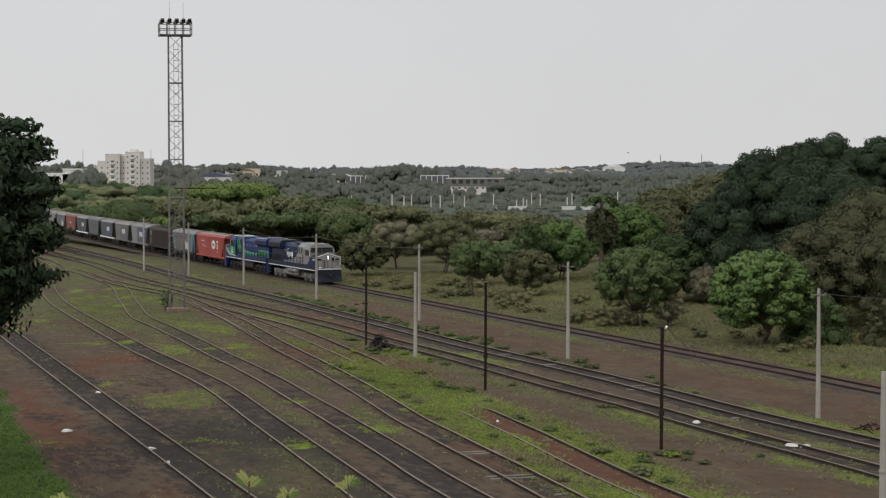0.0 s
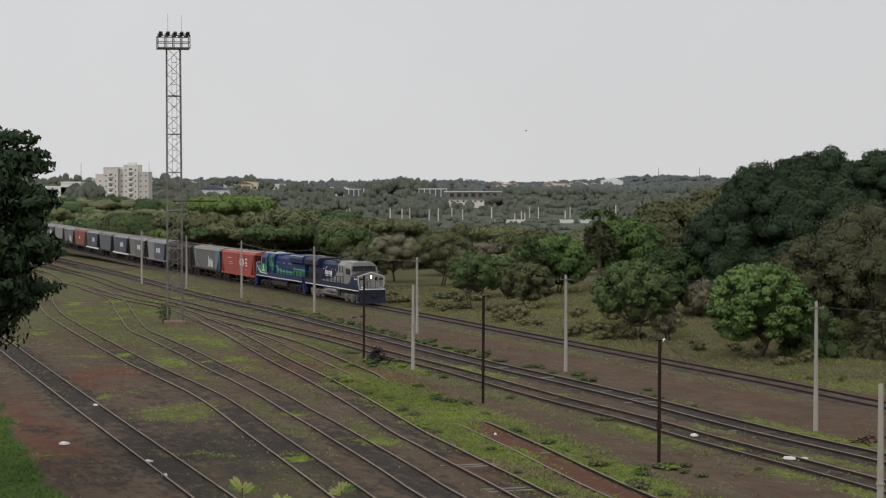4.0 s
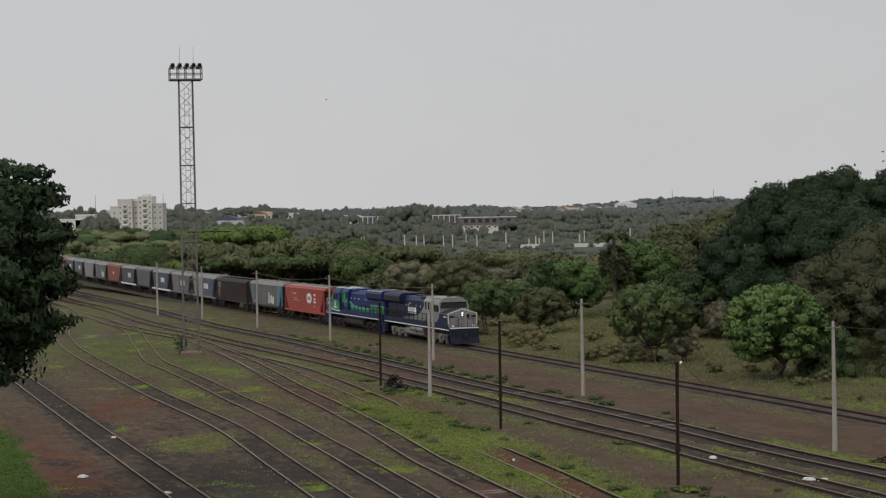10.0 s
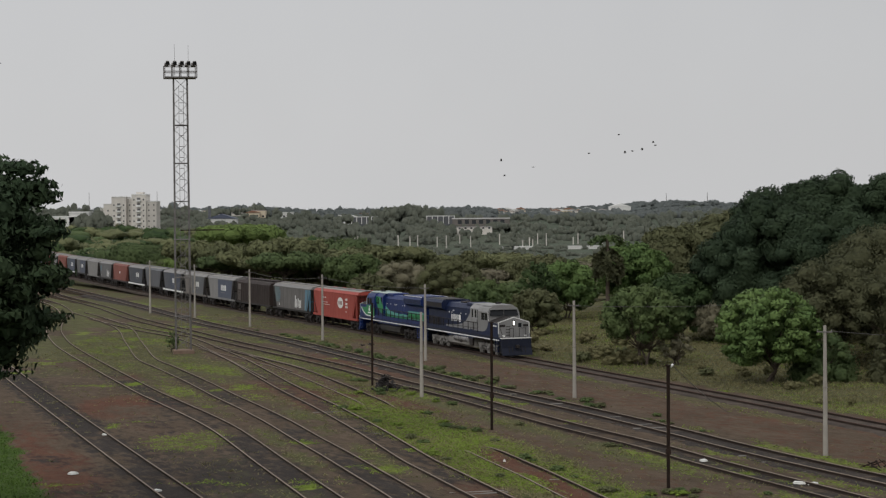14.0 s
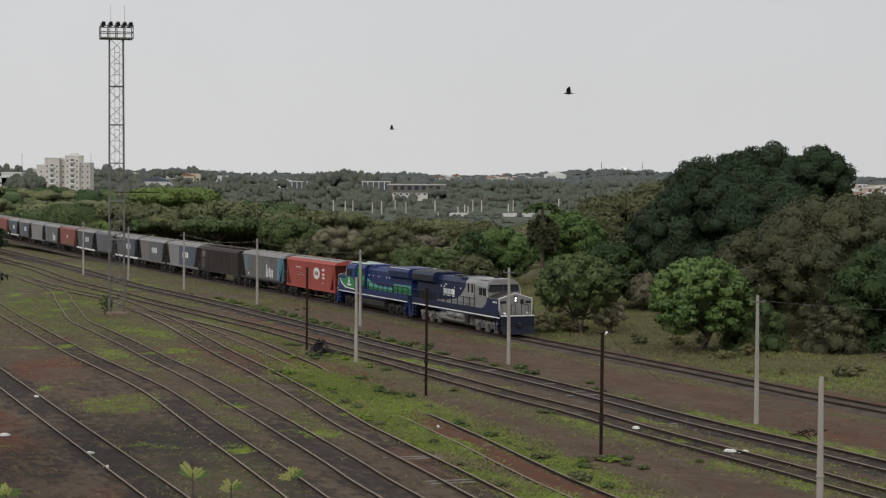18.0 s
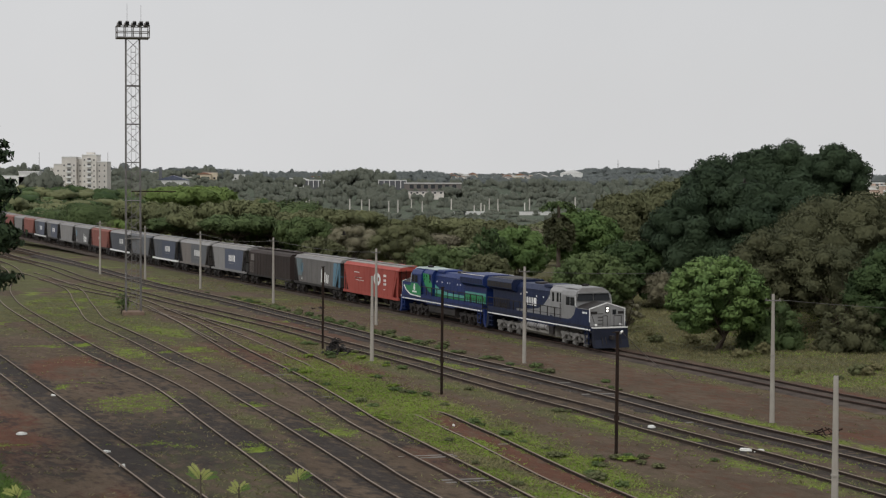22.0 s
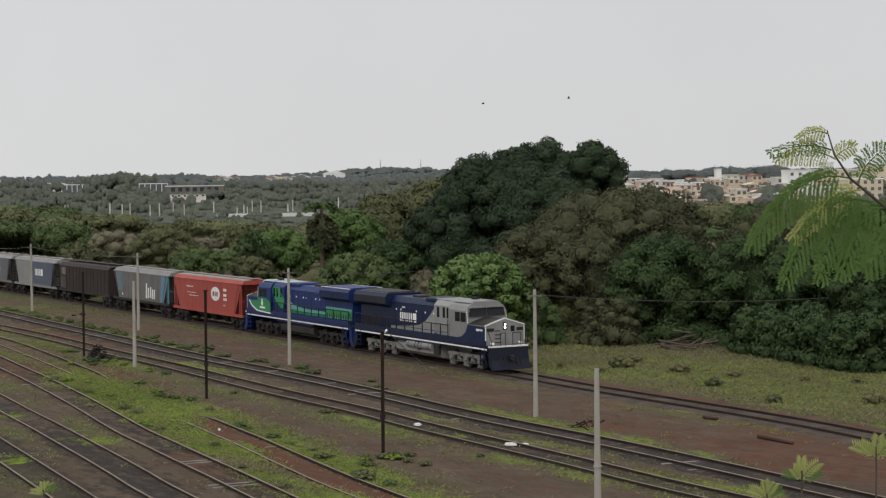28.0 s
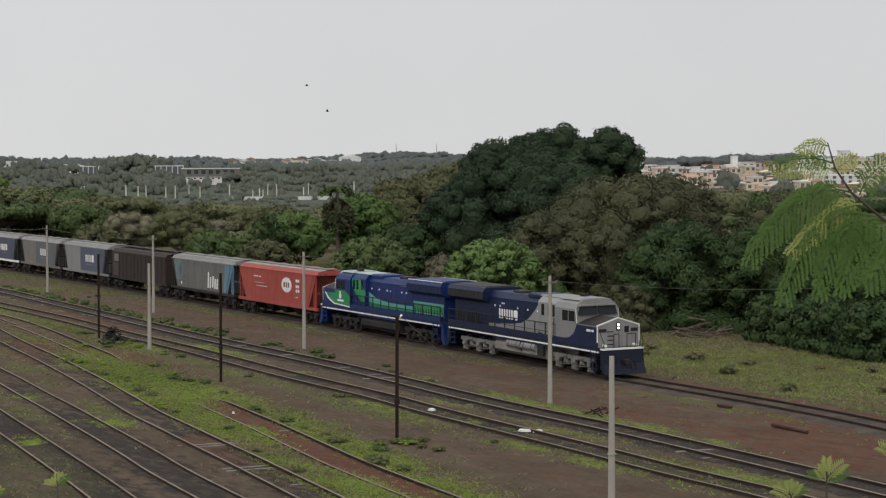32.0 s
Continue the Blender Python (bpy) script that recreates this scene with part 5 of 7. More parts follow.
def leaves(points, normals, size, rng, slim=0.5, ragged=0.27, up=0.2, whole=None):
    """Thin two-sided leaves at the points, facing roughly along the normals. Returns verts, faces and normals."""
    n = len(points)
    nrm = normals + rng.normal(0, ragged, (n, 3))
    nrm /= np.linalg.norm(nrm, axis=1, keepdims=True) + 1e-9
    u = np.cross(nrm, rng.normal(0, 1, (n, 3)))
    u /= np.linalg.norm(u, axis=1, keepdims=True) + 1e-9
    w = np.cross(nrm, u)
    l = (np.asarray(size) * rng.uniform(0.55, 1.25, n))[:, None]
    tip, left, right, off = points + u * l, points - u * l * 0.65 + w * l * slim * 1.1, points - u * l * 0.65 - w * l * slim * 1.1, nrm * l * 0.06
    v = np.stack([tip + off, left + off, right + off, tip - off, right - off, left - off], 1)
    soft = 0.8 * normals + 0.2 * nrm if whole is None else 0.45 * normals + 0.3 * whole + 0.25 * nrm
    soft = soft + np.array([0, 0, up])
    soft /= np.linalg.norm(soft, axis=1, keepdims=True) + 1e-9
    return v.reshape(-1, 3), np.arange(6 * n).reshape(2 * n, 3), np.repeat(soft, 6, 0)


def cube_ball(k):
    """A unit ball with k by k faces on each side of a cube."""
    index, pts, faces = {}, [], []

    def at(p):
        if p not in index:
            index[p] = len(pts)
            q = np.tan(np.array(p) / k * math.pi / 2 - math.pi / 4)
            pts.append(q / np.linalg.norm(q))
        return index[p]

    for axis in range(3):
        for end in (0, k):
            for i in range(k):
                for j in range(k):
                    ring = []
                    for a, b in ((i, j), (i + 1, j), (i + 1, j + 1), (i, j + 1)):
                        p = [a, b]
                        p.insert(axis, end)
                        ring.append(at(tuple(p)))
                    a, b, c = (pts[q] for q in ring[:3])
                    ring = ring if np.dot(np.cross(b - a, c - b), a + b + c) > 0 else ring[::-1]
                    faces += [ring[:3], [ring[0], ring[2], ring[3]]]
    return np.array(pts), np.array(faces)


BALLS = {k: cube_ball(k) for k in (2, 4)}


class Foliage:
    """Collects leaves and the dense inner clumps behind them into one mesh."""

    def __init__(self):
        self.v, self.f, self.n, self.count = [], [], [], 0

    def add(self, v, f, n):
        self.v.append(v)
        self.f.append(f + self.count)
        self.n.append(n)
        self.count += len(v)

    def cores(self, lumps, rng, share=0.8, k=2, up=0.3, jag=0.12):
        """Uneven clumps inside the lumps."""
        ball, faces = BALLS[k]
        for l in lumps:
            c, r = np.array(l[:3]), np.array(l[3:])
            swell = 1 + sum(jag * q * np.sin(ball @ rng.normal(0, w, 3) + rng.uniform(0, 6)) for w, q in ((2.6, 1.0), (5.0, 0.8), (8.0, 0.6)))
            n = ball / r
            n = n / np.linalg.norm(n, axis=1, keepdims=True) + rng.normal(0, 0.22, ball.shape) + np.array([0, 0, up])
            self.add(c + ball * r * np.minimum(share * swell, min(0.95, share + 0.06))[:, None], faces, n / np.linalg.norm(n, axis=1, keepdims=True))

    def mesh(self, name, material):
        return raw_mesh(name, np.concatenate(self.v), np.concatenate(self.f), material, np.concatenate(self.n))


def lump_points(lumps, density, rng, inner=0.25):
    pts, nrm = [], []
    for cx, cy, cz, rx, ry, rz in lumps:
        area = 4 * math.pi * ((rx * ry) ** 1.6 / 3 + (rx * rz) ** 1.6 / 3 + (ry * rz) ** 1.6 / 3) ** (1 / 1.6)
        n = max(6, int(area * density))
        d = rng.normal(0, 1, (n, 3))
        d /= np.linalg.norm(d, axis=1, keepdims=True)
        f = 1 - inner * rng.random(n) ** 1.5 + rng.normal(0, 0.05, n)
        ph = rng.uniform(0, 6.28, 3)
        f *= 1 + 0.13 * np.sin(5 * d[:, 0] + ph[0]) * np.sin(5 * d[:, 1] + ph[1]) + 0.08 * np.sin(9 * d[:, 2] + ph[2])
        pts.append(np.array([cx, cy, cz]) + d * f[:, None] * np.array([rx, ry, rz]))
        nrm.append(d)
    p, n = np.concatenate(pts), np.concatenate(nrm)
    keep = np.ones(len(p), bool)
    for l in lumps:  # nothing grows deep inside a neighbouring clump
        keep &= (((p - np.array(l[:3])) / np.array(l[3:])) ** 2).sum(1) > 0.38
    return p[keep], n[keep]


def crown_lumps(r, z0, z1, n, rng, flat=0.0, lump=0.4, stray=0.33, squash=0.8):
    """Lumps spread over a crown from z0 to z1 with radius r."""
    out = []
    cz, hz = (z0 + z1) / 2, (z1 - z0) / 2
    for i in range(n):
        a = 2.399963 * i + rng.uniform(-0.4, 0.4)
        q = (i + 0.5) / n
        zz = 1 - 1.75 * q
        rad = math.sqrt(max(0.02, 1 - zz * zz)) if not flat else (1 - flat * max(0, -zz)) * math.sqrt(max(0.05, 1 - abs(zz) ** 3))
        k = lump * rng.uniform(0.75, 1.25)
        out.append((math.cos(a) * rad * r * (1 - k * 0.8), math.sin(a) * rad * r * (1 - k * 0.8), cz + zz * hz * (1 - k * 0.6), r * k, r * k, min(r * k * squash, hz * 0.75)))
    for i in range(int(n * stray)):
        a, zz = rng.uniform(0, 6.28), rng.uniform(-0.6, 0.95)
        rad = math.sqrt(max(0.05, 1 - zz * zz)) if not flat else 0.9
        k = lump * rng.uniform(0.3, 0.55)
        out.append((math.cos(a) * rad * r * 0.97, math.sin(a) * rad * r * 0.97, cz + zz * hz * 0.98, r * k, r * k, r * k * 0.7))
    out.append((0, 0, cz, r * 0.55, r * 0.55, hz * 0.6))
    return out


def trunk_build(lumps, h0, r0, rng, fork=0.35):
    """A tapered trunk that forks into limbs to the lumps."""
    b = Build()
    lean = Vector((rng.uniform(-0.1, 0.1) * h0, rng.uniform(-0.1, 0.1) * h0, 0))
    top = Vector((0, 0, h0 * fork)) + lean
    b.tube((0, 0, -0.3), top * 0.5, r0 * 1.25, r0, 8, False)
    b.tube(top * 0.5, top, r0, r0 * 0.8, 8, False)
    for l in lumps[:14]:
        c = Vector(l[:3])
        mid = top.lerp(c, 0.5) + Vector((rng.uniform(-0.2, 0.2), rng.uniform(-0.2, 0.2), -0.1 * h0 * 0.3))
        b.tube(top, mid, r0 * 0.45, r0 * 0.28, 6, False)
        b.tube(mid, c, r0 * 0.28, r0 * 0.08, 5, False)
    return b


def tree(name, label, x, y, h, r, leaf, leaf_size=0.28, density=9.0, base=0.3, lumps=13, flat=0.0, lump=0.4, seed=0, trunk_r=0.16, stems=1, turn=0, extra=(), inner=0.3, slim=0.5, category="tree", group="", stray=0.33, squash=0.75, core=0.62, lumpy=False, fuzz=False):
    rng = np.random.default_rng(seed + 100)
    if fuzz:   # a close crown
        density, core = density * 2.1, 0.68
    ls = crown_lumps(r, h * base, h, lumps, rng, flat, lump, stray, squash) + list(extra)
    tr = thing(name, label, category, group, at=pose(x, y, float(terrain(np.float64(x), np.float64(y))), 0, 0, turn))
    tb = Build()
    for s in range(stems):
        q = trunk_build(ls[s::stems], h, trunk_r * (1.0 if stems == 1 else 0.7), rng, max(0.12, base * 0.8))
        ox = (s - (stems - 1) / 2) * trunk_r * 2.2
        tb.add([(p[0] + ox * max(0, 1 - p[2] / h), p[1], p[2]) for p in q.v], q.f)
    part("trunk", tb, bark, tr, smooth=True)
    p, n = lump_points(ls, density, rng, inner)
    crown = Foliage()
    whole = (p - np.array([0, 0, h * (0.5 + base / 2)])) / np.array([r, r, h * (1 - base) / 2])
    whole /= np.linalg.norm(whole, axis=1, keepdims=True) + 1e-9
    crown.add(*leaves(p, n, leaf_size * 1.15, rng, slim, 0.34, 0.2, None if lumpy else whole))
    crown.cores(ls, rng, core)
    part("crown", crown.mesh("crown", leaf), None, tr)
    return tr


def burst(x, y, z, r, seed, n=15):
    """A rounded bough: small clumps over a ball of that radius."""
    out = []
    for i in range(n):
        up = 1 - 1.7 * (i + 0.5) / n
        a, side = 2.399963 * i + seed, math.sqrt(1 - up * up)
        k = r * (0.36 + 0.08 * math.sin(5.1 * i + seed))
        out.append((x + math.cos(a) * side * r * 0.66, y + math.sin(a) * side * r * 0.66, z + up * r * 0.6, k, k, k * 0.85))
    return out + [(x, y, z, r * 0.6, r * 0.6, r * 0.55)]


# the big mango tree behind the line
tree("mango_tree", "huge dark green mango tree with a dense lumpy crown", 35, 184, 13.5, 10.3, leaf_mango, 0.14, 50.0, 0.05, 100, 0, 0.155, 5, 0.6, 1, 0,
     [q for n, c in enumerate(((2.2, 0, 13.2, 3.8), (-4.2, 0, 11.7, 3.6), (7.6, -1, 13.1, 3.4), (-0.8, 0, 12.6, 3.2), (5, 2, 11, 4.2), (-8.2, -2, 7.0, 3.8), (9.0, 0, 10, 2.8), (0, -3, 9, 5.4), (-6, -4, 4.4, 4.2), (3.5, -6, 6, 4.6))) for q in burst(*c, n)], 0.2, stray=0.1, core=0.74, lumpy=True)
# bright round tree beside the line
tree("bright_tree", "bright green round tree with dense layered leaves", 23.2, 138, 7.0, 3.9, leaf_glossy, 0.15, 40.0, 0.08, 76, 0, 0.2, 7, 0.16, 2, inner=0.3, squash=0.5, core=0.6, lumpy=True)
tree("bushy_tree", "dark green bushy tree forking low over the grass", 15.6, 154, 6.4, 3.6, leaf_mid, 0.16, 20.0, 0.25, 50, 0, 0.2, 9, 0.13, 4)
tree("slim_tree", "slim young tree with a light green crown", 2.5, 192, 5.6, 2.6, leaf_mid, 0.17, 11.0, 0.35, 14, 0, 0.34, 11, 0.09, 2)
# dark tree at the near end of the yard
rnd = random.Random(71)
sprays = []
for k in range(46):
    z, a = rnd.uniform(6.2, 15.5), rnd.uniform(0, 6.28)
    reach = 5.2 * math.sqrt(max(0.05, 1 - ((z - 11.2) / 5.6) ** 2)) * rnd.uniform(0.85, 1.06)
    sprays.append((math.cos(a) * reach, math.sin(a) * reach, z - 0.3, 1.15, 1.15, rnd.uniform(0.28, 0.5)))
tree("shade_tree", "dark green shade tree with layered drooping leaf sprays", -21.05, 75, 15.7, 5.2, leaf_shade, 0.15, 20.0, 0.36, 70, 0, 0.19, 13, 0.3, 1, 0, [(0.6, 0, 7.2, 3.2, 3, 1.6), (2.0, 0, 9.5, 2.6, 2.6, 2.2)] + sprays, 0.35)
# behind the line, one by one
ROW = [
    # name, label, x, y, h, r, leaf, size, density, base, lumps, flat, seed
    ("olive_tree", "broad olive-brown tree with thin foliage", 38.5, 160, 11.0, 8.0, leaf_brush, 0.2, 9.0, 0.1, 30, 0, 21),
    ("olive_tree", "tall olive-brown tree behind the thicket", 43.0, 166, 11.6, 6.5, leaf_brush, 0.2, 9.0, 0.08, 26, 0, 48),
    ("green_tree", "mid-green tree beside the grass verge", 30.5, 152, 8.8, 4.6, leaf_brush, 0.2, 12.0, 0.1, 22, 0, 22),
    ("green_tree", "mid-green tree with a ragged crown", 35.0, 148, 7.6, 4.0, leaf_brush, 0.18, 10.0, 0.1, 20, 0, 23),
    ("thicket_tree", "dense green thicket tree at the edge of the grass", 38.0, 140, 8.0, 4.6, leaf_deep, 0.2, 14.0, 0.02, 26, 0, 24),
    ("thicket_tree", "dense green thicket tree at the edge of the grass", 44.0, 136, 8.2, 4.4, leaf_deep, 0.2, 13.0, 0.02, 24, 0, 25),
    ("thicket_tree", "dense dark green thicket tree", 49.0, 131, 7.8, 4.6, leaf_deep, 0.2, 13.0, 0.02, 24, 0, 26),
    ("thicket_tree", "dense dark green thicket tree", 50.5, 122, 7.4, 4.2, leaf_deep, 0.2, 13.0, 0.02, 24, 0, 27),
    ("thicket_tree", "olive thicket tree over the grass verge", 50.0, 113, 6.6, 3.8, leaf_mid, 0.18, 13.0, 0.02, 22, 0, 28),
    ("olive_tree", "broad olive-brown tree with thin foliage", 52.0, 152, 10.0, 6.0, leaf_brush, 0.2, 9.0, 0.08, 26, 0, 29),
    ("umbrella_tree", "umbrella-shaped green tree behind the line", -14.2, 262, 6.8, 4.2, leaf_mid, 0.25, 11.0, 0.35, 18, 0.5, 30),
    ("umbrella_tree", "spreading flat-topped bright green tree", -46.0, 400, 11.5, 9.5, wood_lit, 0.4, 5.0, 0.74, 24, 0.6, 31),
    ("umbrella_tree", "flat-topped green tree behind the wagons", -26.0, 300, 6.4, 4.6, leaf_mid, 0.3, 8.0, 0.4, 16, 0.5, 32),
    ("dry_tree", "bare brownish tree with thin twigs", -6.8, 246, 6.2, 4.2, leaf_dry, 0.09, 11.0, 0.25, 18, 0, 33),
    ("dry_tree", "bare brownish tree with thin twigs", -0.5, 236, 6.6, 4.4, leaf_olive, 0.12, 7.0, 0.25, 18, 0, 34),
    ("green_tree", "light green scrub tree behind the line", 3.5, 212, 5.0, 3.2, leaf_mid, 0.2, 9.0, 0.1, 16, 0, 35),
    ("scrub_tree", "dark ragged scrub tree with climbers", 9.8, 216, 7.0, 2.4, leaf_deep, 0.2, 10.0, 0.05, 14, 0, 36),
    ("green_tree", "bright green scrub tree behind the line", 13.4, 222, 6.8, 3.8, leaf_bright, 0.22, 9.0, 0.1, 18, 0, 37),
    ("green_tree", "bright green scrub tree behind the line", 23.0, 240, 8.4, 5.0, leaf_bright, 0.25, 8.0, 0.1, 20, 0, 38),
    ("green_tree", "mid-green scrub tree behind the line", 20.5, 205, 4.4, 3.6, leaf_mid, 0.22, 9.0, 0.05, 18, 0, 39),
    ("olive_tree", "tall olive tree at the wood's edge", 31.0, 255, 10.5, 6.5, leaf_olive, 0.28, 8.0, 0.1, 22, 0, 40),
    ("olive_tree", "tall olive tree at the wood's edge", 41.0, 268, 12.4, 8.0, leaf_olive, 0.3, 7.0, 0.1, 24, 0, 41),
    ("green_tree", "mid-green scrub tree behind the line", 22.5, 183, 6.5, 4.0, leaf_deep, 0.2, 10.0, 0.05, 18, 0, 42),
    ("scrub_tree", "low scrub tree behind the grass", 8.5, 196, 4.6, 3.0, leaf_olive, 0.18, 9.0, 0.05, 14, 0, 43),
    ("dry_bush", "dry brown shrub beside the line", 18.3, 154, 3.0, 1.6, leaf_dry, 0.1, 12.0, 0.1, 10, 0, 44),
    ("scrub_tree", "low green shrub under the round tree", 27.5, 139, 3.6, 2.4, leaf_mid, 0.16, 14.0, 0.02, 12, 0, 45),
    ("scrub_tree", "low shrub at the edge of the verge", 33.0, 137, 3.4, 2.4, leaf_brush, 0.16, 13.0, 0.02, 12, 0, 46),
    ("mast_bush", "small dark bush at the mast's foot", -26.2, 173, 2.0, 0.7, leaf_mid, 0.12, 20.0, 0.05, 8, 0, 47),
]
for nm, lb, x, y, h, r, lf, sz, dn, bs, lm, fl, sd in ROW:
    if y < 165 and sz > 0.15:
        sz, dn = sz * 0.7, dn * 1.8
    skirt = [(math.cos(a) * r * 0.8, math.sin(a) * r * 0.8, 0.5 + 0.4 * math.sin(3 * a), r * 0.4, r * 0.4, 0.9) for a in np.arange(0.2, 6.2, 0.62)] if bs < 0.05 else []
    tree(nm, lb, x, y, h, r, lf, sz, dn, bs, int(lm * 1.8), fl, 0.25, sd, 0.06 + 0.012 * h, 1 + sd % 3, extra=skirt, category="bush" if h < 4 else "tree", fuzz=y > 175)


for k, (x, y) in enumerate([(44.1, 116.3), (43.6, 118.6), (43.1, 121.7), (42.5, 124.6), (41.7, 127.7), (44.4, 114.8)]):
    tree("thicket_bush", "dense dark green bush at the edge of the grass", x, y, 3.0 + 0.4 * (k % 3), 2.3, leaf_deep, 0.17, 15.0, 0.0, 18, 0, 0.34, 120 + k, 0.06, 3, extra=[(math.cos(a) * 1.7, math.sin(a) * 1.7, 0.4, 0.9, 0.9, 0.7) for a in np.arange(0, 6.2, 0.7)], category="bush", group="thicket bushes")


def scrub_belt():
    """More scrub trees between the line and the woods, copied from a few kinds."""
    rnd = random.Random(4)
    round_kinds, flat_kinds = [], []
    for k, (lf, h, r, flat, lb) in enumerate(((leaf_olive, 5.0, 3.2, 0, "olive scrub tree in the belt behind the line"), (leaf_mid, 5.4, 3.4, 0, "green scrub tree in the belt behind the line"), (leaf_dry, 4.8, 3.6, 0, "dry brown twiggy tree in the belt behind the line"), (leaf_dry, 5.6, 4.2, 0, "tall dry brown twiggy tree in the belt behind the line"),
            (wood_olive, 6.4, 5.0, 0.6, "olive umbrella-shaped tree behind the wagons"), (wood_green, 6.0, 4.6, 0.6, "green umbrella-shaped tree behind the wagons"), (wood_pale, 6.6, 5.4, 0.6, "pale green umbrella-shaped tree behind the wagons"))):
        dry = lf is leaf_dry
        q = tree("umbrella_tree" if flat else "scrub_tree", lb, 62 + 11 * k, 190, h, r, lf, 0.16 if dry else 0.25, 10.0 if dry else 7.5, 0.72 if flat else 0.1, 20, flat, 0.26 if flat else 0.3, 60 + k, 0.1, 2, group="scrub belt", fuzz=True)
        (flat_kinds if flat else round_kinds).append(q)
    for _ in range(120):
        y = rnd.uniform(172, 350)
        x = main_x(y) + 11 + rnd.random() ** 1.2 * 50
        if y < 225 and rnd.random() < (0.8 if x < main_x(y) + 22 else 0.35) or -0.04 * y < x < 0.108 * y and y < 285:
            continue
        q = rnd.choice(flat_kinds if y > 238 and (x < -8 or rnd.random() < 0.3) else round_kinds)
        s = rnd.uniform(0.75, 1.25)
        c = copy_thing(q, pose(x, y, float(terrain(x, y)), 0, 0, rnd.uniform(0, 360)))
        c.scale = (s, s, s * rnd.uniform(0.85, 1.1))


scrub_belt()


def verge_shrubs():
    """Low weeds and shrubs on the grass beyond the line."""
    rnd = random.Random(14)
    kinds = [tree("verge_shrub", lb, 70 + 4 * k, 150, h, r, lf, 0.06, 45.0, 0.0, 9, 0, 0.4, 80 + k, 0.03, 3, category="shrub", group="verge shrubs") for k, (lf, h, r, lb) in enumerate(((grass_dry, 0.8, 0.7, "low dry brown shrub on the grass verge"), (grass_dry, 0.6, 0.9, "low olive tussock on the grass verge"), (leaf_pale, 0.7, 0.8, "low green shrub on the grass verge")))]
    for _ in range(80):
        y = rnd.uniform(84, 215)
        x = main_x(y) + 3.6 + rnd.random() ** 1.2 * 13
        s = rnd.uniform(0.4, 0.95) + 0.4 * (y > 150)
        copy_thing(rnd.choice(kinds), pose(x, y, 0, 0, 0, rnd.uniform(0, 360))).scale = (s, s, s * rnd.uniform(0.7, 1.3))


verge_shrubs()


def weed_clumps():
    """Knee-high green weeds along the siding and round the posts."""
    rnd = random.Random(77)
    kinds = [tree("weed_clump", lb, 66 + 3 * k, 140, h, r, lf, 0.05, 60.0, 0.0, 9, 0, 0.4, 90 + k, 0.02, 3, category="weeds", group="weeds along the sidings") for k, (lf, h, r, lb) in enumerate(((leaf_mid, 0.5, 0.6, "knee-high green weeds beside a siding"), (leaf_pale, 0.5, 0.6, "low dull green weeds beside a siding"), (grass_bright, 0.35, 0.6, "low bright green weeds beside a siding")))]
    spots = []
    line = LINES["g"]
    for _ in range(95):
        y = rnd.triangular(100, 205, 160)
        spots.append((np.interp(y, line[:, 1], line[:, 0]) + rnd.choice((1.9, 2.3, 2.8, 1.7)) + rnd.uniform(-0.4, 0.5), y))
    for key, off, lo, hi, n in (("f", -1.9, 82, 150, 14), ("e", 1.6, 74, 120, 22), ("e", -2.4, 76, 125, 16), ("d", 2.0, 90, 135, 8)):
        line = LINES[key]
        for _ in range(n):
            y = rnd.uniform(lo, hi)
            spots.append((np.interp(y, line[:, 1], line[:, 0]) + off + rnd.uniform(-0.6, 0.6), y))
    spots += [(9.65 + rnd.uniform(-1.2, 1.8), 83.0 + rnd.uniform(-2.5, 2.0)) for _ in range(12)] + [(-4.9 + rnd.uniform(-2, 2), 133.5 + rnd.uniform(-3, 3)) for _ in range(8)]
    for n, (x, y) in enumerate(spots):
        q = rnd.uniform(0.3, 0.8)
        copy_thing(rnd.choice(kinds[:2] if n < 95 else kinds), pose(x, y, 0, 0, 0, rnd.uniform(0, 360))).scale = (q * 1.2, q, q * rnd.uniform(0.6, 1.0))


weed_clumps()


def palm():
    tr = thing("palm_tree", "palm with a skirt of dead brown fronds", "palm", at=pose(19.1, 232, -0.1))
    part("trunk", Build().tube((0, 0, 0), (0, 0, 9.4), 0.28, 0.2, 8), bark, tr)
    rng = np.random.default_rng(3)
    for nm, n, z0, z1, mt in (("frond", 18, 9.0, 9.6, leaf_mid), ("dead_frond", 56, 5.2, 8.4, leaf_brush)):
        for k in range(n):
            a, z = rng.uniform(0, 6.28), rng.uniform(z0, z1)
            dead = nm != "frond"
            L = 2.4 if not dead else 2.2
            pts, nr = [], []
            for s in np.linspace(0.1, 1, 26):
                up = (1.1 * s - 1.7 * s * s) if not dead else -1.5 * s
                out = L * s if not dead else 1.75 * math.sin(s * 1.75)
                pts.append((math.cos(a) * out, math.sin(a) * out, z + up))
                nr.append((math.cos(a) * 0.4, math.sin(a) * 0.4, 0.9))
            part(nm, raw_mesh(nm, *leaves(np.array(pts), np.array(nr), 0.6 if dead else 0.42, rng, 0.3 if dead else 0.2, 0.5)[:2], mt), None, tr)


palm()


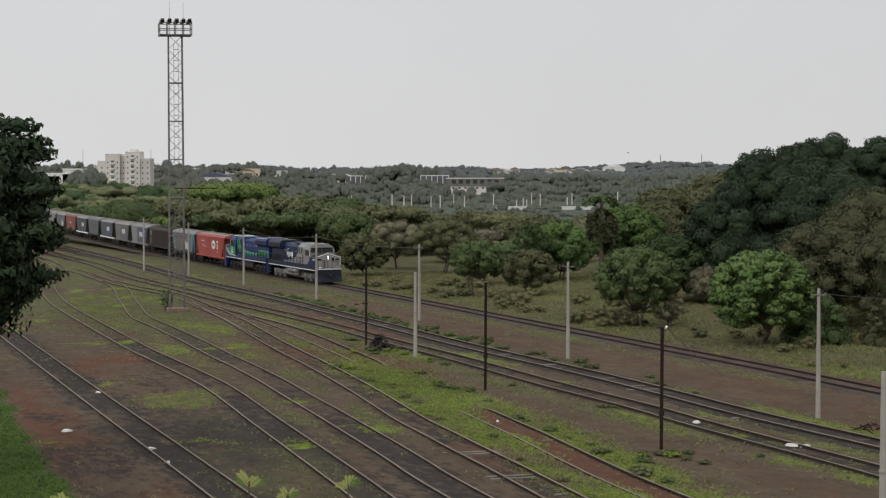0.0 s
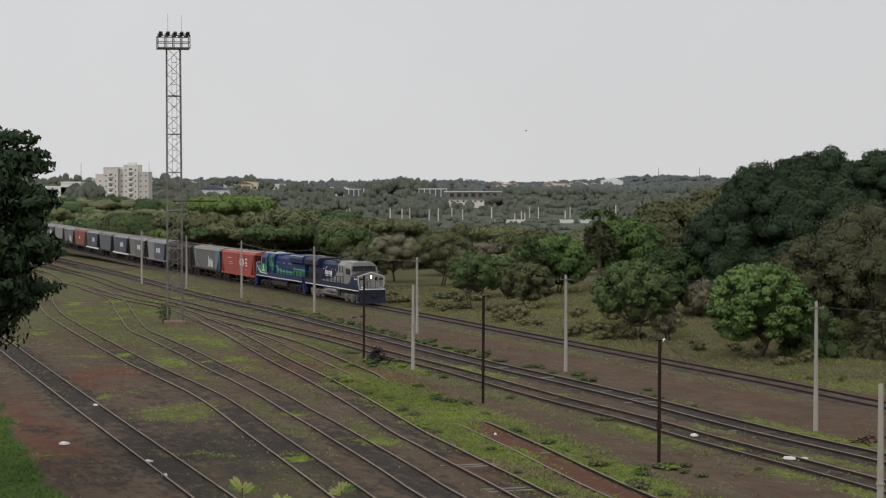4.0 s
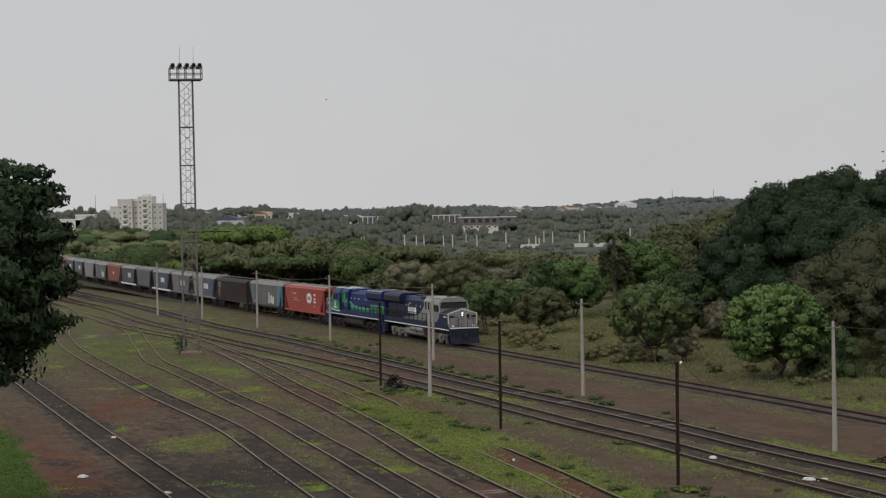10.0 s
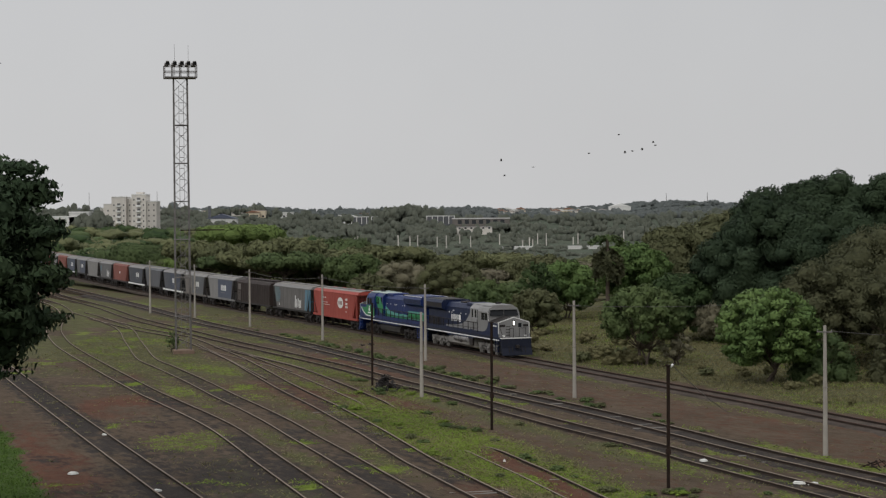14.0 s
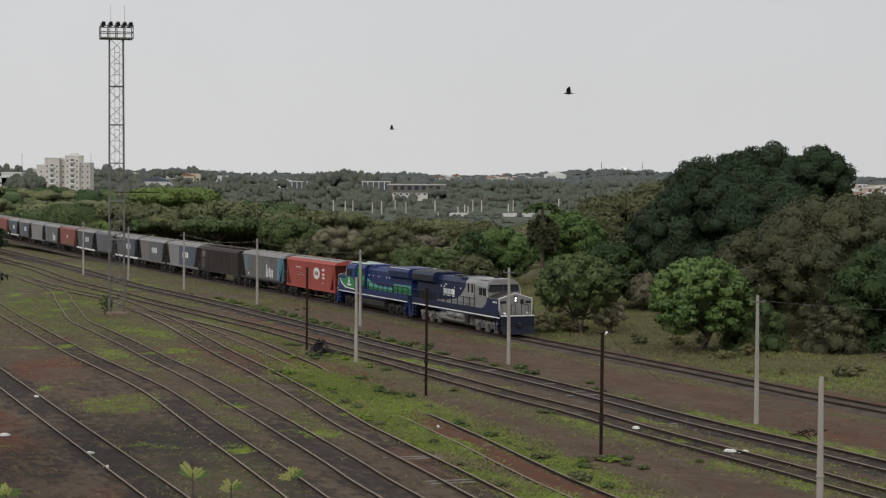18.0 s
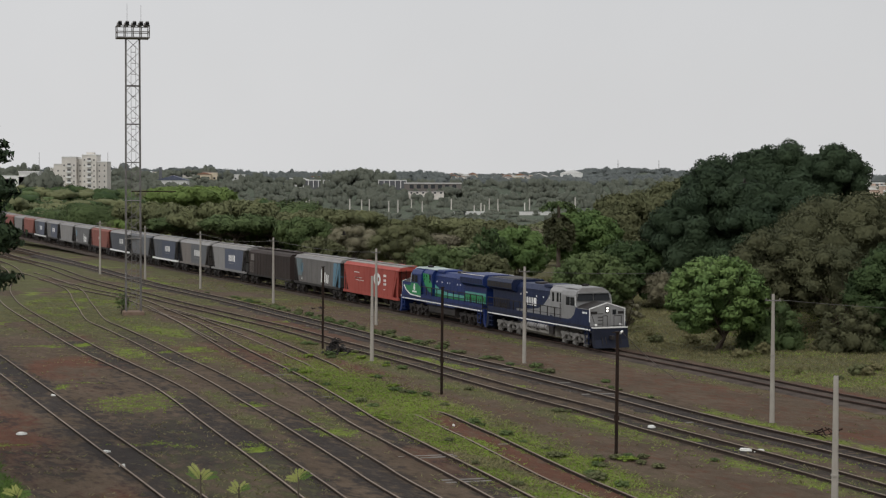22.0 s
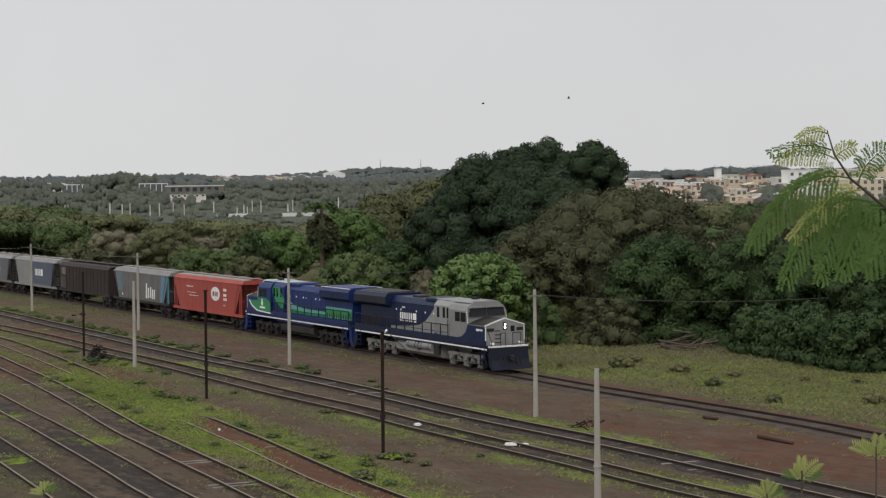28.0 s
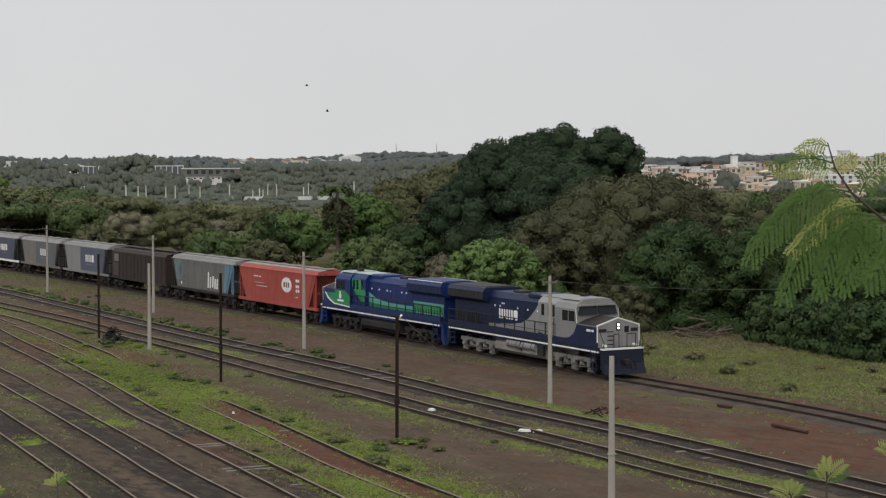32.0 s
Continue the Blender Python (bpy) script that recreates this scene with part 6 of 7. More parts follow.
def far_woods():
    """Scrub forest that fills the valley, in four tones; nobody could count its trees."""
    rng = np.random.default_rng(11)
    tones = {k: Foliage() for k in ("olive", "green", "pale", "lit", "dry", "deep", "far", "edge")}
    # The far and edge tones use the haze-tinted leaves.
    mats = {"olive": wood_olive, "green": wood_green, "pale": wood_pale, "lit": wood_lit, "dry": wood_dry, "deep": leaf_deep, "far": leaf_far_haze, "edge": leaf_horizon_haze}

    def one(x, y, h, r, tone, leaf, n_lump, dens, thick=0.3):
        z = float(terrain(np.float64(x), np.float64(y)))
        ls = []
        for _ in range(n_lump):
            a, q = rng.uniform(0, 6.28), rng.uniform(0, 0.75)
            ls.append((x + math.cos(a) * r * q, y + math.sin(a) * r * q, z + h * (1 - thick * rng.uniform(0.9, 1.5 if h < 8.5 else 2.3)), r * rng.uniform(0.38, 0.6), r * rng.uniform(0.38, 0.6), min(h * thick, 0.8 * r) * rng.uniform(0.7, 1)))
        p, nn = lump_points(ls, dens, rng, 0.3)
        tones[tone].add(*leaves(p, nn, leaf, rng, 0.6, 0.25, 2.0 if y > 580 else 0.6))
        tones[tone].cores(ls, rng, 0.92, 2, 2.2 if y > 580 else 0.6, 0.14)

    def side_limits(y):
        return (max(main_x(y) + 12, -0.30 * y) if y < 480 else -0.30 * y), 0.46 * y

    def umbrella(x, y, h, r, tone, leaf, dens):
        z = float(terrain(np.float64(x), np.float64(y)))
        t = h * rng.uniform(0.24, 0.40)
        ls = [(x, y, z + h - t, r * 0.95, r * 0.95, t)]
        for _ in range(5):
            a, q = rng.uniform(0, 6.28), rng.uniform(0.3, 0.75)
            ls.append((x + math.cos(a) * r * q, y + math.sin(a) * r * q, z + h - t * rng.uniform(0.6, 1.6), r * rng.uniform(0.28, 0.45), r * rng.uniform(0.28, 0.45), t * rng.uniform(0.5, 0.8)))
        p, nn = lump_points(ls, dens, rng, 0.25)
        tones[tone].add(*leaves(p, nn, leaf, rng, 0.62, 0.25, 0.3))
        tones[tone].cores(ls, rng, 0.76 if y < 420 else 0.84, 2 if y < 420 else 2, 0.35, 0.13)

    for _ in range(330):
        y = 262 + 350 * rng.random() ** 0.9
        x = rng.uniform(*side_limits(y))
        kinds = ("olive", "pale", "green", "deep", "olive", "lit", "green") if x < -0.03 * y else (("dry", "dry", "olive", "dry", "green", "olive", "pale") if x < 0.17 * y else ("green", "deep", "olive", "deep"))
        low = -0.04 * y < x < 0.118 * y
        umbrella(x, y, 2.4 + 2.4 * rng.random() if low else 3.2 + 5.8 * rng.random() ** 1.6, rng.uniform(3.5, 7.5) * (0.8 if low else 1.0), rng.choice(kinds), 0.28 if y < 420 else 0.40, 9.0 if y < 420 else 2.6)
    for _ in range(420):
        y = 258 + 380 * rng.random() ** 0.85
        x = rng.uniform(*side_limits(y))
        one(x, y, rng.uniform(1.5, 3), rng.uniform(2.6, 4.2), rng.choice(("olive", "green", "pale", "dry")), 0.2, 3, 1.6, 0.4)
    for _ in range(1700):
        y = 590 + 450 * rng.random()
        x = rng.uniform(*side_limits(y))
        low = x < 110 and x > -95
        if x < -0.07 * y:
            umbrella(x, y, rng.uniform(5, 9), rng.uniform(4, 7.5), rng.choice(("olive", "green", "pale", "deep")), 0.4, 0.5)
            continue
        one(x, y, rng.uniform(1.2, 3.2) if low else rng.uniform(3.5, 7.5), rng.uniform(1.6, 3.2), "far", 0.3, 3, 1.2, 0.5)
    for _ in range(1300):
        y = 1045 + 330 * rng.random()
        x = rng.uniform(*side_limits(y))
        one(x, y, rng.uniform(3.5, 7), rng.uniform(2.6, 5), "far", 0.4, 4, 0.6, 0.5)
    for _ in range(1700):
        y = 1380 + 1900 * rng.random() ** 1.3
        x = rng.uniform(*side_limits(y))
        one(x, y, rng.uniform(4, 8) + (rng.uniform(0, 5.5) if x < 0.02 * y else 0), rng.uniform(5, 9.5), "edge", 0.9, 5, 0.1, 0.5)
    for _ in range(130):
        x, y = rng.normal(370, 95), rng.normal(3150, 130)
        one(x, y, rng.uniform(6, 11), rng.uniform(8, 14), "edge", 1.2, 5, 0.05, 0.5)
    # taller groups that stand out on the skyline
    for b, y, h, r, n in ((-0.0405, 1315, 11, 7, 4), (-0.0335, 1315, 12, 6, 4), (-0.021, 1315, 14, 13, 12), (-0.012, 1315, 12, 8, 5), (-0.1915, 860, 20, 4, 4), (-0.187, 875, 15, 6, 3), (-0.212, 950, 16, 16, 6), (-0.153, 960, 11, 14, 5), (-0.142, 1000, 11, 12, 5), (-0.112, 1400, 8, 26, 5), (-0.09, 1500, 8, 22, 4), (-0.072, 1500, 7, 24, 4), (0.002, 1500, 11, 22, 5), (0.012, 1550, 10, 18, 4), (0.066, 1230, 11, 12, 4), (0.031, 1170, 7, 14, 4), (0.27, 880, 9, 20, 6), (0.29, 880, 10, 20, 6), (0.31, 890, 11, 22, 6), (0.33, 890, 10, 20, 6), (0.35, 900, 10, 20, 6), (0.25, 900, 9, 20, 5), (0.37, 900, 10, 20, 6), (0.39, 900, 10, 20, 6), (0.315, 650, 10, 6, 2), (0.33, 700, 10, 7, 2)):
        for _ in range(n):
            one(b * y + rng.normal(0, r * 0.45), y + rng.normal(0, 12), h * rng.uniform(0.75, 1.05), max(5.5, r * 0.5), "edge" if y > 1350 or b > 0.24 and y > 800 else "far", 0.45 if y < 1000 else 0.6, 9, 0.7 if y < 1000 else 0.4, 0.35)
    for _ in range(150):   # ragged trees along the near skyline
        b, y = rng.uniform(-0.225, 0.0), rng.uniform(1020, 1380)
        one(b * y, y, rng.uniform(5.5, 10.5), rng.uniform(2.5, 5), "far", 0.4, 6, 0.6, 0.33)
    for b in np.arange(-0.205, -0.135, 0.006):  # trees in front of the flats
        one(b * 850, 850 + rng.uniform(-15, 15), rng.uniform(4.5, 7), rng.uniform(4, 6), rng.choice(("deep", "olive", "green")), 0.5, 6, 1.0, 0.4)
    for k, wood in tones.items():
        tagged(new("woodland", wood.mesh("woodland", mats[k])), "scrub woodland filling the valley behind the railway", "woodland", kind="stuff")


far_woods()


def grass():
    rng = np.random.default_rng(21)
    n = 330000
    x = rng.uniform(-38, 52, n)
    y = 58 + 180 * rng.random(n) ** 1.2
    # more along the green strip of the overgrown siding
    line = LINES["e"][LINES["e"][:, 1] < 150]
    pick = rng.integers(0, len(line), 60000)
    x[:60000] = line[pick, 0] + rng.uniform(-4.2, 3.4, 60000)
    y[:60000] = line[pick, 1] + rng.uniform(-0.6, 0.6, 60000)
    br, dr, rd, dk = cover(x, y)
    z = 0.06 * (clumps(x, y, 6.0, 5) - 0.5) + 0.03 * (lattice(x, y, 1.1, 9) - 0.5)
    dm, sm = near_line(x, y, "main")
    roll = rng.random(n)
    for name, keep, hgt, mt, lb in (("lawn_grass", roll < 0.9 * lawn_share(x, y), 0.09, grass_lush, "lush green grass in a corner of the yard"), ("bright_grass", roll < br * 0.75, 0.05, grass_bright, "bright green grass along the sidings"), ("dry_grass", (roll > 0.5) & (roll - 0.5 < dr * 0.22 + 0.2 * ((sm < 0) & (dm > 3))), 0.08, grass_dry, "thin dry grass and weeds over the yard")):
        keep &= dm > 1.9
        k = int(keep.sum())
        bx, by, bz = x[keep], y[keep], z[keep]
        tall = np.where((sm[keep] < 0), 1.6, 1.0)
        blades = []
        for _ in range(4):
            a = rng.uniform(0, 6.28, k)
            hh = hgt * rng.uniform(0.5, 1.6, k) * tall
            ox, oy = rng.normal(0, 0.12, k), rng.normal(0, 0.12, k)
            w = 0.03 + 0.03 * rng.random(k)
            c, s = np.cos(a), np.sin(a)
            lean = rng.normal(0, 0.16, (k, 2))
            p0 = np.c_[bx + ox - c * w, by + oy - s * w, bz - 0.02]
            p1 = np.c_[bx + ox + c * w, by + oy + s * w, bz - 0.02]
            p2 = np.c_[bx + ox + lean[:, 0] * 1.0, by + oy + lean[:, 1], bz + hh]
            blades.append(np.stack([p0, p1, p2], 1).reshape(-1, 3))
        v = np.concatenate(blades)
        tagged(new(name, raw_mesh(name, v, np.arange(len(v)).reshape(-1, 3), mt)), lb, "grass", kind="stuff")


grass()


# ---- poles, mast, loose things of the yard ----
def concrete_pole(x, y, h, arm=True, lean=0.0, label="tapered pale concrete pole with a small crossarm"):
    po = thing("concrete_pole", label, "pole", "concrete poles along the tracks", at=pose(x, y, 0, lean, lean * 0.7, -20))
    w0, w1 = 0.13, 0.075
    b = Build()
    prof = [(-1, -0.7), (-0.7, -1), (0.7, -1), (1, -0.7), (1, 0.7), (0.7, 1), (-0.7, 1), (-1, 0.7)]
    b.add([(a * w0, c * w0 * 0.8, -0.3) for a, c in prof] + [(a * w1, c * w1 * 0.8, h) for a, c in prof], [(i, (i + 1) % 8, 8 + (i + 1) % 8, 8 + i) for i in range(8)] + [tuple(range(8, 16)), tuple(range(7, -1, -1))])
    part("shaft", b, concrete, po)
    part("collar", Build().tube((0, 0, h * 0.52), (0, 0, h * 0.52 + 0.06), 0.135, 0.135, 8), concrete, po)
    if arm:
        part("crossarm", Build().box(-0.4, -0.12, h - 0.36, 0.4, -0.07, h - 0.30), galvanised, po)
        for q in (-0.36, 0.36):
            part("insulator", Build().tube((q, -0.1, h - 0.30), (q, -0.1, h - 0.2), 0.03, 0.02, 8), galvanised, po)
    return po


for x, y, h, arm in ((-39.5, 241.8, 6.9, True), (-32.2, 231.1, 6.6, True), (-23.2, 211.3, 6.5, True), (-13.1, 185.1, 6.7, True), (-2.3, 129, 5.9, False), (-2.5, 160.2, 6.6, True), (8.2, 127.6, 6.65, True), (19.2, 96.6, 6.75, True), (13.55, 58.0, 6.6, False), (-38, 318, 6.5, True)):
    concrete_pole(x, y, h, arm, 0.3 if h < 6 else 0.0)


def iron_post(x, y, h, lamp=False):
    po = thing("iron_post", "thin dark rusty iron post" + (" with a white insulator" if lamp else ""), "pole", "iron posts in the yard", at=pose(x, y, 0, 0.3, 0.2, 25))
    part("shaft", Build().box(-0.075, -0.03, -0.3, 0.075, 0.03, h).box(-0.03, -0.075, -0.3, 0.03, 0.075, h), rust_post, po)
    part("cap", Build().box(-0.1, -0.1, h, 0.1, 0.1, h + 0.04), rust_post, po)
    part("splice", Build().box(-0.09, -0.09, h * 0.3, 0.09, 0.09, h * 0.3 + 0.25), rust_post, po)
    if lamp:
        part("insulator", Build().tube((0.12, 0, h - 0.05), (0.26, 0, h + 0.06), 0.06, 0.05, 10), white_paint, po)
        part("bracket", Build().box(-0.3, -0.03, h - 0.02, 0.3, 0.03, h + 0.02), rust_post, po)
    return po


iron_post(-6.1, 137.6, 6.1)
iron_post(2.15, 109.1, 6.3)
iron_post(9.65, 84.4, 5.75, True)


def wire(label, a, b, sag=0.25, r=0.012):
    a, b = Vector(a), Vector(b)
    pts = [a.lerp(b, k / 14) - Vector((0, 0, 4 * sag * k / 14 * (1 - k / 14))) for k in range(15)]
    bld = pipe(pts, r)
    return tagged(part("wire", bld, galvanised), label, "wire")


wire("thin grey wire from a pole into the thicket", (19.5, 96.6, 6.45), (42.5, 116.0, 4.6), 0.3)
wire("thin grey wire slung between two poles", (8.4, 127.6, 6.3), (30.0, 150.0, 5.6), 0.3)
wire("thin grey wire slung from an iron post", (9.9, 84.4, 5.75), (17.1, 117.0, 0.1), 0.15, 0.016)
wire("thin grey wire slung between two poles", (-13.0, 185, 6.4), (-2.4, 160.2, 6.3), 0.3)
wire("thin grey wire slung between two poles", (-23.0, 211.3, 6.2), (-13.1, 185.1, 6.4), 0.4)


footing_mat = mat("stained_concrete", (0.17, 0.12, 0.09), (0.22, 0.16, 0.125), 1.0, 0.9, 0, 0.3, 6, 0.4)


def light_mast():
    ma = thing("floodlight_mast", "tall lattice steel mast with a floodlight platform", "mast", at=pose(-25.0, 171.6, 0, 0, 0, 12))
    part("footing", Build().soft_box(-0.95, -0.95, -0.3, 0.95, 0.95, 0.35, 0.06), footing_mat, ma)
    top, w0, w1 = 25.3, 0.68, 0.62
    legs = [(-1, -1), (1, -1), (1, 1), (-1, 1)]

    def corner(k, z):
        w = w0 + (w1 - w0) * z / top
        return Vector((legs[k % 4][0] * w, legs[k % 4][1] * w, z))

    for k in range(4):
        part("leg", Build().tube(corner(k, 0.35), corner(k, top), 0.055, 0.045, 6), galvanised, ma)
    n = 21
    for f in range(4):
        for i in range(n):
            z0, z1 = 0.35 + (top - 0.35) * i / n, 0.35 + (top - 0.35) * (i + 1) / n
            a, b = (f, f + 1) if i % 2 else (f + 1, f)
            part("brace", Build().tube(corner(a, z0), corner(b, z1), 0.024, 0.024, 5, False), galvanised, ma)
    for z in (3.4, 7.0, 10.5, 14.0, 17.5, 21.0):
        b = Build()
        for f in range(4):
            b.tube(corner(f, z), corner(f + 1, z), 0.05, 0.05, 5)
        part("ring", b, galvanised, ma)
    part("cable_bracket", Build().box(-0.2, -0.03, 11.3, 3.9, 0.03, 11.4).box(3.6, -0.25, 11.3, 3.7, 0.25, 11.4), rust_post, ma)
    for q in (-0.22, 0.2):
        part("ladder_rail", Build().box(q, -0.85, 0.6, q + 0.03, -0.80, 24.6), galvanised, ma)
    for k in range(24):
        part("rung", Build().box(-0.2, -0.85, 1.0 + k * 1.0, 0.2, -0.81, 1.05 + k * 1.0), galvanised, ma)
    part("deck", Build().box(-1.45, -1.0, top, 1.45, 1.0, top + 0.12), galvanised, ma)
    for z in (0.6, 1.15):
        b = Build()
        for a, c in (((-1.45, -1), (1.45, -1)), ((1.45, -1), (1.45, 1)), ((1.45, 1), (-1.45, 1)), ((-1.45, 1), (-1.45, -1))):
            b.tube((*a, top + z), (*c, top + z), 0.04, 0.04, 6)
        part("guard_rail", b, galvanised, ma)
    for x in (-1.45, -0.72, 0, 0.72, 1.45):
        for y in (-1, 1):
            part("guard_post", Build().tube((x, y, top), (x, y, top + 1.2), 0.045, 0.045, 6), galvanised, ma)
    for i, x in enumerate((-1.2, -0.55, 0.1, 0.7, 1.25)):
        for y in (-1.0, 1.0):
            fl = part("floodlight", Build().add([(-0.2, -0.12, 0), (0.2, -0.12, 0), (0.2, 0.12, 0.02), (-0.2, 0.12, 0.02), (-0.15, -0.08, 0.34), (0.15, -0.08, 0.34), (0.15, 0.08, 0.34), (-0.15, 0.08, 0.34)], [(0, 1, 2, 3), (4, 7, 6, 5), (0, 4, 5, 1), (1, 5, 6, 2), (2, 6, 7, 3), (3, 7, 4, 0)]), galvanised, ma, at=pose(x, y, top + 1.2, 25 * (1 if y < 0 else -1)))
            part("lens", Build().box(-0.16, -0.13 if y < 0 else 0.122, 0.05, 0.16, -0.122 if y < 0 else 0.13, 0.3), cab_glass, fl)
    for x, h in ((-0.5, 2.0), (0.75, 1.9)):
        part("lightning_rod", Build().tube((x, 0, top), (x, 0, top + 1.2 + h), 0.02, 0.012, 5), galvanised, ma)
    return ma


light_mast()


def scrap_heap(x, y, r, n, label, mt, seed, height=1.0, name="scrap_heap", category="heap", length=0.6, thick=(0.03, 0.10), tilt=0.5):
    rnd = random.Random(seed)
    hp = thing(name, label, category, at=pose(x, y, 0))
    for _ in range(n):
        a, q = rnd.uniform(0, 6.28), rnd.random() ** 0.6 * r
        z = max(0.05, height * (1 - q / r) * rnd.uniform(0.3, 1.0))
        d = Vector((rnd.uniform(-1, 1), rnd.uniform(-1, 1), rnd.uniform(-tilt, tilt))).normalized() * length * rnd.uniform(0.4, 1)
        c = Vector((math.cos(a) * q, math.sin(a) * q, z))
        t = rnd.uniform(*thick)
        part("piece", Build().tube(c - d * 0.5, c + d * 0.5, t, t * 0.7, 6), mt, hp)


scrap_heap(-4.95, 134.2, 0.9, 90, "dark heap of old roots and scrap", black_iron, 2, 1.5)
scrap_heap(37.3, 132.5, 2.0, 26, "heap of cut grey branches on the grass", bark, 5, 1.5, "branch_heap", "branches", 3.2, (0.03, 0.085), 0.22)
scrap_heap(-8.4, 179.5, 0.7, 8, "small heap of dark rubble beside the track", black_iron, 8, 0.4)
scrap_heap(20.9, 92.0, 0.9, 10, "small heap of dark dead branches", rust_post, 9, 0.35, "branch_heap", "branches", 1.2, (0.02, 0.05))


def log(x, y, L, turn):
    lg = tagged(part("log", Build().tube((-L / 2, 0, 0.12), (L / 2, 0.1, 0.09), 0.09, 0.075, 10), log_bark, at=pose(x, y, 0, 0, 0, turn)), "reddish brown log lying on bare earth", "log")


log(28.4, 84.9, 2.6, -72)
# This short log is built in place of a small flat dark thing.
log(27.7, 93.2, 0.9, -60)
for x, y, s in ((12.6, 94.6, 0.35), (16.0, 86.6, 0.5), (16.6, 86.3, 0.4), (-18.9, 91.9, 0.45), (-13.8, 85.9, 0.28), (-12.4, 81.7, 0.24), (-20.4, 108.0, 0.2), (2.5, 95, 0.12)):
    rnd = random.Random(int(x * 10))
    ring = [(math.cos(a) * s * rnd.uniform(0.6, 1.1), math.sin(a) * s * 0.7 * rnd.uniform(0.6, 1.1)) for a in np.linspace(0, 6.28, 9)[:-1]]
    b = Build().add([(px, py, 0.03) for px, py in ring] + [(px * 0.8, py * 0.8, 0.09 + 0.05 * rnd.random()) for px, py in ring], [(i, (i + 1) % 8, 8 + (i + 1) % 8, 8 + i) for i in range(8)] + [tuple(range(8, 16))])
    tagged(part("litter", b, paper_litter, at=pose(x, y, 0, 0, 0, rnd.uniform(0, 180))), "crumpled white litter on the ground", "litter")


# ---- the distance: field poles, sheds, flats, houses ----
def block(name, label, category, x, y, w, d, h, wall, roof, floors, bays, flat=True, z=None, group="", turn=0.0, glass=None):
    """A building with storeys of windows on the side that faces the yard, on a base that reaches into the ground."""
    z = float(terrain(np.float64(x), np.float64(y))) if z is None else z
    bd = thing(name, label, category, group, at=pose(x, y, z, 0, 0, turn))
    part("wall", Build().box(-w / 2, -d / 2, -9, w / 2, d / 2, h), wall, bd)
    if flat:
        part("roof", Build().box(-w / 2 - 0.2, -d / 2 - 0.2, h, w / 2 + 0.2, d / 2 + 0.2, h + 0.5), roof, bd)
    else:
        part("roof", Build().slab([(-w / 2 - 0.5, h), (w / 2 + 0.5, h), (0, h + w * 0.16)], -d / 2 - 0.5, d / 2 + 0.5), roof, bd)
    for f in range(floors):
        z0 = h * f / floors + 0.9
        for b in range(bays):
            cx = -w / 2 + w * (b + 0.5) / bays
            part("window", Build().box(cx - 0.65, -d / 2 - 0.06, z0, cx + 0.65, -d / 2 + 0.05, z0 + 1.3), glass or window_dark, bd)
    return bd


def field_pole(x, y, h):
    z = float(terrain(np.float64(x), np.float64(y)))
    po = thing("field_pole", "pale pole standing in the far scrub field", "pole", "poles in the field", at=pose(x, y, z))
    part("shaft", Build().tube((0, 0, -0.5), (0, 0, h), 0.36, 0.26, 6), plaster, po)
    part("crossarm", Build().box(-0.8, -0.1, h - 0.6, 0.8, 0.1, h - 0.45), concrete, po)


for b, h in ((-0.0543, 6.6), (-0.0503, 7.4), (-0.0479, 4.0), (-0.0291, 8.0), (-0.023, 7.4), (-0.0197, 7.2), (-0.0088, 6.8), (-0.0039, 7.6), (0.0033, 7.2), (0.0091, 6.4), (0.0255, 7.2), (0.0355, 5.0), (0.0394, 6.0), (0.0427, 4.6), (0.0467, 7.6), (0.0506, 7.6), (0.0691, 7.6), (0.0767, 6.2), (0.0927, 8.6), (0.1006, 7.0), (0.1135, 6.0), (0.0661, 5.4)):
    field_pole(b * 1000, 1000 + 40 * math.sin(b * 300), h)
for b, w in ((0.036, 18), (0.070, 17), (0.029, 6)):
    block("field_wall", "low white wall in the far field", "wall", b * 960, 960, w, 0.6, 1.3, plaster_white, plaster_white, 0, 0)

# flats on the left rise
def flats():
    """Stepped volumes with small windows and a strip of balconies."""
    ab = thing("apartment_block", "pale beige block of flats in stepped volumes with balconies", "apartment building", at=pose(0, 900, 5.8))
    for x0, x1, y0, h, bays, strip in ((-169.4, -165.2, 2.0, 12.1, 1, False), (-165.2, -158.2, 0.0, 15.5, 3, True), (-158.2, -155.5, 2.5, 14.8, 1, False), (-155.5, -148.6, 0.0, 16.6, 3, True), (-148.6, -143.7, 1.2, 13.2, 2, False)):
        wl = part("wall", Build().box(x0, y0, -6, x1, 13, h), plaster, ab)
        part("parapet", Build().box(x0 - 0.12, y0 - 0.12, h, x1 + 0.12, 13.1, h + 0.4), plaster_white, wl)
        for f in range(int(h / 2.6)):
            for b in range(bays):
                cx = x0 + (x1 - x0) * (b + 0.5) / bays
                z0 = 0.9 + 2.6 * f
                if strip and b == bays // 2:
                    part("balcony_opening", Build().box(cx - 0.8, y0 - 0.05, z0 - 0.2, cx + 0.8, y0 + 0.05, z0 + 1.3), window_grey, wl)
                    part("balcony", Build().box(cx - 1.1, y0 - 1.0, z0 - 0.5, cx + 1.1, y0 - 0.06, z0 + 0.35), plaster_white, wl)
                else:
                    part("window", Build().box(cx - 0.32, y0 - 0.05, z0, cx + 0.32, y0 + 0.05, z0 + 0.8), window_grey, wl)
    part("stair_head", Build().box(-154, 4, 16.6, -150.5, 9, 18.0), plaster, ab)


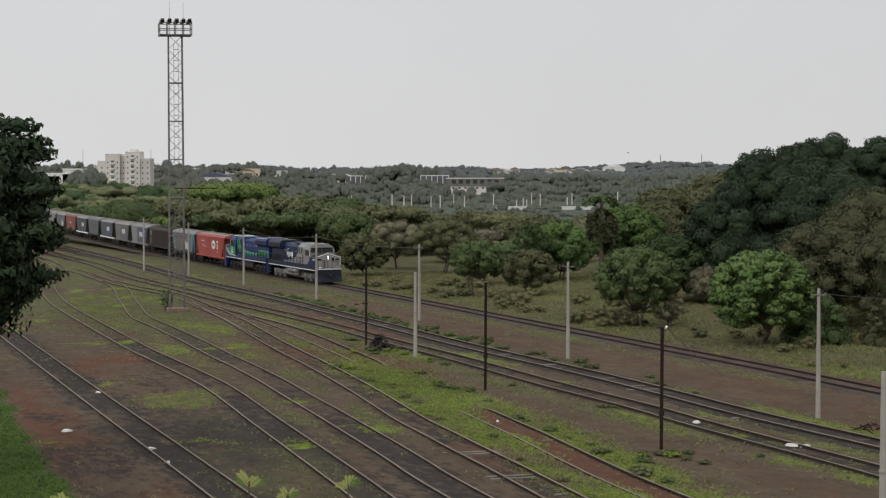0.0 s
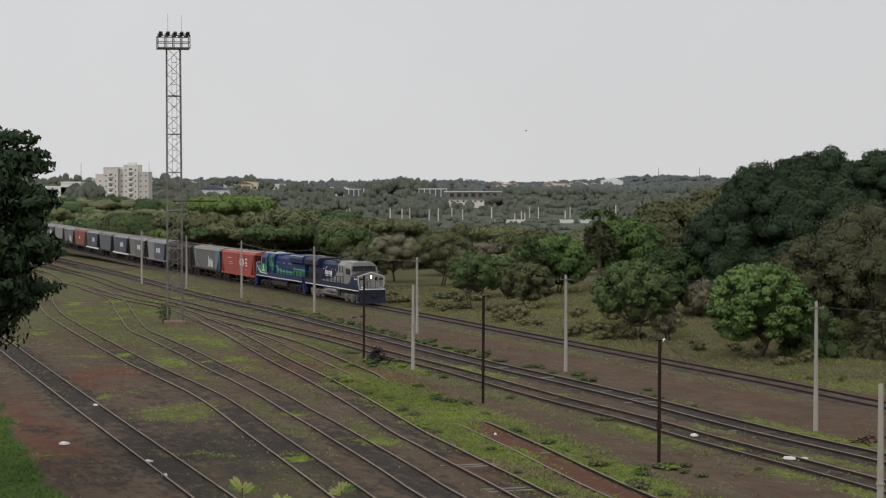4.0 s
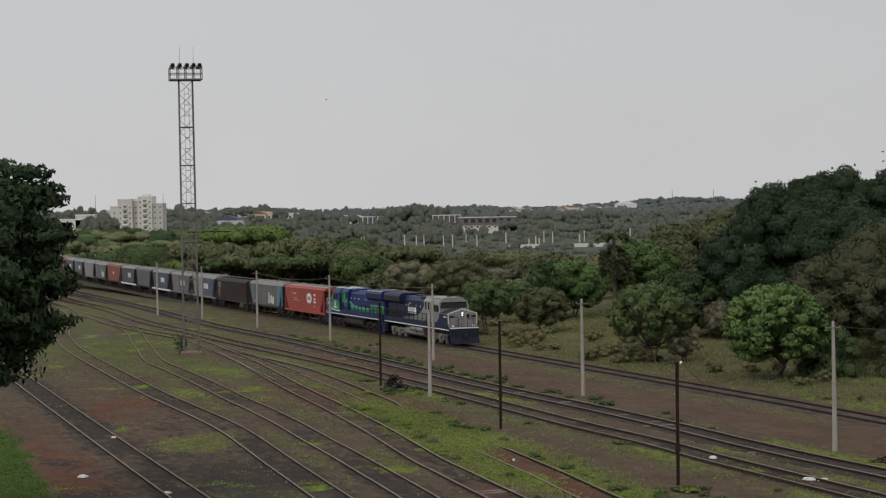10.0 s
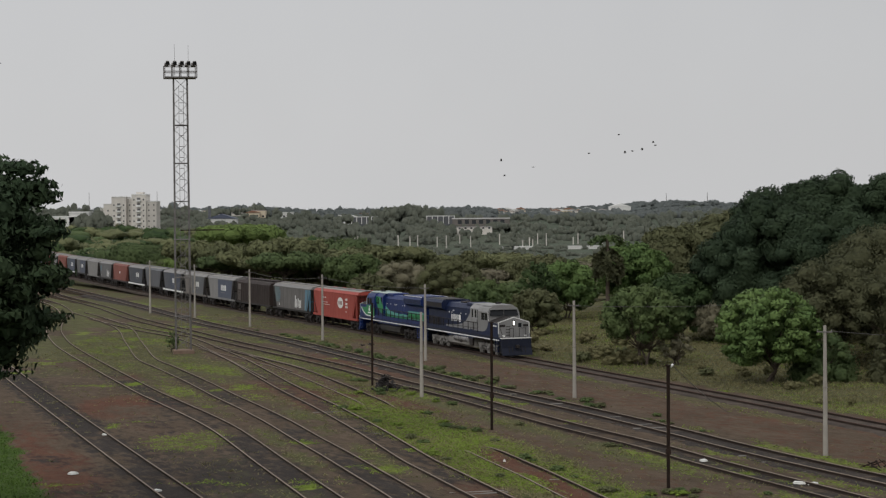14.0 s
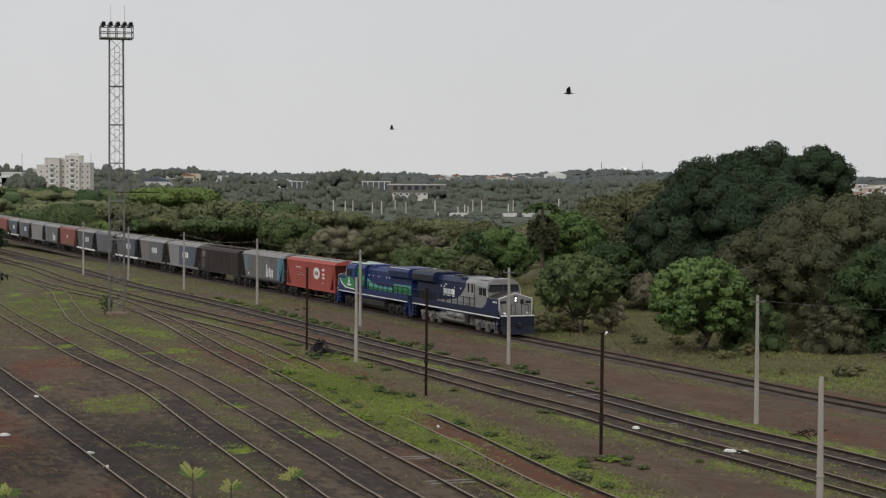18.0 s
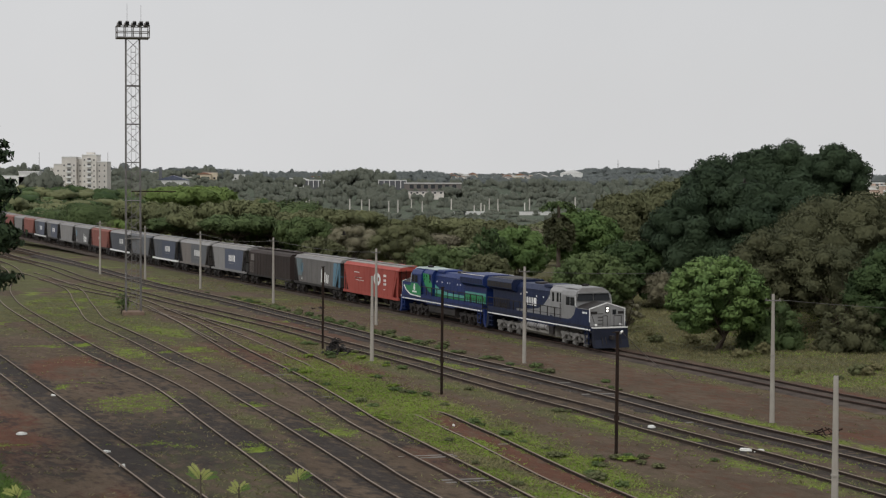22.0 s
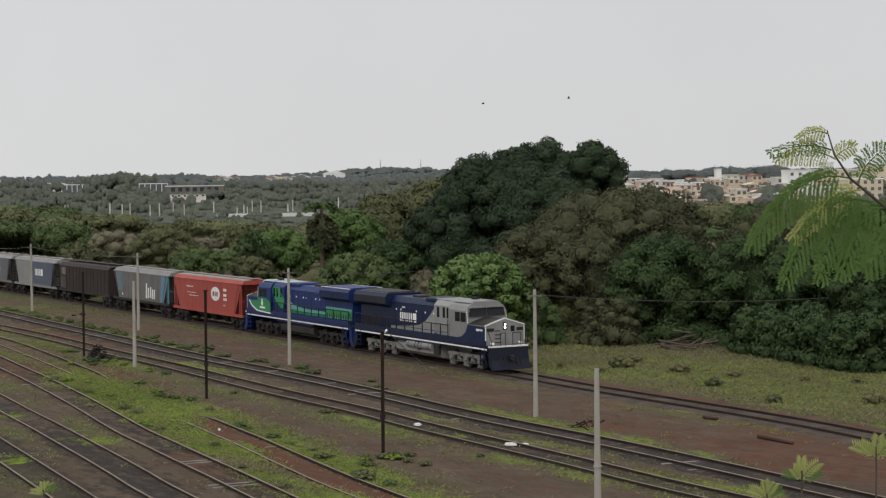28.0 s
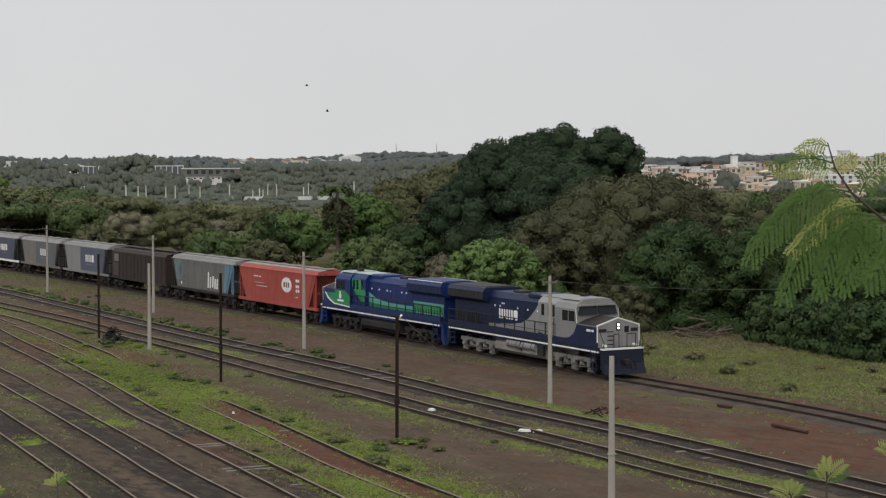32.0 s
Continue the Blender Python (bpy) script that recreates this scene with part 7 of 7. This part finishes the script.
flats()
for b, w, h, c in ((-0.208, 12, 7, plaster_white), (-0.200, 9, 9, plaster_white), (-0.213, 10, 6, plaster_cream)):
    block("white_house", "white flat-roofed building among trees", "building", b * 860, 860, w, 10, h, c, plaster_white, 1, 4, z=5.0)
block("blue_roof_hall", "hall with a dull blue sheet roof", "building", -0.124 * 1150, 1150, 18, 12, 5.0, plaster_white, panel_blue, 1, 5, False)
block("chimney_tower", "slim dark water tower on the skyline", "tower", -0.131 * 1150, 1150, 1.6, 1.6, 12, panel_grey, panel_grey, 0, 0)
block("white_house", "white building below the skyline", "building", -0.118 * 1100, 1100, 9, 8, 4.5, plaster_white, sheet_roof, 1, 3)
# sheds across the valley
for b0, b1, h, y in ((-0.0545, -0.041, 5.8, 1290), (-0.0145, 0.0005, 6.4, 1280)):
    sh = block("open_shed", "long open shed with a white roof edge", "shed", (b0 + b1) / 2 * y, y, (b1 - b0) * y, 14, h - 1.2, panel_grey, plaster_white, 0, 0)
    for k in range(6):
        x = (b1 - b0) * y * (k / 5 - 0.5) * 0.98
        part("pillar", Build().box(x - 0.25, -7.6, 0, x + 0.25, -7.05, h - 1.2), plaster_white, sh)
sh = block("warehouse", "wide warehouse with white walls and brown roof", "warehouse", 0.0145 * 1215, 1215, 37, 18, 3.6, taupe_paint, sheet_roof, 0, 0, z=4.6)
part("eave", Build().box(-18.8, -9.4, 3.5, 18.8, -9.22, 4.0), plaster_white, sh)
for k in range(7):
    part("bay_door", Build().box(-15 + 4.6 * k, -9.08, 0.3, -12.4 + 4.6 * k, -8.9, 2.8), window_dark, sh)
block("warehouse", "low warehouse with a pale sheet roof", "warehouse", 0.011 * 1160, 1160, 22, 12, 1.8, plaster, sheet_roof, 1, 6, z=1.2)
block("white_hall", "white arched hall on the far slope", "building", 0.089 * 1900, 1900, 22, 10, 8, plaster_white, plaster_white, 1, 5, False)


def far_town():
    """Scattered pale houses along the horizon."""
    rnd = random.Random(31)
    for k in range(130):
        b = rnd.triangular(-0.02, 0.095, 0.035) if k < 80 else rnd.uniform(-0.2, 0.0)
        y = rnd.uniform(1650, 2650) if k < 80 else rnd.uniform(1250, 1700)
        w = rnd.uniform(6, 13)
        block("town_house", "small pale house in the distant town", "house", b * y, y, w, 9, rnd.uniform(3, 5.5), rnd.choice((plaster_white, plaster, plaster_cream, plaster)), rnd.choice((tile_roof, sheet_roof, plaster_white)), 1, 3, rnd.random() < 0.5, group="distant town")


def hill_houses():
    """The crowded houses on the slope to the right."""
    rnd = random.Random(8)
    for row in range(6):
        y = 640 + row * 36
        for k in range(21):
            b = 0.250 + 0.0060 * k + rnd.uniform(-0.003, 0.003)
            if row == 0 and k < 10 and rnd.random() < 0.6:
                continue
            w, h = rnd.uniform(3.4, 6.4), rnd.choice((3.0, 3.4, 4.4, 5.4))
            c = rnd.choice((plaster_peach, plaster_cream, plaster_white, plaster, plaster_peach, plaster_cream))
            block("hillside_house", "plastered house crowded on the hillside", "house", b * y, y + rnd.uniform(-9, 9), w, 8, h, c, rnd.choice((tile_roof, plaster_white, c, c)), 1 if h < 4 else 2, 2, rnd.random() < 0.88, group="hillside houses", glass=window_grey)
    for b, y, w, h in ((0.302, 800, 2.6, 9.0), (0.247, 820, 4.5, 7.0), (0.365, 810, 4.5, 11.0)):
        block("water_tank_tower", "white water tank tower above the roofs", "tower", b * y, y, w, w, h, plaster_white, plaster_white, 0, 0)
    for b, y, w, h in ((0.352, 780, 18, 9), (0.362, 700, 16, 6), (0.372, 760, 16, 10), (0.385, 720, 15, 8), (0.395, 780, 15, 11)):
        block("hillside_house", "long pale house on the hillside", "house", b * y, y, w, 9, h, rnd.choice((plaster_white, plaster_cream)), plaster_white, 3, 5, True, group="hillside houses", glass=window_grey)


far_town()
hill_houses()
for b, y, h in ((-0.1955, 1000, 17), (-0.159, 1200, 12), (0.114, 3150, 12), (0.136, 3000, 14)):
    z = float(terrain(np.float64(b * y), np.float64(y)))
    an = thing("radio_mast", "thin grey radio mast on the skyline", "mast", at=pose(b * y, y, z))
    part("pole", Build().tube((0, 0, 0), (0, 0, h + 8), 0.0002 * y, 0.0001 * y, 5), galvanised, an)
    part("stay_ring", Build().tube((0, 0, h), (0, 0, h + 0.6), 0.0003 * y, 0.0003 * y, 6), galvanised, an)


# ---- feathery branch close to the camera, and saplings below it ----
def bezier(a, b, c, s):
    return a * (1 - s) ** 2 + b * 2 * s * (1 - s) + c * s * s


def frond(parent, a, b, c, pairs, reach, leaflet, material, seed, droop=0.5, flat=0.35, name="frond"):
    """A twice-feathered leaf along the curve a, b, c."""
    rng = np.random.default_rng(seed)
    a, b, c = (np.array(p, float) for p in (a, b, c))
    stalk = Build()
    for k in range(8):
        stalk.tube(bezier(a, b, c, k / 8), bezier(a, b, c, (k + 1) / 8), 0.0032 * (1 - k / 11), 0.0032 * (1 - (k + 1) / 11), 5, False)
    pts, us, ws = [], [], []
    for i in range(pairs):
        s = 0.12 + 0.88 * i / (pairs - 1)
        p = bezier(a, b, c, s)
        t = bezier(a, b, c, min(1, s + 0.02)) - bezier(a, b, c, max(0, s - 0.02))
        t /= np.linalg.norm(t)
        side = np.cross(t, np.array([0.1, -1.0, 0.15]))
        side /= np.linalg.norm(side)
        size = reach * (0.55 + 0.9 * math.sin(math.pi * min(1, 0.12 + s * 0.85)) * 0.6)
        for sg in (-1, 1):
            d = sg * side * 0.85 + t * 0.6 + rng.normal(0, 0.10, 3) * np.array([1, 1.6, 1])
            d /= np.linalg.norm(d)
            n = max(8, int(size / (leaflet * 0.34)))
            q = p.copy()
            for j in range(n):
                d = d + np.array([0, 0, -droop * 1.3 / n])
                d /= np.linalg.norm(d)
                q = q + d * size / n
                nrm = np.cross(d, np.array([0.15, -1.0, 0.25])) + rng.normal(0, 0.12, 3)
                nrm /= np.linalg.norm(nrm)
                for e in (-1, 1):
                    w = nrm * e * 0.85 + d * 0.5
                    pts.append(q.copy())
                    us.append(w / np.linalg.norm(w))
                    ws.append(d.copy())
    pts, us, ws = np.array(pts), np.array(us), np.array(ws)
    l = leaflet * rng.uniform(0.8, 1.15, (len(pts), 1))
    v = np.stack([pts, pts + us * l * 0.5 + ws * l * 0.2, pts + us * l, pts + us * l * 0.5 - ws * l * 0.2], 1).reshape(-1, 3)
    fr = Build().add(stalk.v, stalk.f).add(v, np.arange(len(v)).reshape(-1, 4).tolist())
    return tagged(part(name, fr, material, parent), kind="stuff")


def near(u, v, y=6.0):
    """A point of the branch's plane: u metres right of and v metres under its tip."""
    return (2.24 + u, y, 12.93 - v)


def feathery_tree():
    tr = thing("feathery_tree", "young tree with feathery light green compound leaves", "tree")
    b = Build().tube((3.3, 6.6, -0.3), (3.15, 6.5, 8.0), 0.11, 0.07, 10).tube((3.15, 6.5, 8.0), (2.95, 6.3, 12.1), 0.07, 0.035, 8)
    part("trunk", b, bark, tr, smooth=True)
    stem = [(2.95, 6.3, 12.1), (2.70, 6.1, 12.50), near(0.235, 0.25), near(0.11, 0.15), near(0.055, 0.07), near(0.03, -0.012)]
    b = Build()
    for k, (p, q) in enumerate(zip(stem, stem[1:])):
        b.tube(p, q, 0.008 - 0.0012 * k, 0.0068 - 0.0012 * k, 7, False)
    br = part("branch", b, bark, tr, smooth=True)
    L = leaf_fern
    frond(br, near(0.11, 0.15), near(-0.06, 0.10), near(-0.22, 0.34), 18, 0.092, 0.017, L, 1, 1.7)
    frond(br, near(0.19, 0.23), near(0.00, 0.17), near(-0.11, 0.47), 17, 0.088, 0.017, L, 2, 1.6)
    frond(br, near(0.21, 0.24), near(0.06, 0.22), near(0.01, 0.46), 14, 0.078, 0.019, L, 3, 1.5)
    frond(br, near(0.24, 0.25), near(0.14, 0.24), near(0.09, 0.45), 12, 0.072, 0.022, L, 13, 1.6)
    frond(br, near(0.06, 0.085), near(-0.04, 0.03), near(-0.13, 0.08), 10, 0.045, 0.012, leaf_fresh, 4, 1.3)
    frond(br, near(0.045, 0.055), near(-0.03, 0.02), near(-0.16, 0.06), 9, 0.03, 0.011, L, 5, 0.9)
    frond(br, near(0.03, 0.0), near(0.0, -0.02), near(-0.06, 0.01), 7, 0.03, 0.011, leaf_fresh, 6, 0.9)
    frond(br, near(0.06, 0.08), near(0.08, 0.05), near(0.12, 0.045), 6, 0.028, 0.011, leaf_fresh, 7, 0.6)
    frond(br, near(0.14, 0.16), near(0.16, 0.09), near(0.24, 0.05), 10, 0.045, 0.014, L, 8, 0.8)
    frond(br, near(0.26, 0.27), near(0.26, 0.36), near(0.17, 0.44), 9, 0.078, 0.022, L, 9, 0.8)
    frond(br, near(0.32, 0.34), near(0.36, 0.44), near(0.29, 0.62), 9, 0.078, 0.022, leaf_fern, 11, 0.8)
    frond(br, near(0.15, 0.19), near(0.05, 0.18), near(-0.08, 0.33), 12, 0.06, 0.014, leaf_fresh, 12, 1.3)
    return br


SWAYING = feathery_tree()


def sapling(x, y, z, r, seed, n=7):
    tr = thing("sapling", "slim sapling with fresh yellow-green feathery leaves", "sapling", "saplings below the camera")
    part("stem", Build().tube((x, y, -0.2), (x, y, z - 0.02), 0.03, 0.004, 7), bark, tr)
    rnd = random.Random(seed)
    for k in range(n):
        a = math.pi * (k + 0.5) / n + rnd.uniform(-0.2, 0.2)
        q = r * rnd.uniform(0.75, 1.1)
        d = Vector((math.cos(a), 0.3 * rnd.uniform(-1, 1), 0.15 + 0.75 * math.sin(a)))
        base = Vector((x, y, z - r * 0.55 - rnd.uniform(0, 0.02)))
        tip = base + d * q
        mid = base.lerp(tip, 0.5) + Vector((0, 0, q * 0.16))
        b = Build()
        spine = [base]
        t = (tip - base).normalized()
        side = t.cross(Vector((0, -1, 0.1))).normalized()
        for i in range(8):
            s = 0.2 + 0.8 * i / 7
            p = Vector(bezier(np.array(base), np.array(mid), np.array(tip), s))
            spine.append(p)
            l = q * 0.36 * (1.15 - 0.6 * abs(s - 0.5))
            for e in (-1, 1):
                w = (side * e * 0.8 + t * 0.6).normalized()
                u = t * l * 0.17
                b.add([p, p + w * l * 0.45 + u, p + w * l, p + w * l * 0.45 - u], [(0, 1, 2, 3)])
        thin = side * 0.004
        for p, o in zip(spine, spine[1:]):
            b.add([p, o, o + thin, p + thin], [(0, 1, 2, 3)])
        part("frond", b, leaf_fresh if k % 5 else leaf_fern, tr)


sapling(-1.0, 9, 11.375, 0.07, 1, 6)
sapling(-0.52, 9, 11.36, 0.06, 2, 5)
sapling(-1.9, 9, 11.29, 0.07, 3, 4)
sapling(-0.83, 9.2, 11.28, 0.07, 4, 4)
sapling(2.525, 7, 11.655, 0.085, 5, 6)
sapling(2.83, 7, 11.74, 0.10, 6, 5)
sapling(2.40, 7.05, 11.575, 0.08, 7, 4)

# ---- birds ----
BIRDS = [
    ("white", [(11.5, -11.9, 60.2, 18.3), (12, -2.6, 60.2, 18.3), (12.5, 5.5, 60.2, 18.5), (13, 12.4, 60.3, 18.4)]),
    ("white", [(17, 23.9, 104.6, 15.1), (17.5, 18.3, 104.7, 14.9), (18, 13.2, 104.7, 13.4), (18.5, 8.0, 104.8, 11.6), (19, 2.5, 104.9, 11.0), (19.5, -3.8, 104.9, 10.6), (20, -11.1, 105.1, 9.9), (20.5, -20.1, 105.2, 9.3)]),
    ("dark", [(16.5, 21.1, 89.6, 17.6), (17, 16.8, 89.8, 17.2), (17.5, 12.7, 89.9, 17.0), (18, 8.6, 90.0, 16.9), (18.5, 4.9, 90.1, 17.3), (19, 3.5, 90.1, 17.2), (19.5, 4.2, 90.1, 17.7), (20, 7.7, 90.1, 18.7), (20.5, 13.5, 90.0, 20.8)]),
    ("dark", [(18.5, -4.9, 80.3, 15.5), (19, -10.0, 80.4, 16.1), (19.5, -15.7, 80.4, 16.6)]),
    ("dark", [(28, 27.9, 127.6, 18.1), (28.5, 25.7, 127.9, 17.6), (29, 23.5, 128.3, 17.2), (29.5, 21.1, 128.7, 16.7), (30, 18.1, 129.1, 16.7), (30.5, 15.6, 129.5, 16.6), (31, 13.6, 129.7, 16.7), (31.5, 11.6, 130.0, 16.4), (32, 10.1, 130.3, 16.3)]),
    ("dark", [(28, 22.0, 128.5, 17.8), (28.5, 18.8, 128.9, 18.1), (29, 16.8, 129.3, 18.4), (29.5, 15.2, 129.5, 18.1), (30, 14.2, 129.7, 18.0), (30.5, 12.7, 129.9, 18.1), (31, 10.9, 130.1, 18.6), (32, 8.7, 130.6, 18.1)]),
    ("dark", [(12, -22.2, 75.1, 16.1), (12.5, -9.6, 75.1, 16.3), (13, 3.1, 75.2, 16.4), (13.5, 15.8, 75.2, 16.8)]),
    ("dark", [(23, 8.3, 90.2, 14.4), (23.5, 4.6, 90.2, 15.2), (24, 1.1, 90.3, 15.5), (24.5, -7.9, 91.3, 15.6)]),
    ("dark", [(6, 3.2, 190.3, 19.9), (7.5, -0.6, 190.2, 21.2), (9, -6.3, 190.3, 23.3), (10.5, -17.5, 190.1, 24.9)]),
    ("dark", [(12, 3.7, 120.2, 14.4), (13, -11.5, 120.0, 14.8), (13.5, -19.9, 120.0, 15.2)]),
    ("dark", [(18.5, 26.2, 84.4, 16.8), (19, 19.5, 84.6, 17.1), (19.5, 15.4, 84.8, 16.2)]),
    ("dark", [(9.5, 36.3, 150.0, 15.8), (11, 29.0, 150.0, 16.6), (12.5, 19.6, 150.0, 16.3), (13.5, 13.8, 150.0, 16.1), (15.8, 0.4, 148.0, 35.8)]),
    ("dark", [(9.5, 36.0, 150.0, 16.6), (11, 30.7, 150.0, 17.0), (12.5, 23.3, 150.0, 16.7), (13.5, 18.9, 150.0, 16.8), (15.8, 4.5, 148.0, 33.3)]),
    ("dark", [(9.5, 37.8, 150.0, 16.3), (11, 31.0, 150.0, 16.6), (12.5, 22.1, 150.0, 16.6), (13.5, 16.7, 150.0, 16.4), (15.8, 7.6, 148.0, 33.3)]),
    ("dark", [(9.5, 38.2, 150.0, 15.8), (11, 32.1, 150.0, 16.7), (12.5, 23.8, 150.0, 16.5), (13.5, 18.8, 150.0, 16.8), (15.8, 5.0, 148.0, 33.4)]),
    ("dark", [(9.5, 40.1, 150.0, 16.6), (11, 32.8, 150.0, 16.9), (12.5, 23.4, 150.0, 17.3), (13.5, 17.7, 150.0, 16.5), (15.8, 7.4, 148.0, 33.4)]),
    ("dark", [(9.5, 32.6, 150.0, 15.3), (11, 24.1, 150.0, 16.1), (12.5, 13.4, 150.0, 16.3), (13.5, 6.8, 150.0, 15.6), (15.8, -5.4, 148.0, 34.3)]),
    ("dark", [(9.5, 25.6, 150.0, 14.3), (11, 19.7, 150.0, 15.1), (12.5, 11.8, 150.0, 14.9), (13.5, 6.9, 150.0, 14.5), (15.8, -7.5, 148.0, 31.7)]),
    ("dark", [(9.5, 29.1, 150.0, 14.8), (11, 22.6, 150.0, 15.0), (12.5, 14.1, 150.0, 15.3), (13.5, 8.9, 150.0, 15.1), (15.8, -1.9, 148.0, 33.5)]),
    ("dark", [(9.5, 33.3, 150.0, 15.6), (11, 28.1, 150.0, 16.2), (12.5, 20.8, 150.0, 16.3), (13.5, 16.4, 150.0, 16.2), (15.8, 2.5, 148.0, 34.1)]),
    ("dark", [(9.5, 35.9, 150.0, 16.7), (11, 29.7, 150.0, 17.2), (12.5, 21.3, 150.0, 17.0), (13.5, 16.2, 150.0, 17.4), (15.8, 1.3, 148.0, 33.5)]),
]

FLOCK = []


def bird(tone, k=1.0):
    bd = thing("bird", "white bird in gliding flight" if tone == "white" else "dark bird in gliding flight", "bird", "birds in the air")
    m = feather_white if tone == "white" else feather_dark
    b = Build()
    prev = None
    prof = [(-0.22, 0.012), (-0.14, 0.04), (0.0, 0.065), (0.10, 0.055), (0.16, 0.035), (0.20, 0.034), (0.24, 0.008)]
    for p, q in zip(prof, prof[1:]):
        b.tube((p[0] * k, 0, 0), (q[0] * k, 0, 0.004 * k), p[1] * k, q[1] * k, 8, False)
    part("body", b, m, bd, smooth=True)
    part("tail", Build().add([(x * k, y * k, z * k) for x, y, z in [(-0.16, -0.02, 0.01), (-0.16, 0.02, 0.01), (-0.34, 0.07, 0.0), (-0.34, -0.07, 0.0), (-0.16, -0.02, -0.01), (-0.16, 0.02, -0.01), (-0.34, 0.07, -0.008), (-0.34, -0.07, -0.008)]], [(0, 1, 2, 3), (7, 6, 5, 4), (0, 3, 7, 4), (1, 5, 6, 2), (2, 6, 7, 3)]), m, bd)
    wings = []
    for s in (-1, 1):
        top = [(0.10, 0.03), (0.13, 0.22), (0.08, 0.42), (-0.03, 0.58), (-0.05, 0.44), (-0.10, 0.24), (-0.10, 0.03)]
        pts = [(x * k, s * y * k, (0.012 - 0.01 * y) * k) for x, y in top] + [(x * k, s * y * k, (-0.004 - 0.004 * y) * k) for x, y in top]
        f = [tuple(range(7)), tuple(range(13, 6, -1))] + [(i, 7 + i, 7 + (i + 1) % 7, (i + 1) % 7) for i in range(7)]
        wings.append((part("wing", Build().add(pts, f), m, bd), s))
    return bd, wings


for n, (tone, rows) in enumerate(BIRDS):
    FLOCK.append((*bird(tone, 0.9 if tone == "white" or n == 2 else 0.5), rows))


# ---- sleepers and rails ----
railway_track("main", "running line with dark rusty rails on stone ballast", rail_main, 0.02, 0.6, 0.02, far=700)
railway_track("a", "old yard track with worn rails in cinders", rail_worn_lit, -0.05, 0.62, 0.06, 0.15)
railway_track("b", "old yard track with worn rails in cinders", rail_worn_lit, -0.05, 0.62, 0.06, 0.15)
railway_track("c", "old yard track with worn rails in cinders", rail_worn_lit, -0.05, 0.62, 0.06, 0.15)
railway_track("d", "old yard track with worn rails and weeds", rail_worn_lit, -0.04, 0.62, 0.03, 0.1)
railway_track("e", "overgrown rusty siding in red earth and grass", rail_worn_lit, -0.03, 0.65, 0.03, 0.2)
railway_track("f", "rusty siding half sunk in weeds", rail_worn_lit, 0.0, 0.62, 0.10, 0.35)
railway_track("g", "siding with dark rails on stone", rail_worn_lit, 0.02, 0.62, 0.05, 0.1)


def stub(a, b):
    """A short dead-end track left over beside the mast."""
    tr = thing("stub_track", "short rusty dead-end piece of track in cinders", "railway track", "stub tracks")
    line = np.linspace(a, b, 8)
    part("rail", sweep(line, -0.05, RAIL), rail_side_shade, tr)
    part("rail_head", sweep(line, -0.05, HEAD), rail_worn_lit, tr)


for a, b in (((-22.5, 178.4), (-12.2, 152.4)), ((-18.8, 168.2), (-13.1, 149.8)), ((-25.3, 182.9), (-14.5, 143.2))):
    stub(a, b)


# ---- motion ----
def motions():
    times = [k * 1.0 for k in range(33)]
    for ob, back, half, turned in TRAIN:
        turn = pose(0, 0, 0, 0, 0, 180) if turned else Matrix.Identity(4)
        walk(ob, [(t, on_line(nose_s(t) + back, half) @ turn) for t in times])
    start = nose_s(0)
    fine = [k * 0.15 for k in range(214)]
    for ob, x, r in WHEELS:
        sign = -1 if ob.parent.parent is TRAIN[1][0] else 1
        walk(ob, [(t, pose(x, 0, r) @ pose(0, 0, 0, 0, sign * math.degrees((start - nose_s(t)) / r), 0)) for t in fine])

    # the branch bobs in the wind
    walk(SWAYING, [(t, pose(dx, 0, dz)) for t, dx, dz in [(0.0, 0.063, -0.022), (25.5, 0.063, -0.022), (27.5, -0.028, -0.02), (28, -0.001, 0.001), (28.5, 0.005, -0.031), (29, -0.031, -0.019), (29.5, -0.05, -0.036), (30, -0.037, -0.096), (30.5, -0.051, -0.108), (31, -0.063, -0.124), (31.5, -0.087, -0.072), (32, -0.105, -0.05)]])
    for bd, wings, rows in FLOCK:
        (t0, *p0), (t1, *p1), (t2, *p2), (t3, *p3) = rows[0], rows[1], rows[-2], rows[-1]
        p0, p1, p2, p3 = Vector(p0), Vector(p1), Vector(p2), Vector(p3)
        path = [(t, Vector(p)) for t, *p in rows]
        if t0 > 0:
            path.insert(0, (0.0, p0 + (p0 - p1) / (t1 - t0) * t0))
        if t3 < 32:
            path.append((32.0, p3 + (p3 - p2) / (t3 - t2) * (32 - t3)))
        keys, heading = [], None
        for k, (t, p) in enumerate(path):
            d = path[min(k + 1, len(path) - 1)][1] - path[max(k - 1, 0)][1]
            a = math.degrees(math.atan2(d.y, d.x))
            if heading is not None:
                a = heading + max(-80, min(80, (a - heading + 180) % 360 - 180))
            heading = a
            keys.append((t, pose(p.x, p.y, p.z, 0, 0, a)))
        walk(bd, keys)
        for wing, side in wings:
            walk(wing, [(t, pose(0, 0, 0, side * (14 + 30 * math.sin(t * 15.7 + p0.x)), 0, 0)) for t in [k * 0.1 for k in range(321)]])


motions()
